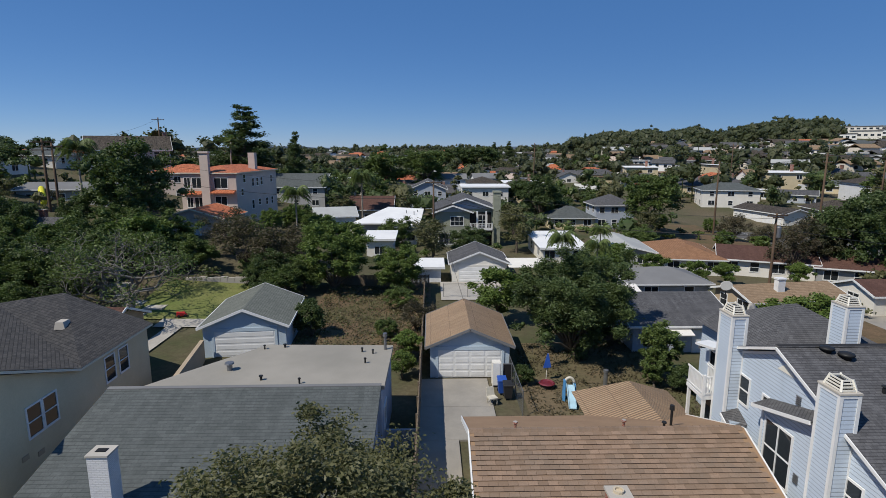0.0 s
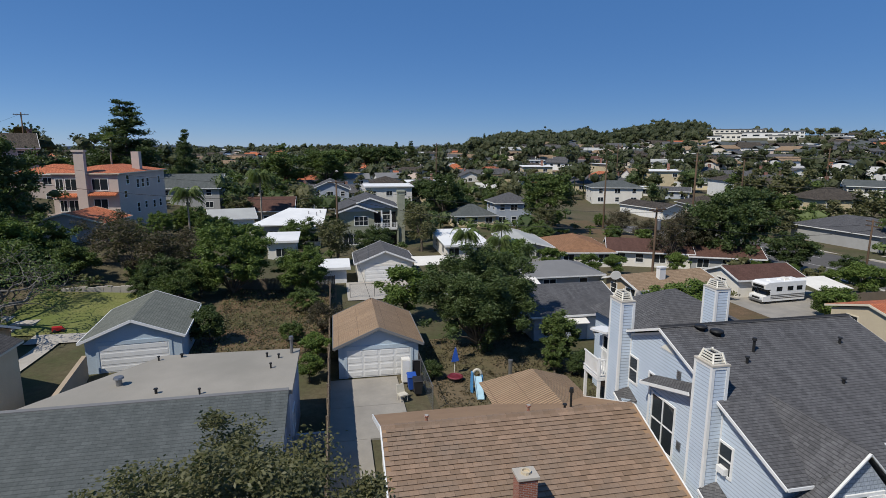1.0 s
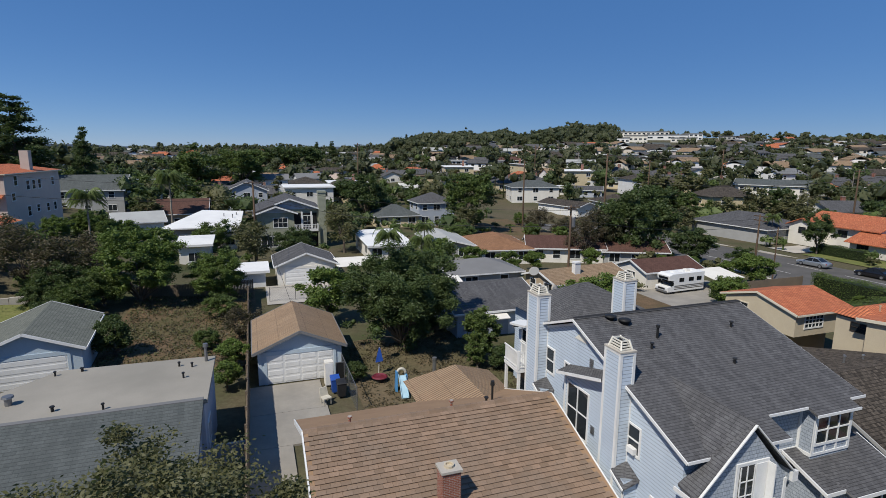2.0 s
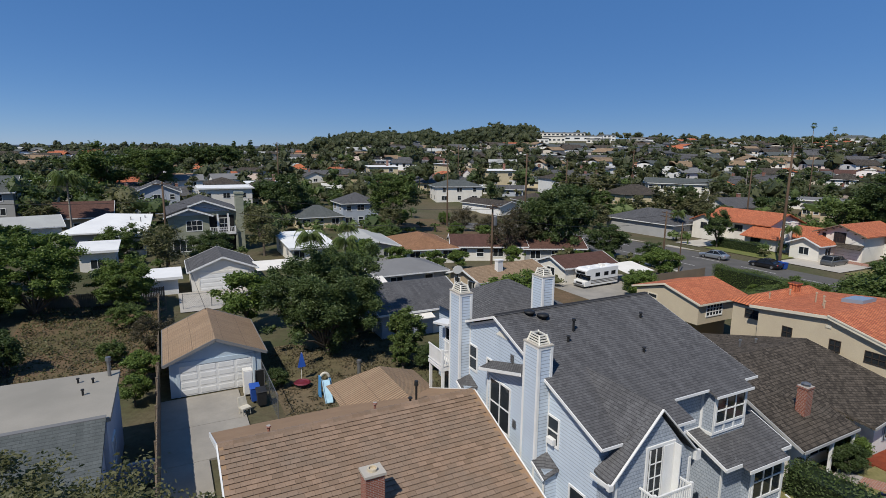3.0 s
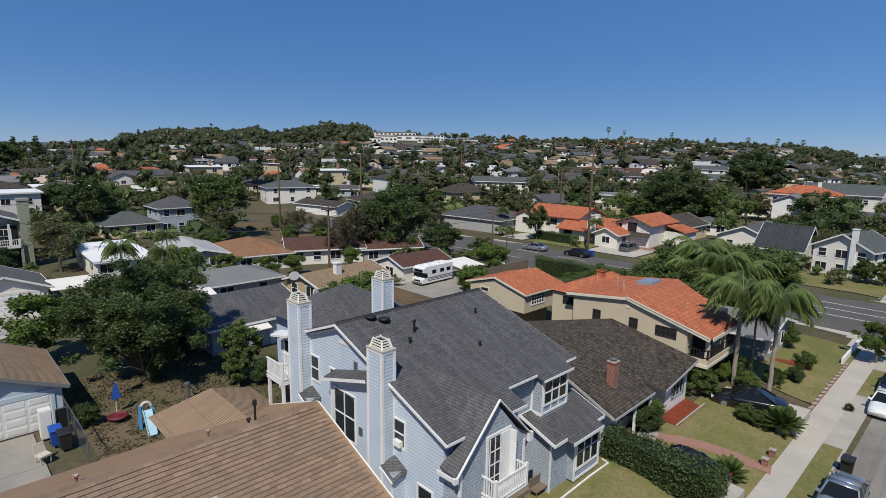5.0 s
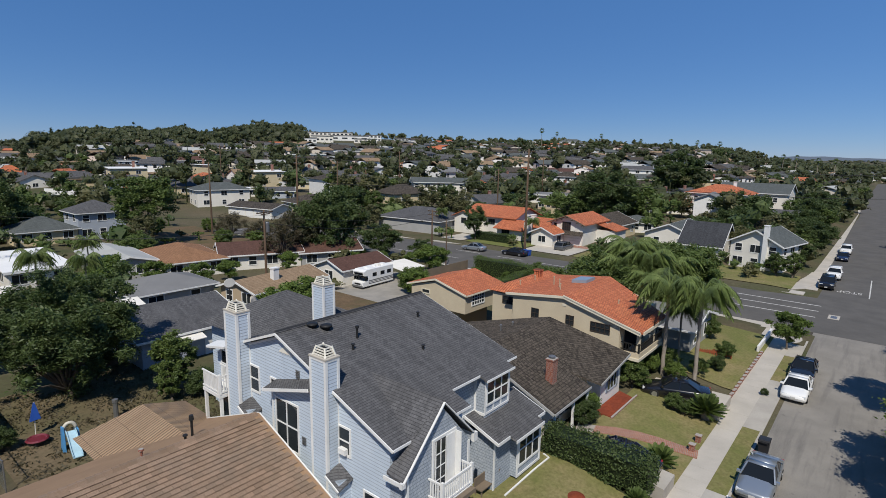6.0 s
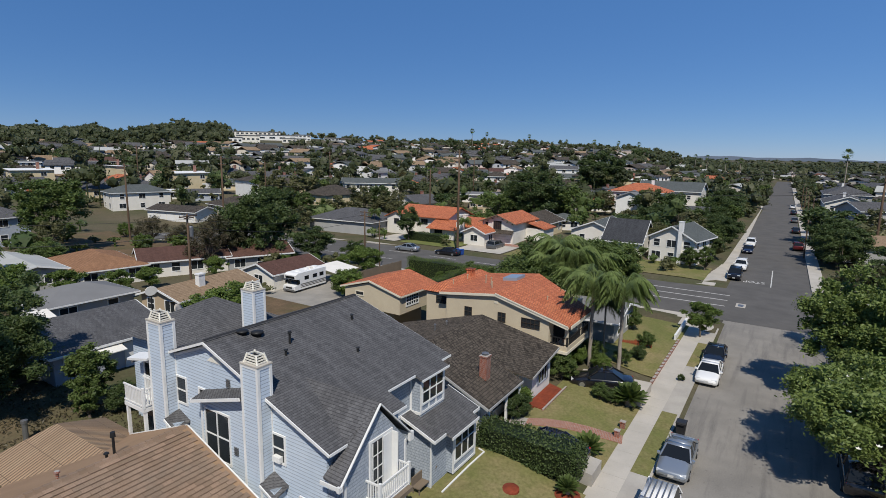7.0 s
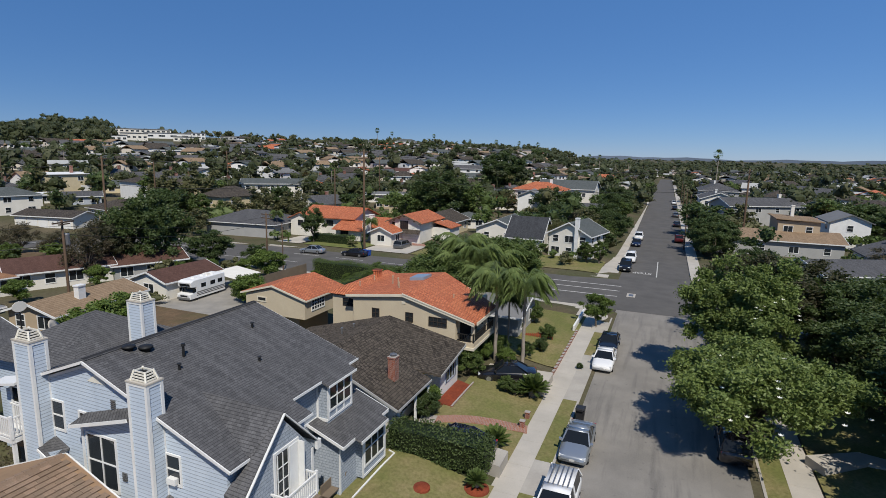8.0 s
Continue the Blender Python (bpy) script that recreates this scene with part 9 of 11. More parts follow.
# tall palms on the skyline
for az, r, h in ((93.6, 300, 20.0), (72.7, 440, 15.5), (76.9, 440, 15.0), (60.5, 520, 20.0), (62.0, 560, 17), (83.0, 430, 15), (84.6, 430, 15), (85.8, 430, 15.5), (82.0, 420, 14), (75.0, 480, 15), (70.0, 470, 14), (66.3, 520, 16), (-2.0, 260, 14), (-4.2, 300, 13), (11, 360, 12), (33, 250, 11), (36, 300, 11), (52, 200, 9), (56.0, 190, 10)):
    x, y = r * math.sin(radians(az)), r * math.cos(radians(az))
    plant(FAN_PALM, x, y, "tall slender fan palm on the skyline", height=h, group="skyline palms")
for az, r, h in ((-17, 240, 16), (-14, 230, 15), (6.5, 420, 16), (8.0, 430, 17), (3.0, 420, 15), (15.5, 640, 14)):
    x, y = r * math.sin(radians(az)), r * math.cos(radians(az))
    plant(PINE, x, y, "dark pine on the skyline", height=h, group="skyline pines", wide=0.8)

# more trees between the nearer blocks
mid_wood = []
for _ in range(1500):
    az = tr.uniform(-44, 118)
    r = 96 + 260 * tr.random() ** 0.9
    x, y = r * math.sin(radians(az)), r * math.cos(radians(az))
    if road_depth(x, y) > -2.5 or (40 < x < 80 and 80 < y < 126) or (y < 46 and x < 74) or any(math.hypot(x - a, y - b) < c * 0.9 for a, b, c in TAKEN) or any(abs(x - bx) < 5.8 and abs(y - by) < 5.0 for _, bx, by in lots if abs(bx - x) < 8) or any(rh - 24 < r < rh and abs(az - azh) < wide for rh, azh, wide in SIGHT) or any(rl - 15 < r < rl and abs(az - math.degrees(math.atan2(bx, by))) < 240 / rl for rl, bx, by in lots):
        continue
    mid_wood.append((x, y, tr.choice((3.5, 4.5, 5.5, 7.0, 9.0)) * tr.uniform(0.9, 1.1), tr.uniform(1.8, 3.8)))
mid_wood = mid_wood[:400]
for i, (mat, nm) in enumerate(((LEAF_DARK, "dark green"), (LEAF_MID, "green"), (LEAF_DARK, "dark green"), (LEAF_OLIVE, "grey-green"))):
    woods("garden_trees", mid_wood[i::4], mat, 0.3, 360, nm + " trees crowding the gardens between the houses", 160 + i)

# low shrubs and hedges that fill the yards
low = []
for _ in range(2400):
    az = tr.uniform(-44, 118)
    r = 64 + 330 * tr.random() ** 0.9
    x, y = r * math.sin(radians(az)), r * math.cos(radians(az))
    if road_depth(x, y) > -2.5 or (y < 46 and x < 68) or (x < 8 and r < 70) or any(math.hypot(x - a, y - b) < c * 0.85 for a, b, c in TAKEN) or any(abs(x - bx) < 6.5 and abs(y - by) < 5.5 for _, bx, by in lots if abs(bx - x) < 8):
        continue
    low.append((x, y, tr.uniform(1.0, 2.8), tr.uniform(0.8, 2.0)))
for i, (mat, nm) in enumerate(((LEAF_DARK, "dark green"), (LEAF_MID, "green"), (LEAF_OLIVE, "olive"))):
    woods("shrubs", low[i::3], mat, 0.22, 90, nm + " shrubs and hedges filling the yards", 140 + i)

# weeds and fallen leaves on the bare yards
wr = np.random.default_rng(77)
for nm, lab, mat, n, x0, x1, y0, y1 in (("leaf_litter", "brown fallen leaves and dead weeds on a dry yard", LEAF_BROWN, 7000, -11.8, 0.0, 43.2, 65.8), ("weeds", "sparse green weeds on a dry yard", LEAF_OLIVE, 5000, -11.8, 0.0, 43.2, 65.8), ("leaf_litter", "fallen leaves on a dusty back yard", LEAF_BROWN, 6000, 6.8, 18.8, 29.2, 45.8)):
    spots_w = wr.uniform((x0, y0), (x1, y1), (n // 12, 2))
    pts_w = np.repeat(spots_w, 12, axis=0) + wr.normal(size=(n // 12 * 12, 2)) * 0.28
    pts_w = pts_w[(pts_w[:, 0] > x0) & (pts_w[:, 0] < x1) & (pts_w[:, 1] > y0) & (pts_w[:, 1] < y1)]
    high = np.array([terrain(a, b) for a, b in pts_w]) + 0.12 + wr.random(len(pts_w)) ** 2 * (0.3 if nm == "weeds" else 0.08)
    tagged(new(nm, leaf_mesh(nm, np.column_stack((pts_w, high)), 0.11, mat, wr, flat=0.8, slim=0.5)), lab, "leaves", kind="stuff")

# ---- cars ----
TYRE = plain("tyre_rubber", (0.02, 0.02, 0.02), None, 3.0, 0.8, bump=0)
RIM = plain("alloy_rim", (0.5, 0.5, 0.51), None, 3.0, 0.35, 0.8, bump=0)
CAR_GLASS = glass("car_glass", (0.012, 0.014, 0.016), 0.04)
LAMP_CLEAR = glass("clear_lamp", (0.6, 0.62, 0.64), 0.1)
LAMP_RED = glass("red_lamp", (0.35, 0.01, 0.01), 0.15)
PLATE = plain("plate", (0.6, 0.6, 0.58), None, 3.0, 0.6, bump=0)
LACQUERS = dict(silver=lacquer("silver_lacquer", (0.36, 0.39, 0.42), 0.6, 0.3), white=lacquer("white_lacquer", (0.78, 0.78, 0.77), 0.0, 0.3), black=lacquer("black_lacquer", (0.012, 0.012, 0.015), 0.1, 0.2),
                navy=lacquer("navy_lacquer", (0.015, 0.02, 0.05), 0.2, 0.2), grey=lacquer("grey_lacquer", (0.12, 0.125, 0.13), 0.4, 0.3), red=lacquer("dark_red_lacquer", (0.12, 0.015, 0.015), 0.2, 0.25), blue=lacquer("blue_lacquer", (0.03, 0.06, 0.16), 0.3, 0.25))
SHAPES = {  # stations along the car: share of length, half width share, sill, shoulder
    "sedan": dict(L=4.7, W=1.78, body=((0.0, 0.78, 0.34, 0.62), (0.03, 0.92, 0.24, 0.7), (0.12, 0.98, 0.2, 0.78), (0.3, 1.0, 0.2, 0.9), (0.55, 1.0, 0.2, 0.93), (0.8, 0.99, 0.2, 0.95), (0.95, 0.95, 0.26, 0.92), (1.0, 0.82, 0.36, 0.8)),
                  cabin=((0.27, 0.88, 0.9), (0.42, 0.72, 1.4), (0.5, 0.72, 1.44), (0.66, 0.72, 1.42), (0.84, 0.86, 0.95))),
    "suv": dict(L=4.7, W=1.86, body=((0.0, 0.8, 0.4, 0.8), (0.03, 0.93, 0.3, 0.95), (0.12, 0.98, 0.26, 1.02), (0.3, 1.0, 0.26, 1.1), (0.6, 1.0, 0.26, 1.12), (0.92, 0.99, 0.28, 1.12), (0.98, 0.96, 0.34, 1.1), (1.0, 0.9, 0.42, 1.0)),
                cabin=((0.25, 0.88, 1.08), (0.38, 0.76, 1.64), (0.5, 0.77, 1.7), (0.9, 0.77, 1.68), (0.985, 0.86, 1.12))),
}


def car_meshes(shape, colour):
    key = ("car", shape, colour)
    if key in MESHES:
        return MESHES[key]
    s = SHAPES[shape]
    L, W = s["L"], s["W"] / 2
    g = Geo()
    rings = []
    for t, w, lo, hi in s["body"]:
        x = L / 2 - t * L
        y = W * w
        rings.append([(x, -y * 0.94, lo), (x, -y, lo + 0.12), (x, -y, hi - 0.18), (x, -y * 0.93, hi - 0.03), (x, -y * 0.6, hi + 0.02), (x, y * 0.6, hi + 0.02), (x, y * 0.93, hi - 0.03), (x, y, hi - 0.18), (x, y, lo + 0.12), (x, y * 0.94, lo)])
    n = len(rings[0])
    for r in rings:
        g.v += r
    for i in range(len(rings) - 1):
        for k in range(n):
            j = (k + 1) % n
            g.f.append((i * n + k, (i + 1) * n + k, (i + 1) * n + j, i * n + j))
    g.f.append(tuple(range(n)))
    g.f.append(tuple(range(len(g.v) - 1, len(g.v) - n - 1, -1)))
    body = g.mesh("body", LACQUERS[colour], True)
    c = s["cabin"]
    panes, roof_g = [], Geo()
    for (t0, w0, z0), (t1, w1, z1) in zip(c, c[1:]):
        x0, x1, a, b = L / 2 - t0 * L, L / 2 - t1 * L, W * w0, W * w1
        base0, base1 = c[0][2] - 0.04, c[-1][2] - 0.04
        low0, low1 = min(z0, base0), min(z1, base1)
        if max(z0, z1) - min(z0, z1) < 0.1:
            roof_g.slab([(x1, -b, z1), (x0, -a, z0), (x0, a, z0), (x1, b, z1)], 0.05)
        panes.append(Geo().hull([(x1, -W * 0.93, low1), (x0, -W * 0.93, low0), (x0, W * 0.93, low0), (x1, W * 0.93, low1)], [(x1, -b * 0.99, z1 - 0.03), (x0, -a * 0.99, z0 - 0.03), (x0, a * 0.99, z0 - 0.03), (x1, b * 0.99, z1 - 0.03)]).mesh("window", CAR_GLASS))
    pil = []
    mid = c[2]
    for sy in (-1, 1):
        for (t0, w0, z0), (t1, w1, z1) in ((c[0], c[1]), (c[-1], c[-2]), ((mid[0] + 0.04, 0.94, c[0][2]), (mid[0] + 0.05, mid[1], mid[2]))):
            pil.append(Geo().beam((L / 2 - t0 * L, sy * W * 0.94, z0), (L / 2 - t1 * L, sy * W * w1, z1), 0.07, 0.07).mesh("pillar", LACQUERS[colour]))
    me = dict(body=body, glass=panes, roof=roof_g.mesh("roof", LACQUERS[colour], True), pillars=pil)
    wheel = Geo()
    wheel.lathe(0, 0, [(0.3, -0.1), (0.33, -0.07), (0.33, 0.07), (0.3, 0.1)], 16)
    me["tyre"] = wheel.mesh("tyre", TYRE, False)
    rim = Geo().lathe(0, 0, [(0.2, -0.108), (0.21, 0.108)], 12)
    me["rim"] = rim.mesh("rim", RIM)
    fl = s["body"][1][3]
    me["headlight"] = Geo().box(-0.12, -0.2, -0.07, 0.04, 0.2, 0.07).mesh("headlight", LAMP_CLEAR)
    me["tail_light"] = Geo().box(-0.05, -0.2, -0.09, 0.05, 0.2, 0.09).mesh("tail_light", LAMP_RED)
    me["mirror"] = Geo().box(-0.08, -0.09, -0.06, 0.08, 0.09, 0.06).mesh("mirror", LACQUERS[colour])
    me["plate"] = Geo().box(-0.012, -0.16, -0.075, 0.012, 0.16, 0.075).mesh("plate", PLATE)
    me["grille"] = Geo().box(-0.02, -0.36, -0.07, 0.02, 0.36, 0.07).mesh("grille", BLACK_METAL)
    me["shape"] = s
    MESHES[key] = me
    return me


def car(shape, colour, x, y, rz, label, z=0.0, rack=False):
    me = car_meshes(shape, colour)
    s = me["shape"]
    L, W = s["L"], s["W"] / 2
    co = thing("car", x, y, z, rz, label, "car", "parked cars")

    def put(name, mesh, m=None, parent=co):
        o = new(name, mesh)
        o.parent = parent
        if m is not None:
            o.matrix_basis = m
        return o
    put("body", me["body"])
    for m in me["glass"]:
        put("window", m)
    put("roof", me["roof"])
    for m in me["pillars"]:
        put("pillar", m)
    hi = s["body"][1][3]
    for sx in (0.31, -0.3):
        for sy in (-1, 1):
            w = put("wheel", me["tyre"], pose(sx * L, sy * (W - 0.09), 0.33, 90, 0, 0))
            put("rim", me["rim"], None, w)
    for sy in (-1, 1):
        put("headlight", me["headlight"], pose(L / 2 - 0.1, sy * W * 0.66, hi - 0.08))
        put("tail_light", me["tail_light"], pose(-L / 2 + 0.1, sy * W * 0.68, s["body"][-2][3] - 0.18))
        put("mirror", me["mirror"], pose(L * 0.2, sy * (W + 0.06), s["cabin"][0][2] + 0.08))
    put("plate", me["plate"], pose(L / 2 - 0.005, 0, 0.48))
    put("grille", me["grille"], pose(L / 2 - 0.03, 0, hi - 0.16))
    if rack:
        g = Geo()
        for yy in (-0.5, -0.25, 0, 0.25, 0.5):
            g.box(-L * 0.38, yy - 0.025, 1.7, L * 0.02, yy + 0.025, 1.78)
        part("roof_rack", g, GREY_METAL, co)
    return co


car("sedan", "silver", 33.6, 4.15, 180, "silver-blue saloon parked at the kerb")
car("sedan", "white", 49.2, 4.3, 180, "white saloon parked at the kerb")
car("sedan", "black", 53.9, 4.4, 180, "black saloon parked behind a white one")
car("suv", "white", 26.6, 4.1, 180, "white estate car with roof bars", rack=True)
car("suv", "black", 37.4, -4.9, 0, "dark car in the shade of a magnolia")
car("sedan", "white", 47.0, -5.0, 0, "pale car half hidden under the magnolias")
car("sedan", "grey", 56.5, -5.0, 0, "grey car under the street trees")
car("sedan", "black", 40.8, 10.9, 107, "very dark blue coupe on a short drive", z=terrain(41.3, 10.9) + 0.1)
car("sedan", "navy", 29.3, 10.7, 90, "dark blue car behind the hedge", z=terrain(29.3, 10.7) + 0.1)
car("sedan", "silver", 82.2, 59.6, 95, "silver car parked on the cross street", z=0.02)
car("sedan", "black", 83.2, 51.4, 92, "black car parked on the cross street", z=0.02)
car("suv", "grey", 93.5, 47.0, 0, "dark car on a forecourt", z=0.2)
car("suv", "black", 93.8, 6.1, 181, "dark car parked at the corner", z=0.01)
car("suv", "white", 102.2, 5.9, 181, "white car parked on the far street", z=0.01)
car("sedan", "navy", 121.6, 6.1, 181, "blue car parked on the far street", z=0.01)
car("suv", "white", 130.8, 6.2, 181, "white car parked on the far street", z=0.01)
car("suv", "red", 131.5, -2.2, 1, "dark red car parked on the far street", z=0.01)
car("sedan", "black", 161.5, -1.8, 1, "dark car parked on the far street", z=0.01)
car("sedan", "grey", 188.0, -1.5, 1, "grey car parked on the far street", z=0.01)
car("sedan", "black", 215.0, -1.2, 1, "dark car parked on the far street", z=0.01)
car("sedan", "white", 240.0, -0.9, 1, "white car parked on the far street", z=0.01)
car("suv", "blue", 125.0, -7.6, 80, "dark blue car on a drive", z=0.25)
car("sedan", "grey", 97.0, -38.0, 90, "pale car beside a garden wall", z=0.3)
car("suv", "black", 65.0, 104.0, 100, "dark car on the cross street", z=0.02)


def motorhome():
    co = thing("motorhome", 48.6, 51.3, 0.75, 184, "white motorhome with dark side stripe and roof vents", "motorhome")
    co.scale = (0.84, 0.84, 0.84)
    W = 1.15
    g = Geo()
    prof = [(-3.4, 0.5), (2.3, 0.5), (3.4, 0.5), (3.4, 1.15), (2.6, 1.25), (2.2, 2.0), (3.1, 2.15), (3.2, 2.75), (2.6, 3.0), (-3.4, 3.0)]
    g.hull([(x, -W, z) for x, z in prof], [(x, W, z) for x, z in prof])
    part("body", g, WHITE, co)
    part("windscreen", Geo().hull([(2.64, -1.0, 1.3), (2.64, 1.0, 1.3), (2.27, 1.0, 1.98), (2.27, -1.0, 1.98)][::-1], [(2.7, -1.0, 1.33), (2.7, 1.0, 1.33), (2.33, 1.0, 2.0), (2.33, -1.0, 2.0)][::-1]), CAR_GLASS, co)
    for x in (0.9, -0.9, -2.4):
        for y, t in ((W, 180), (-W, 0)):
            o = new("window", Geo().box(-0.45, -0.02, -0.28, 0.45, 0.02, 0.28).mesh("window", CAR_GLASS))
            o.parent = co
            o.matrix_basis = pose(x, y, 2.1, 0, 0, t)
    st = Geo().box(-3.38, -W - 0.01, 1.2, 2.2, -W - 0.003, 1.35).box(-3.38, W + 0.003, 1.2, 2.2, W + 0.01, 1.35)
    part("stripe", st, GREY_METAL, co)
    for x in (-2.2, -0.4, 1.4):
        part("roof_vent", Geo().hull([(x - 0.35, -0.35, 3.0), (x + 0.35, -0.35, 3.0), (x + 0.35, 0.35, 3.0), (x - 0.35, 0.35, 3.0)], [(x - 0.25, -0.25, 3.22), (x + 0.25, -0.25, 3.22), (x + 0.25, 0.25, 3.22), (x - 0.25, 0.25, 3.22)]), WHITE, co)
    for x in (2.3, -1.8):
        for y in (-0.98, 0.98):
            o = new("wheel", Geo().lathe(0, 0, [(0.36, -0.12), (0.4, -0.08), (0.4, 0.08), (0.36, 0.12)], 14).mesh("wheel", TYRE))
            o.parent = co
            o.matrix_basis = pose(x, y, 0.4, 90, 0, 0)
    part("cab_window", Geo().hull([(3.11, -0.85, 2.25), (3.11, 0.85, 2.25), (3.2, 0.85, 2.6), (3.2, -0.85, 2.6)], [(3.17, -0.85, 2.25), (3.17, 0.85, 2.25), (3.25, 0.85, 2.6), (3.25, -0.85, 2.6)]), CAR_GLASS, co, "dark window over the cab")
    for y in (-W - 0.012, W + 0.003):
        part("side_window", Geo().box(2.35, y, 1.35, 2.95, y + 0.009, 1.85), CAR_GLASS, co)
        part("stripe", Geo().box(-3.38, y, 0.8, 2.2, y + 0.009, 0.9), DARK_TRIM, co)
        part("stripe", Geo().box(-3.38, y, 1.02, 2.2, y + 0.009, 1.1), DARK_TRIM, co)
    part("grille", Geo().box(3.4, -0.6, 0.78, 3.43, 0.6, 1.02), BLACK_METAL, co)
    part("air_conditioner", Geo().hull([(-1.4, -0.45, 3.0), (-0.6, -0.45, 3.0), (-0.6, 0.45, 3.0), (-1.4, 0.45, 3.0)], [(-1.3, -0.35, 3.3), (-0.7, -0.35, 3.3), (-0.7, 0.35, 3.3), (-1.3, 0.35, 3.3)]), OFF_WHITE, co)
    part("bumper", Geo().box(3.4, -1.05, 0.45, 3.55, 1.05, 0.7), GREY_METAL, co)
    for y in (-0.8, 0.8):
        part("headlight", Geo().box(3.4, y - 0.15, 0.8, 3.44, y + 0.15, 1.0), LAMP_CLEAR, co)


motorhome()

# ---- poles and wires ----
def pole(x, y, top, arms=(), turn=0.0, r=0.16, label="tall brown wooden utility pole with cross arms", z=None, can=False):
    z = terrain(x, y) if z is None else z
    po = thing("utility_pole", x, y, z, turn, label, "utility pole", "utility poles")
    h = top - z
    part("shaft", Geo().path([(0, 0, -0.5), (0.02, 0, h * 0.5), (0, 0, h)], [r, r * 0.85, r * 0.62], 9), WOOD_POLE, po, smooth=True)
    for a in arms:
        part("cross_arm", Geo().box(-1.3, -0.2, h - a - 0.06, 1.3, -0.09, h - a + 0.07), WOOD_POLE, po)
        for xx in (-1.2, -0.6, 0.6, 1.2):
            part("insulator", Geo().lathe(xx, -0.14, [(0.04, h - a + 0.07), (0.06, h - a + 0.13), (0.03, h - a + 0.22)], 7), GREY_METAL, po)
    if can:
        part("transformer", Geo().lathe(0.42, 0, [(0.27, h - 2.6), (0.29, h - 2.5), (0.29, h - 1.5), (0.2, h - 1.4)], 12), GREY_METAL, po, "grey transformer drum")
        part("crossbar", Geo().box(-0.6, -0.2, h - 0.5, 0.8, -0.09, h - 0.38), WOOD_POLE, po)
    return (x, y, top)


P_MID = pole(35.9, 55.9, 11.1, (0.25,), 15, can=True)
P_LEFT = pole(0.65, 86.0, 12.7, (0.3,), 0, 0.2)
P_BIG = pole(85.6, 50.8, 18.8, (0.4, 1.6), 80, 0.24)
P_R = pole(69.3, 59.0, 8.6, (0.3, 0.9), 80, 0.15)
P_R2 = pole(66.8, 53.9, 7.6, (), 0, 0.1, "slim dark lamp pole beside the cross street")
P_B = pole(58.6, 81.0, 17.0, (0.4, 1.4), 80, 0.2)
P_C = pole(55.8, 106.0, 15.2, (0.4,), 80, 0.2)
P_SE = pole(136.0, -15.0, 16.3, (0.5, 1.8), 10, 0.26)
P_SE2 = pole(121.0, -3.1, 7.2, (0.4,), 10, 0.14)
P_W = pole(-54.3, 79.9, 18.9, (0.4, 1.5), 20, 0.22)
P_W2 = pole(-53.2, 80.2, 18.4, (0.5,), 20, 0.2)
P_W3 = pole(-62.0, 130.0, 24.5, (0.5,), 20, 0.2)
P_FAR = pole(100.0, 120.0, 15.0, (0.5,), 70, 0.2)
P_FAR2 = pole(120.0, 80.0, 14.0, (0.5,), 70, 0.2)
P_FAR3 = pole(30.0, 160.0, 19.0, (0.5,), 20, 0.2)
P_FAR4 = pole(135.0, 130.0, 18.0, (0.5,), 70, 0.2)
P_FAR5 = pole(96.0, 175.0, 19.0, (0.5,), 70, 0.2)
P_FAR6 = pole(170.0, 95.0, 17.0, (0.5,), 70, 0.2)
for x in (150, 178, 205, 235):
    pole(x, east_mid(x) - EAST_HALF - 1.4, 9.5, (0.4,), 10, 0.14)
WIRE = plain("wire", (0.02, 0.02, 0.02), None, 1.0, 0.6, bump=0)


def wire(a, b, sag=0.8, r=0.018, drop=0.3, side=0.0, label="thin black overhead wire"):
    a, b = Vector(a) - Vector((0, 0, drop)), Vector(b) - Vector((0, 0, drop))
    d = (b - a).normalized()
    s = Vector((-d.y, d.x, 0)) * side
    pts = [tuple(a.lerp(b, i / 14) + s - Vector((0, 0, sag * 4 * (i / 14) * (1 - i / 14)))) for i in range(15)]
    single("overhead_wire", Geo().path(pts, [r] * 15, 4), WIRE, label, "wire", "overhead wires")


for sd in (-0.9, 0.0, 0.9):
    wire(P_BIG, P_B, 1.2, side=sd)
    wire(P_B, P_C, 0.8, side=sd)
    wire(P_BIG, P_SE, 1.6, side=sd, drop=0.5)
wire(P_BIG, P_SE, 2.0, r=0.04, drop=4.2, label="thick grey overhead cable")
wire(P_BIG, P_B, 1.6, r=0.035, drop=4.2, label="thick grey overhead cable")
wire(P_MID, P_R, 0.9, drop=0.6)
wire(P_MID, P_R, 1.2, drop=1.4, r=0.026)
wire(P_LEFT, P_MID, 1.0, drop=0.6)
wire(P_LEFT, P_MID, 1.5, drop=2.4, r=0.03)
wire(P_LEFT, P_W, 1.4, drop=0.7)
wire(P_LEFT, P_W, 2.0, drop=2.6, r=0.03)
wire(P_W, P_W3, 1.2)
wire(P_FAR, P_FAR2, 1.2)
wire(P_C, P_FAR3, 1.0)
wire(P_FAR4, P_FAR6, 1.2)
wire(P_SE2, P_SE, 0.6)
wire(P_R, P_BIG, 0.6, drop=0.8)
wire((3.1, 46.0, 4.9), P_LEFT, 0.9, drop=0.2)

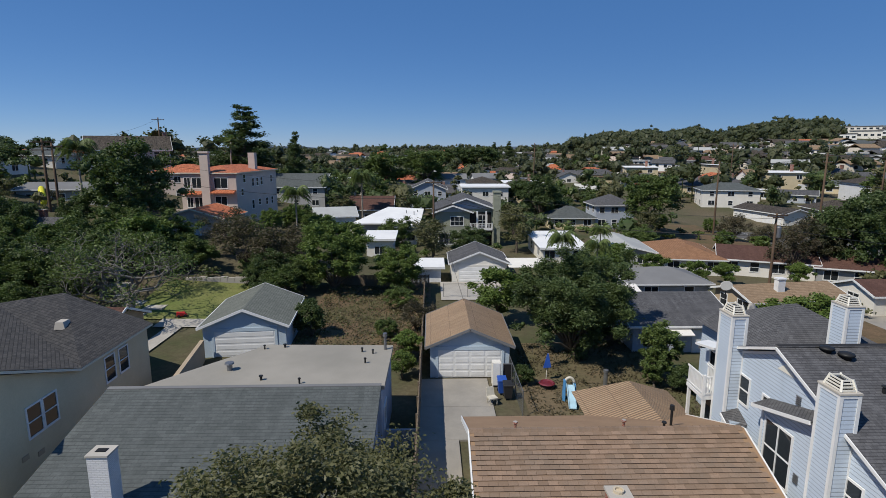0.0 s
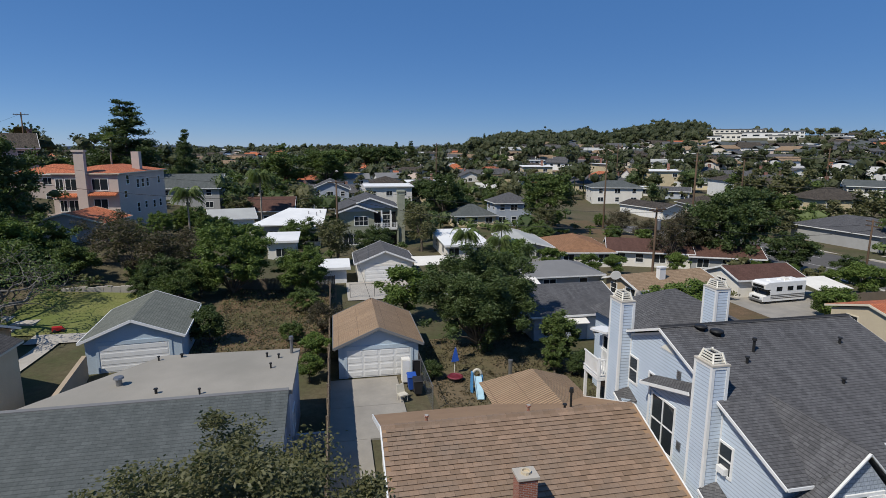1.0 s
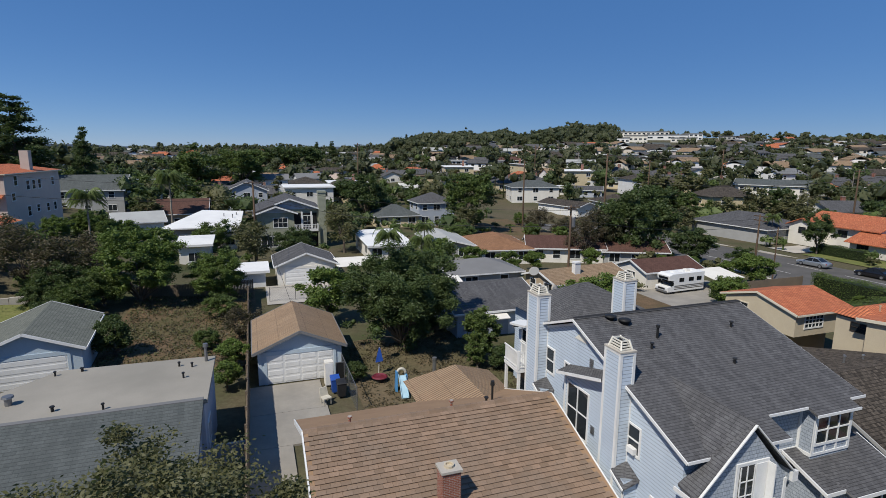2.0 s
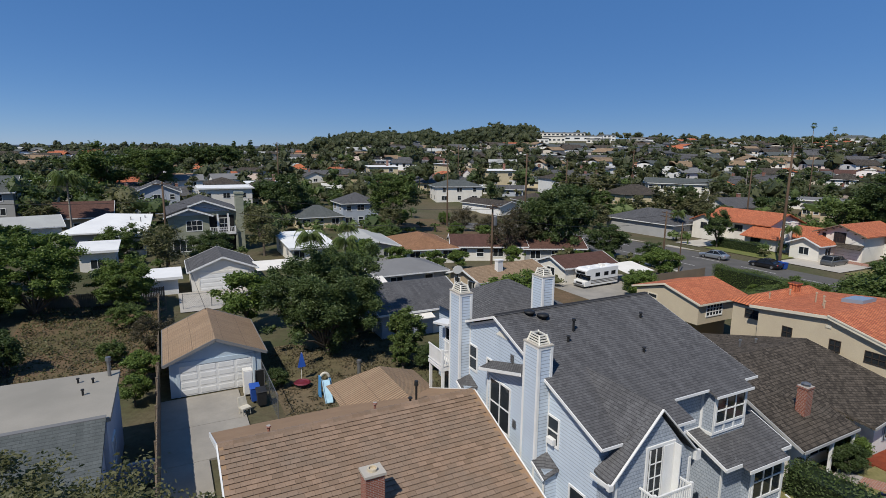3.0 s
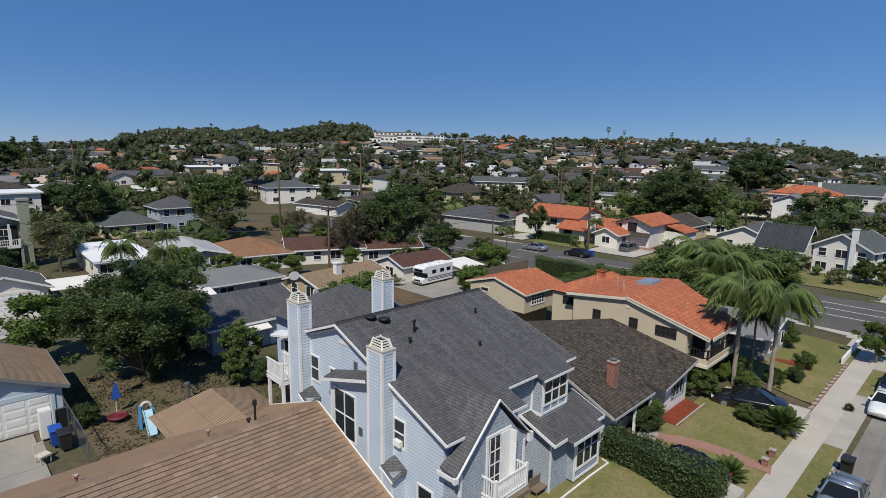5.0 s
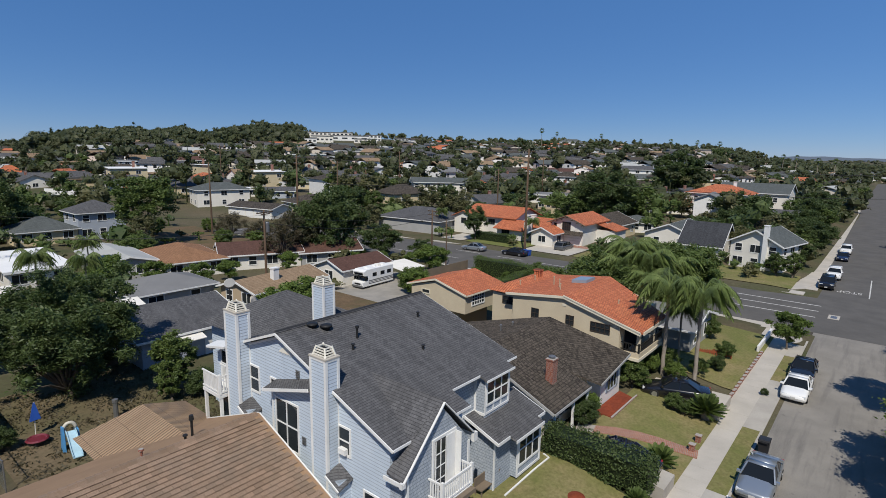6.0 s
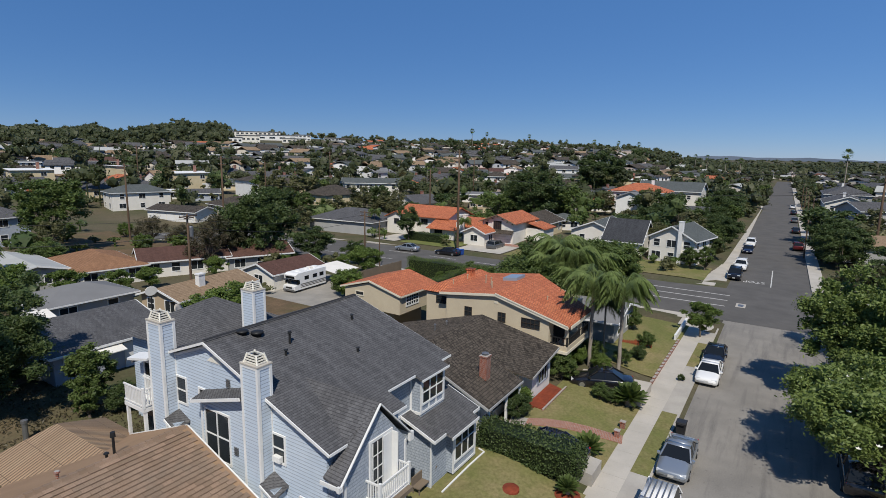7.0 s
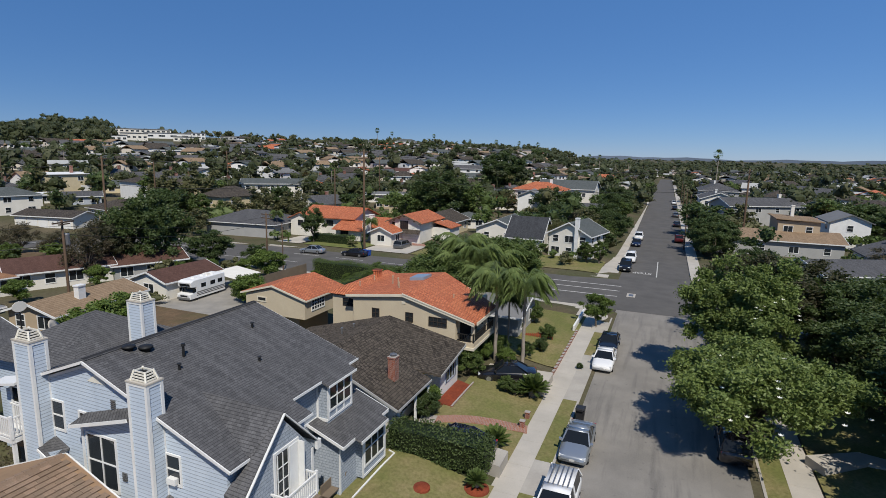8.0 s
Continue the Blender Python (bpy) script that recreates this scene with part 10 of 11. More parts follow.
# ---- fences, walls, yard things ----
def fence(x0, y0, x1, y1, h, label, mat=FENCE_WOOD, board=0.14, gap=0.02, z=None):
    """A board fence: posts, rails and boards one by one, joined past counting."""
    L = math.hypot(x1 - x0, y1 - y0)
    z = terrain((x0 + x1) / 2, (y0 + y1) / 2) if z is None else z
    fo = thing("fence", x0, y0, z, math.degrees(math.atan2(y1 - y0, x1 - x0)), label, "fence", "garden fences")
    n = int(L / 2.2) + 1
    for i in range(n + 1):
        part("post", Geo().box(L * i / n - 0.05, 0.02, -0.2, L * i / n + 0.05, 0.12, h + 0.05), mat, fo)
    for zz in (0.35, h - 0.3):
        part("rail", Geo().box(0, 0.021, zz, L, 0.06, zz + 0.09), mat, fo)
    g = Geo()
    k = int(L / (board + gap))
    for i in range(k):
        x = i * (board + gap)
        g.box(x, -0.02, 0.04, x + board, 0.018, h + random.uniform(-0.03, 0.03))
    each("board", g, mat, fo)
    return fo


fence(-0.45, 18.0, -0.45, 39.0, 2.5, "weathered dark board fence beside the driveway")
fence(-0.45, 39.2, -0.45, 62.0, 1.9, "weathered dark board fence along the dry yard")
fence(15.2, 46.8, 19.0, 46.8, 1.7, "weathered board fence behind the yard")
fence(7.0, 60.0, 19.0, 60.0, 1.6, "grey board fence at the lot line", GREY_WALL)
fence(30.0, 44.0, 37.0, 40.0, 1.7, "brown board fence behind the houses")
fence(52.0, 47.5, 64.0, 47.5, 1.9, "brown board fence along a drive")
fence(-12.0, 66.0, 0.0, 66.0, 1.6, "dark board fence behind the dry yard")
wall_g = Geo().hull([(-15.6, 30.5, 0.5), (-15.3, 30.5, 0.5), (-18.0, 42.9, 0.5), (-18.3, 42.9, 0.5)], [(-15.6, 30.5, 3.5), (-15.3, 30.5, 3.5), (-18.0, 42.9, 2.5), (-18.3, 42.9, 2.5)])
single("garden_wall", wall_g, TAN_WALL, "tan stucco garden wall beside a garage", "wall")
single("garden_wall", Geo().box(-2.25, 29.2, 0.6, -0.55, 29.4, 2.0), GREY_BLUE, "short grey stucco wall beside the driveway", "wall")
single("garden_wall", Geo().box(57.0, 8.25, 0.0, 64.0, 8.45, 0.75), WHITE, "low white wall along the corner lot", "wall")

edging = thing("brick_edging", 50.5, 8.0, 0.1, 0, "low red brick garden edging along the pavement", "wall")
for i in range(28):
    part("brick_block", Geo().box(-6.4 + i * 0.46, -0.1, 0, -6.4 + i * 0.46 + 0.4, 0.1, 0.2 + 0.1 * (i % 2)), RED_BRICK, edging)
for x, y in ((34.5, 8.0), (35.9, 8.0)):
    single("brick_post", Geo().box(x - 0.15, y - 0.15, 0.1, x + 0.15, y + 0.15, 0.62).box(x - 0.19, y - 0.19, 0.62, x + 0.19, y + 0.19, 0.69), RED_BRICK, "short red brick gate post with a cap", "post", "brick gate posts")
walk_pts = [(34.3, 7.6), (34.2, 8.6), (33.9, 9.8), (33.3, 11.0), (32.5, 12.2), (31.8, 13.2), (31.4, 14.2)]
pg = Geo()
for (a, b), (c, d) in zip(walk_pts, walk_pts[1:]):
    za, zb = terrain(a, b) + 0.12, terrain(c, d) + 0.12
    pg.slab([(a - 0.5, b - 0.1, za), (a + 0.5, b + 0.1, za), (c + 0.5, d + 0.1, zb), (c - 0.5, d - 0.1, zb)], 0.15)
single("garden_path", pg, PAVER, "curved garden path of red pavers", "path", kind="structure")
bed = Geo().slab([(34.0, 13.0, 0.94), (37.9, 13.0, 0.94), (38.4, 14.2, 0.94), (34.1, 14.2, 0.94)], 0.4)
single("flower_bed", bed, MULCH, "bed of red mulch beside a white wall", "flower bed", kind="structure")
bx = Geo().box(33.9, 12.88, 0.5, 38.0, 13.0, 0.98).box(38.0, 12.88, 0.5, 38.5, 13.0, 0.97)
single("brick_border", bx, RED_BRICK, "low red brick border of a flower bed", "border")
ring = Geo().lathe(24.9, 11.1, [(0.55, 0.3), (0.52, 0.68), (0.35, 0.74), (0.1, 0.75)], 14)
single("mulch_ring", ring, MULCH, "round patch of red mulch in a lawn", "flower bed", kind="structure")
ring = Geo().lathe(26.6, 8.5, [(0.75, 0.1), (0.7, 0.3), (0.4, 0.38), (0.1, 0.39)], 14)
single("mulch_ring", ring, MULCH, "patch of red mulch at the hedge's end", "flower bed", kind="structure")
plant(CYCAD, 26.6, 8.5, "spiky plant in red mulch", name="cycad", category="shrub", height=0.9, z=0.4)
strip("bed_edging", [(22.28, 13.72), (25.29, 13.78), (26.94, 13.75), (27.1, 14.2)], 0.045, 0.94, 0.3, WHITE, "white stone edging of the house bed", "border")
patch("drive", [(28.2, 7.7), (30.0, 7.7), (30.9, 14.0), (29.4, 14.0)], 0.88, CONCRETE, "narrow concrete drive behind the hedge", "driveway", 0.9)
patch("drive", [(39.9, 7.7), (43.2, 7.7), (42.9, 13.0), (39.9, 13.0)], 0.87, PALE_CONCRETE, "pale concrete drive under the palms", "driveway", 0.9)
strip("garden_path", [(36.8, -9.2), (38.5, -12.0), (37.5, -16.0), (35.0, -20.0)], 0.7, 0.72, 0.6, PALE_CONCRETE, "curved pale paved garden path", "path")


def bench():
    b = thing("bench", 22.0, 14.75, 0.8, 0, "brown slatted wooden bench in the porch", "bench")
    part("seat", Geo().box(-0.65, -0.25, 0.42, 0.65, 0.2, 0.48), FENCE_WOOD, b)
    part("backrest", Geo().box(-0.65, 0.2, 0.48, 0.65, 0.26, 0.95), FENCE_WOOD, b)
    for x in (-0.6, 0.54):
        for y in (-0.22, 0.16):
            part("leg", Geo().box(x, y, 0, x + 0.06, y + 0.06, 0.42), FENCE_WOOD, b)


bench()
BIN_BLUE = plain("blue_plastic", (0.03, 0.1, 0.42), None, 2.0, 0.45, bump=0)
BIN_BLACK = plain("black_plastic", (0.03, 0.03, 0.032), None, 2.0, 0.5, bump=0)
TOY_BLUE = plain("faded_blue_plastic", (0.1, 0.32, 0.62), None, 2.0, 0.5, bump=0)
TOY_CREAM = plain("cream_plastic", (0.62, 0.58, 0.48), None, 2.0, 0.5, bump=0)
TOY_TEAL = plain("pale_blue_plastic", (0.42, 0.62, 0.72), None, 2.0, 0.5, bump=0)


def wheelie_bin(x, y, mat, label, rz=0, z=None):
    z = terrain(x, y) + 0.12 if z is None else z
    b = thing("wheelie_bin", x, y, z, rz, label, "bin", "wheelie bins")
    part("body", Geo().hull([(-0.24, -0.26, 0.06), (0.24, -0.26, 0.06), (0.24, 0.26, 0.06), (-0.24, 0.26, 0.06)], [(-0.31, -0.36, 1.0), (0.31, -0.36, 1.0), (0.31, 0.36, 1.0), (-0.31, 0.36, 1.0)]), mat, b)
    part("lid", Geo().hull([(-0.33, -0.39, 1.0), (0.33, -0.39, 1.0), (0.33, 0.42, 1.02), (-0.33, 0.42, 1.02)], [(-0.3, -0.34, 1.06), (0.3, -0.34, 1.06), (0.3, 0.38, 1.12), (-0.3, 0.38, 1.12)]), mat, b)
    for xx in (-0.27, 0.27):
        o = new("wheel", Geo().lathe(0, 0, [(0.1, -0.03), (0.1, 0.03)], 10).mesh("wheel", TYRE))
        o.parent = b
        o.matrix_basis = pose(xx, 0.3, 0.1, 0, 90, 0)
    part("handle", Geo().box(-0.25, 0.42, 0.95, 0.25, 0.47, 1.0), mat, b)


wheelie_bin(5.2, 36.2, BIN_BLUE, "blue wheeled refuse bin beside the garage")
wheelie_bin(5.5, 35.4, BIN_BLACK, "black wheeled refuse bin beside the garage")
wheelie_bin(37.4, 4.6, BIN_BLACK, "black wheeled refuse bin on the street", 90, 0.0)
wheelie_bin(84.6, 50.2, BIN_BLUE, "blue wheeled refuse bin at the kerb", 90, 0.02)
wheelie_bin(84.6, 49.3, BIN_BLUE, "blue wheeled refuse bin at the kerb", 90, 0.02)
cab = thing("cabinet", 4.95, 37.6, terrain(5, 37.6) + 0.12, 0, "old white cabinet standing by the garage door", "cabinet")
part("body", Geo().box(-0.3, -0.3, 0, 0.3, 0.3, 1.75), OFF_WHITE, cab)
part("door", Geo().box(-0.26, -0.335, 0.06, 0.26, -0.303, 1.68), WHITE, cab)
scr = thing("screen_panel", 5.75, 37.5, terrain(5.7, 37.5) + 0.12, 0, "dark wire screen leaning by the garage", "panel")
part("frame", Geo().box(-0.32, -0.03, 0, -0.26, 0.03, 1.6).box(0.26, -0.03, 0, 0.32, 0.03, 1.6).box(-0.26, -0.03, 1.54, 0.26, 0.03, 1.6).box(-0.26, -0.03, 0, 0.26, 0.03, 0.06), GREY_METAL, scr)
part("mesh", Geo().box(-0.26, -0.008, 0.06, 0.26, 0.008, 1.54), BLACK_METAL, scr)
chair = thing("garden_chair", 4.35, 34.6, terrain(4.3, 34.6) + 0.12, 20, "pale battered garden chair on the driveway", "chair")
part("seat", Geo().box(-0.3, -0.28, 0.38, 0.3, 0.28, 0.46), TOY_CREAM, chair)
part("backrest", Geo().hull([(-0.3, 0.24, 0.46), (0.3, 0.24, 0.46), (0.3, 0.3, 0.46), (-0.3, 0.3, 0.46)], [(-0.26, 0.38, 1.0), (0.26, 0.38, 1.0), (0.26, 0.43, 1.0), (-0.26, 0.43, 1.0)]), TOY_CREAM, chair)
for x in (-0.27, 0.22):
    for y in (-0.25, 0.2):
        part("leg", Geo().box(x, y, 0, x + 0.05, y + 0.05, 0.38), TOY_CREAM, chair)


def slide():
    z = terrain(9.6, 34.8) + 0.1
    s = thing("play_slide", 9.6, 34.8, z, -8, "blue and cream plastic children's slide", "slide")
    s.scale = (0.75, 0.75, 0.72)
    g = Geo()
    pts = [(0.0, 0.25, 1.55), (0.02, -0.15, 1.45), (0.05, -0.7, 0.95), (0.08, -1.25, 0.4), (0.1, -1.7, 0.18)]
    for (a, b, c), (d, e, f) in zip(pts, pts[1:]):
        g.slab([(a - 0.28, b, c), (d - 0.28, e, f), (d + 0.28, e, f), (a + 0.28, b, c)], 0.06)
        g.slab([(a - 0.34, b, c + 0.16), (d - 0.34, e, f + 0.16), (d - 0.28, e, f + 0.16), (a - 0.28, b, c + 0.16)], 0.22)
        g.slab([(a + 0.28, b, c + 0.16), (d + 0.28, e, f + 0.16), (d + 0.34, e, f + 0.16), (a + 0.34, b, c + 0.16)], 0.22)
    part("chute", g, TOY_TEAL, s)
    w = Geo().hull([(-0.62, -0.1, 0), (-0.4, -0.1, 0), (-0.4, 0.8, 0), (-0.62, 0.8, 0)], [(-0.55, 0.1, 2.0), (-0.4, 0.1, 2.0), (-0.4, 0.7, 1.9), (-0.55, 0.7, 1.9)])
    part("side_wall", w, TOY_BLUE, s)
    w = Geo().hull([(0.4, -0.1, 0), (0.62, -0.1, 0), (0.62, 0.8, 0), (0.4, 0.8, 0)], [(0.4, 0.1, 1.6), (0.52, 0.1, 1.6), (0.52, 0.7, 1.6), (0.4, 0.7, 1.6)])
    part("side_wall", w, TOY_BLUE, s)
    a = Geo()
    a.path([(-0.4 * math.cos(t), 0.5, 1.6 + 0.55 * math.sin(t)) for t in np.linspace(0, math.pi, 9)], [0.13] * 9, 8)
    part("arch", a, TOY_CREAM, s, smooth=True)
    part("ladder", Geo().box(-0.35, 0.8, 0, -0.28, 0.9, 1.5).box(0.28, 0.8, 0, 0.35, 0.9, 1.5).box(-0.28, 0.82, 0.4, 0.28, 0.9, 0.46).box(-0.28, 0.82, 0.85, 0.28, 0.9, 0.91), TOY_CREAM, s)


slide()
um = thing("parasol", 8.7, 38.2, terrain(8.7, 38) + 0.1, 0, "closed blue garden parasol", "parasol")
part("pole", Geo().tube((0, 0, 0), (0.1, 0, 2.1), 0.025), OFF_WHITE, um)
part("canopy", Geo().hull([(-0.24, -0.1, 1.0), (0.34, -0.1, 1.05), (0.34, 0.12, 1.05), (-0.2, 0.12, 1.0)], [(0.05, -0.02, 2.1), (0.13, -0.02, 2.1), (0.13, 0.03, 2.1), (0.05, 0.03, 2.1)]), BIN_BLUE, um)
tb = thing("play_table", 8.5, 37.0, terrain(8.5, 37) + 0.1, 20, "low dark red plastic play table", "table")
part("top", Geo().lathe(0, 0, [(0.55, 0.3), (0.6, 0.36), (0.5, 0.42), (0.4, 0.36)], 12), lacquer("dark_red_plastic", (0.16, 0.02, 0.03), 0, 0.5), tb)
part("base", Geo().box(-0.35, -0.35, 0, 0.35, 0.35, 0.3), BIN_BLACK, tb)
single("stove_pipe", Geo().lathe(12.7, 37.0, [(0.16, 0.7), (0.15, 2.0), (0.19, 2.02), (0.19, 2.2), (0.05, 2.25)], 10), GREY_METAL, "grey metal flue pipe in the yard", "pipe")


def mesh_fence(x0, y0, x1, y1, h, label):
    """A wire fence: posts, top rail and a diamond net of thin wires."""
    L = math.hypot(x1 - x0, y1 - y0)
    fo = thing("wire_fence", x0, y0, terrain(x0, y0) + 0.05, math.degrees(math.atan2(y1 - y0, x1 - x0)), label, "fence", "wire fences")
    n = max(1, int(L / 2.4))
    for i in range(n + 1):
        part("post", Geo().tube((L * i / n, 0, -0.1), (L * i / n, 0, h + 0.08), 0.035, n=6), GREY_METAL, fo)
    part("rail", Geo().tube((0, 0, h), (L, 0, h), 0.025, n=6), GREY_METAL, fo)
    g = Geo()
    k = int(L / 0.22)
    for i in range(-int(h / 0.22), k):
        for s in (-1, 1):
            a0, a1 = i * 0.22, i * 0.22 + h
            z0, z1 = 0.0, h
            if a0 < 0:
                z0, a0 = -a0, 0.0
            if a1 > L:
                z1, a1 = h - (a1 - L), L
            if z1 - z0 < 0.05:
                continue
            if s > 0:
                g.tube((a0, 0, z0), (a1, 0, z1), 0.004, n=3)
            else:
                g.tube((L - a0, 0, z0), (L - a1, 0, z1), 0.004, n=3)
    part("netting", g, GREY_METAL, fo, kind="stuff")


mesh_fence(6.1, 32.8, 6.1, 39.0, 1.7, "sagging wire fence between drive and yard")
mesh_fence(1.7, 61.2, 7.2, 61.2, 1.6, "rusty wire gate across a back drive")
dish = thing("satellite_dish", 22.4, 36.5, 0.8, 0, "grey satellite dish on a tall post behind the blue house", "satellite dish")
part("post", Geo().tube((0, 0, 0), (0, 0, 5.6), 0.05), GREY_METAL, dish)
part("dish", Geo().lathe(0, 0, [(0.02, 0.0), (0.3, 0.05), (0.55, 0.16), (0.57, 0.17), (0.3, 0.08), (0.02, 0.03)], 18).moved(pose(0, 0, 5.8, 62, 0, 30)), PALE_CONCRETE, dish, smooth=True)
hoop = thing("basketball_hoop", 25.8, 46.0, 0.8, 0, "basketball hoop with a white backboard on a pole", "basketball hoop")
part("pole", Geo().tube((0, 0, 0), (0, 0, 4.2), 0.06), BLACK_METAL, hoop)
part("backboard", Geo().hull([(math.cos(a) * 0.55, -0.05, 5.2 + math.sin(a) * 0.42) for a in np.linspace(0, 2 * math.pi, 12, endpoint=False)], [(math.cos(a) * 0.55, 0.0, 5.2 + math.sin(a) * 0.42) for a in np.linspace(0, 2 * math.pi, 12, endpoint=False)]), OFF_WHITE, hoop)
part("bracket", Geo().tube((0, 0, 4.1), (0, 0, 5.2), 0.05), BLACK_METAL, hoop)
aw = thing("parasol", 7.0, 88.0, terrain(7, 88), 0, "open white garden parasol", "parasol")
part("pole", Geo().tube((0, 0, 0), (0, 0, 2.6), 0.03), OFF_WHITE, aw)
part("canopy", Geo().lathe(0, 0, [(1.6, 2.1), (1.58, 2.14), (0.8, 2.45), (0.05, 2.7)], 8), OFF_WHITE, aw)
aw = thing("parasol", 27.5, 78.5, terrain(27, 78), 0, "open cream garden parasol", "parasol")
part("pole", Geo().tube((0, 0, 0), (0, 0, 2.9), 0.03), OFF_WHITE, aw)
part("canopy", Geo().lathe(0, 0, [(2.2, 2.3), (2.18, 2.34), (1.0, 2.7), (0.05, 2.95)], 8), CREAM_TRIM, aw)
for x, y, w_, d_, h_ in ((12.5, 69, 5, 3.5, 2.2), (54.2, 51.2, 4.6, 4.0, 1.7), (20.5, 55.5, 3.0, 2.4, 2.2)):
    ca = thing("canopy", x, y, terrain(x, y), 0, "pale tarpaulin canopy on thin posts", "canopy", "canopies")
    part("sheet", Geo().slab([(-w_ / 2, -d_ / 2, h_), (w_ / 2, -d_ / 2, h_), (w_ / 2, d_ / 2, h_ + 0.5), (-w_ / 2, d_ / 2, h_ + 0.5)], 0.04), OFF_WHITE, ca)
    for sx in (-1, 1):
        for sy in (-1, 1):
            part("post", Geo().tube((sx * w_ / 2 * 0.94, sy * d_ / 2 * 0.94, 0), (sx * w_ / 2 * 0.94, sy * d_ / 2 * 0.94, h_ + (0.43 if sy > 0 else 0.0)), 0.03, n=6), GREY_METAL, ca)

# the white-trimmed pavers and stone path of the green yard
for i, (x, y) in enumerate(((-29.5, 54.5), (-28.4, 56.0), (-31.0, 57.0), (-33.0, 59.0), (-35.0, 61.5), (-37.0, 64.0))):
    single("paving_slab", Geo().box(x - 1.0, y - 0.7, 0.6, x + 1.0, y + 0.7, terrain(x, y) + 0.2), PALE_CONCRETE, "pale concrete paving slab in a lawn", "paving slab", "paving slabs")
rw = thing("retaining_wall", -25.0, 64.0, terrain(-25, 64), 0, "low pale stone retaining wall behind a lawn", "wall")
for i in range(9):
    part("stone", Geo().box(-3.6 + i * 0.82, -0.2, -0.6, -3.6 + i * 0.82 + 0.78, 0.2, 0.5 + 0.06 * (i % 3)), CONCRETE, rw)
toy = thing("toy_car", -24.6, 53.6, terrain(-24.6, 53.6) + 0.14, 25, "red plastic toy car on the lawn's edge", "toy")
TOY_RED = plain("red_plastic", (0.55, 0.03, 0.03), None, 2.0, 0.45, bump=0)
part("body", Geo().hull([(-0.5, -0.28, 0.15), (0.5, -0.28, 0.15), (0.5, 0.28, 0.15), (-0.5, 0.28, 0.15)], [(-0.46, -0.25, 0.5), (0.3, -0.25, 0.42), (0.3, 0.25, 0.42), (-0.46, 0.25, 0.5)]), TOY_RED, toy)
for sx in (-0.3, 0.3):
    for sy in (-0.28, 0.28):
        part("wheel", Geo().tube((sx, sy - 0.05, 0.14), (sx, sy + 0.05, 0.14), 0.14, n=10), BIN_BLACK, toy)

ys = thing("play_slide", -57.0, 82.5, terrain(-57, 82.5), 30, "bright yellow plastic garden slide", "slide")
part("chute", Geo().path([(0, 0.0, 2.4), (0, -0.5, 2.3), (0.2, -1.3, 1.4), (0.3, -2.0, 0.7), (0.3, -2.6, 0.5)], [0.4, 0.42, 0.42, 0.42, 0.4], 10), plain("yellow_plastic", (0.75, 0.7, 0.05), None, 2.0, 0.5, bump=0), ys, smooth=True)
for x in (-0.5, 0.5):
    part("leg", Geo().tube((x, 0.2, -0.2), (x * 0.6, 0, 2.2), 0.06), GREY_METAL, ys)


fence(51.5, 12.3, 52.6, 9.7, 0.55, "low red-brown picket fence across a garden", plain("red_brown_wood", (0.3, 0.085, 0.04), None, 1.5, 0.85), 0.1, 0.1)
# porch chair of the blue house
pc = thing("armchair", 22.95, 14.9, terrain(22.95, 14.9) + 0.1, 200, "brown wooden garden armchair beside the porch", "chair")
part("seat", Geo().box(-0.32, -0.3, 0.34, 0.32, 0.3, 0.44), FENCE_WOOD, pc)
part("backrest", Geo().hull([(-0.32, 0.24, 0.44), (0.32, 0.24, 0.44), (0.32, 0.3, 0.44), (-0.32, 0.3, 0.44)], [(-0.32, 0.36, 0.95), (0.32, 0.36, 0.95), (0.32, 0.42, 0.95), (-0.32, 0.42, 0.95)]), FENCE_WOOD, pc)
for ax in (-0.36, 0.3):
    part("armrest", Geo().box(ax, -0.3, 0.58, ax + 0.06, 0.3, 0.63), FENCE_WOOD, pc)
    for ay in (-0.28, 0.22):
        part("leg", Geo().box(ax, ay, 0, ax + 0.06, ay + 0.06, 0.58), FENCE_WOOD, pc)

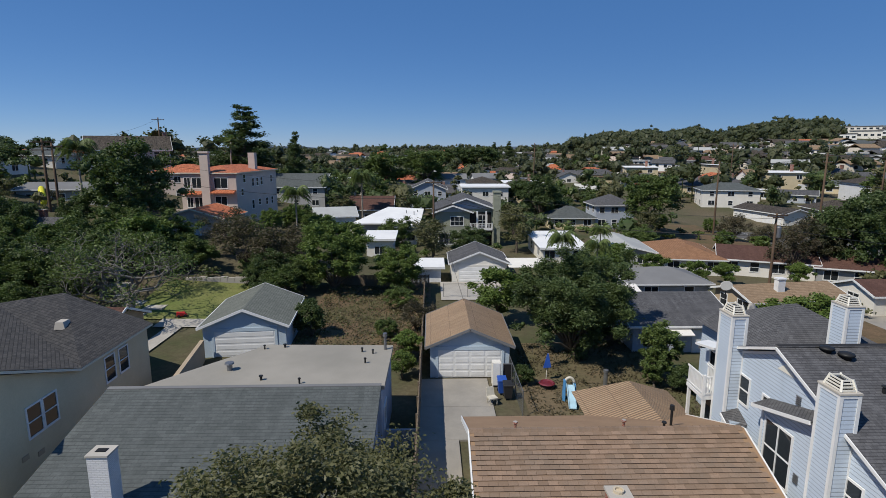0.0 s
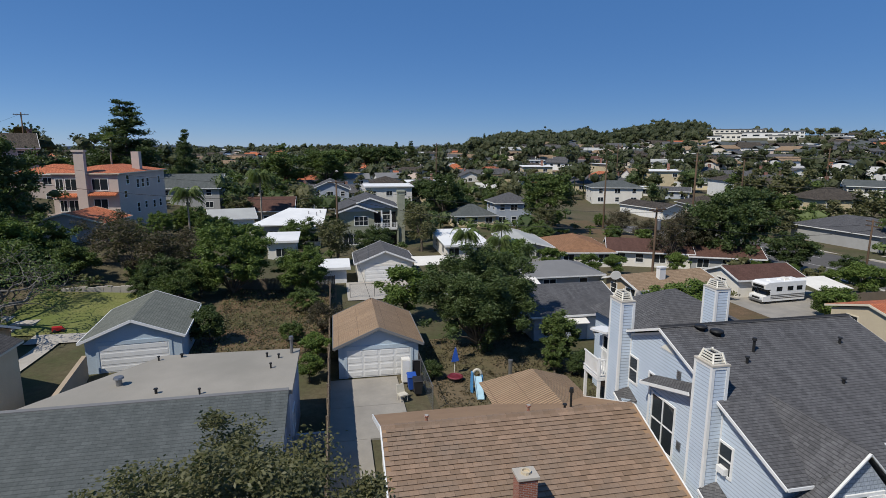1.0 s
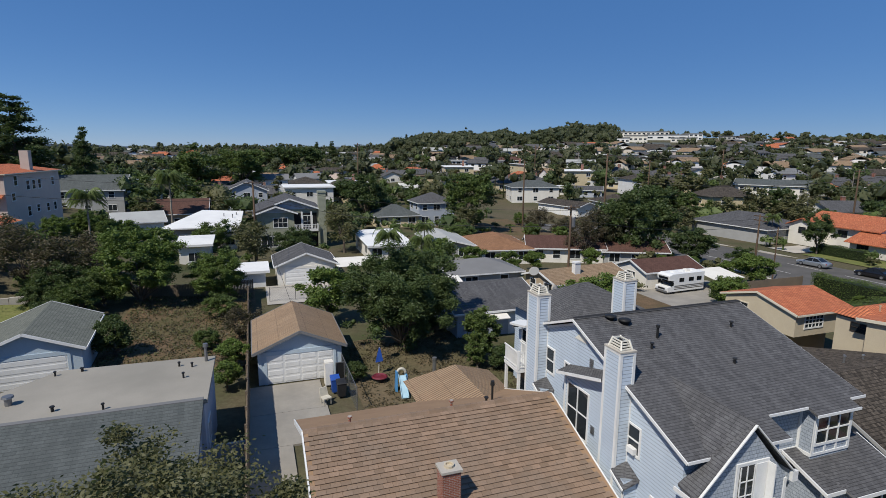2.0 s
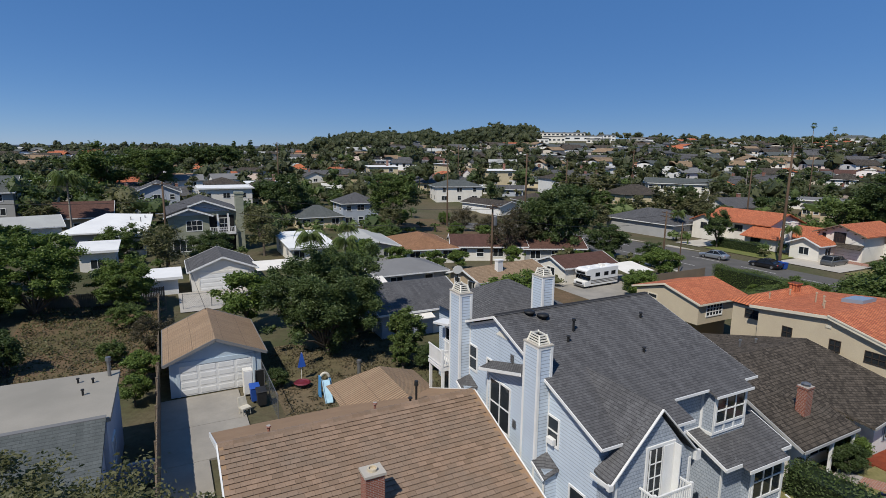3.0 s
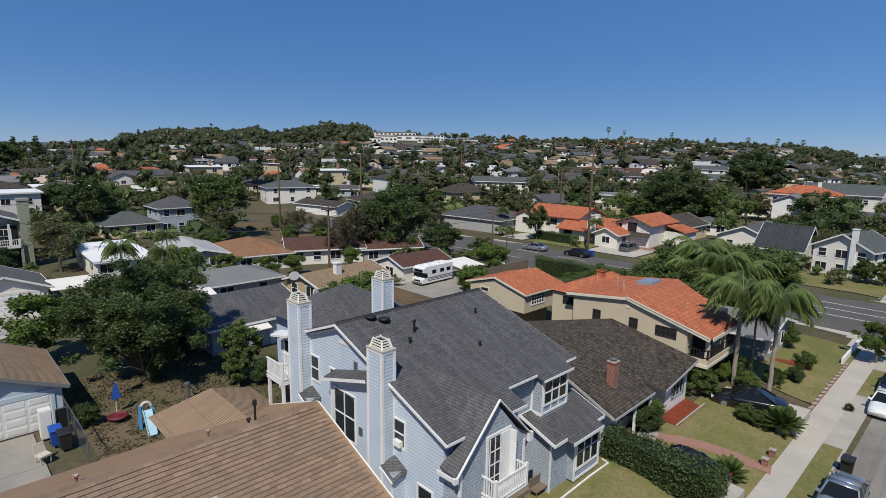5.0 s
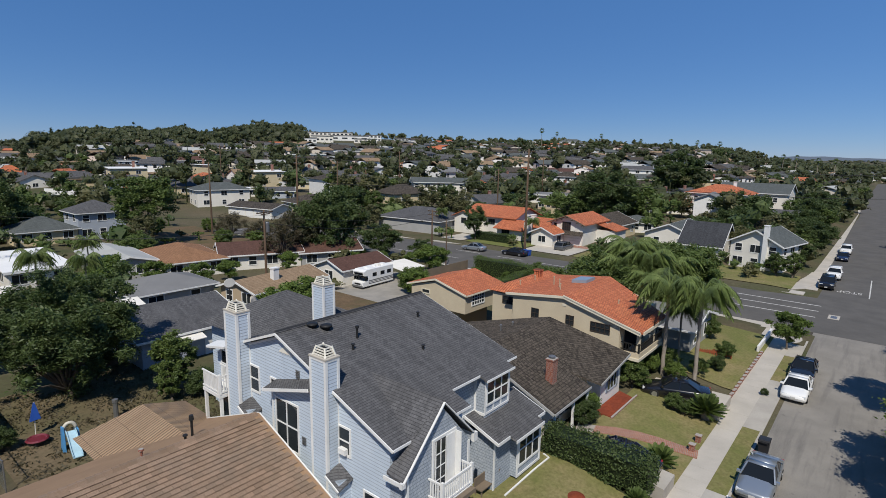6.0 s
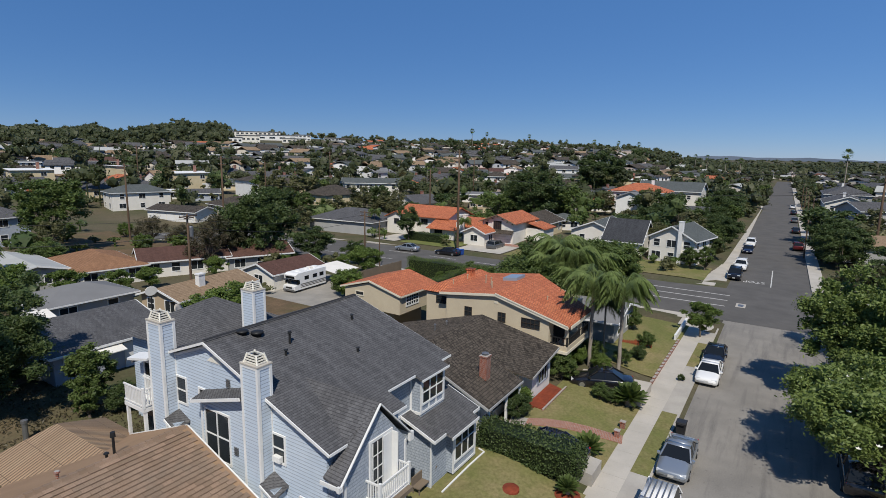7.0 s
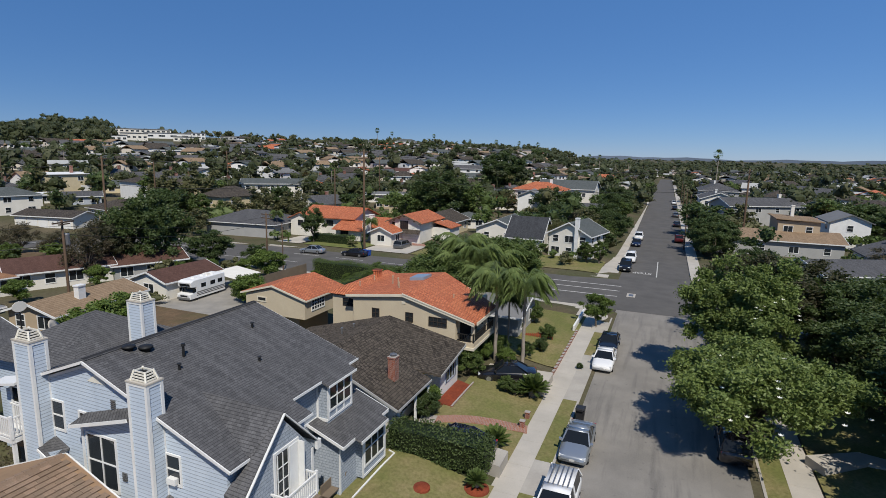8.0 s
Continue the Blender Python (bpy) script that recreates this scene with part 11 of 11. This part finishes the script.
# ---- single tiles of the tan roof ----
def roof_tiles():
    """Lapped tiles in courses on the near slope, each tilted a little; those by the chimney are parts, the rest one mesh."""
    tw, ex, th = 0.4, 0.24, 0.055
    x0, x1, ya, yb, za, zb = 1.95, 14.1, 16.3, 22.65, 3.02, 5.55
    L = math.hypot(yb - ya, zb - za)
    ang = math.atan2(zb - za, yb - ya)
    rows, cols = int(L / ex), int((x1 - x0) / tw)
    rr = random.Random(21)
    meshes = []
    for k in range(4):
        g = Geo().hull([(0.002, 0.03, -0.02), (tw - 0.002, 0.03, -0.02), (tw - 0.004, ex + 0.05, -0.03), (0.004, ex + 0.05, -0.03)], [(0.004, 0, th + 0.006 * (k % 2)), (tw - 0.004, 0, th + 0.004 * (k // 2)), (tw - 0.004, ex + 0.05, 0.002), (0.004, ex + 0.05, 0.002)])
        meshes.append((g, g.mesh("tile", TILE_VAR)))
    rest = Geo()
    base = ROOT[TAN_ROOF.name].inverted()
    made = 0
    for j in range(rows):
        for i in range(cols):
            x = x0 + (i + (0.5 if j % 2 else 0)) * tw
            if x + tw > x1 + 0.02:
                continue
            s = j * ex
            m = base @ pose(x, ya + s * math.cos(ang), za + s * math.sin(ang) + rr.uniform(0, 0.008), math.degrees(ang) + rr.uniform(-0.5, 0.5), rr.uniform(-0.6, 0.6), 0)
            g, me = meshes[rr.randrange(4)]
            if 5.2 < x < 11.0 and 4 <= j < 25 and made < 290:
                o = new("tile", me)
                o.parent = TAN_ROOF
                o.matrix_basis = m
                made += 1
            else:
                n = len(rest.v)
                rest.v += [tuple(m @ Vector(p)) for p in g.v]
                rest.f += [tuple(q + n for q in f) for f in g.f]
    part("tiles", rest, TILE_VAR, TAN_ROOF, kind="stuff")
    cap = Geo()
    for i in range(int((x1 - x0) / 0.3)):
        x = x0 + i * 0.3
        cap.hull([(x, yb - 0.16, zb - 0.05), (x + 0.33, yb - 0.15, zb - 0.05), (x + 0.33, yb + 0.15, zb - 0.05), (x, yb + 0.16, zb - 0.05)], [(x, yb - 0.07, zb + 0.1), (x + 0.33, yb - 0.06, zb + 0.07), (x + 0.33, yb + 0.06, zb + 0.07), (x, yb + 0.07, zb + 0.1)])
    part("ridge_tiles", cap.moved(base), TILE_VAR, TAN_ROOF, kind="stuff")


def varied_tile():
    m, nt, bs = nodes_of("varied_tan_tile")
    p = place(nt)
    info = nt.nodes.new("ShaderNodeObjectInfo")
    geo = nt.nodes.new("ShaderNodeNewGeometry")
    r = op(nt, "FRACT", op(nt, "ADD", info.outputs["Random"], geo.outputs["Random Per Island"]))
    col = mix(nt, r, (0.205, 0.138, 0.092), (0.31, 0.21, 0.145))
    col = mix(nt, span(nt, noise_of(nt, p, 0.7, 4), 0.4, 0.7, 0.0, 0.7), col, (0.2, 0.155, 0.118))
    col = mix(nt, span(nt, noise_of(nt, p, 16.0, 3), 0.4, 0.75, 0.0, 0.5), col, (0.17, 0.115, 0.07))
    nt.links.new(col, bs.inputs["Base Color"])
    bs.inputs["Roughness"].default_value = 0.92
    bumped(nt, bs, noise_of(nt, p, 30.0, 2), 0.006)
    return m


TILE_VAR = varied_tile()
roof_tiles()
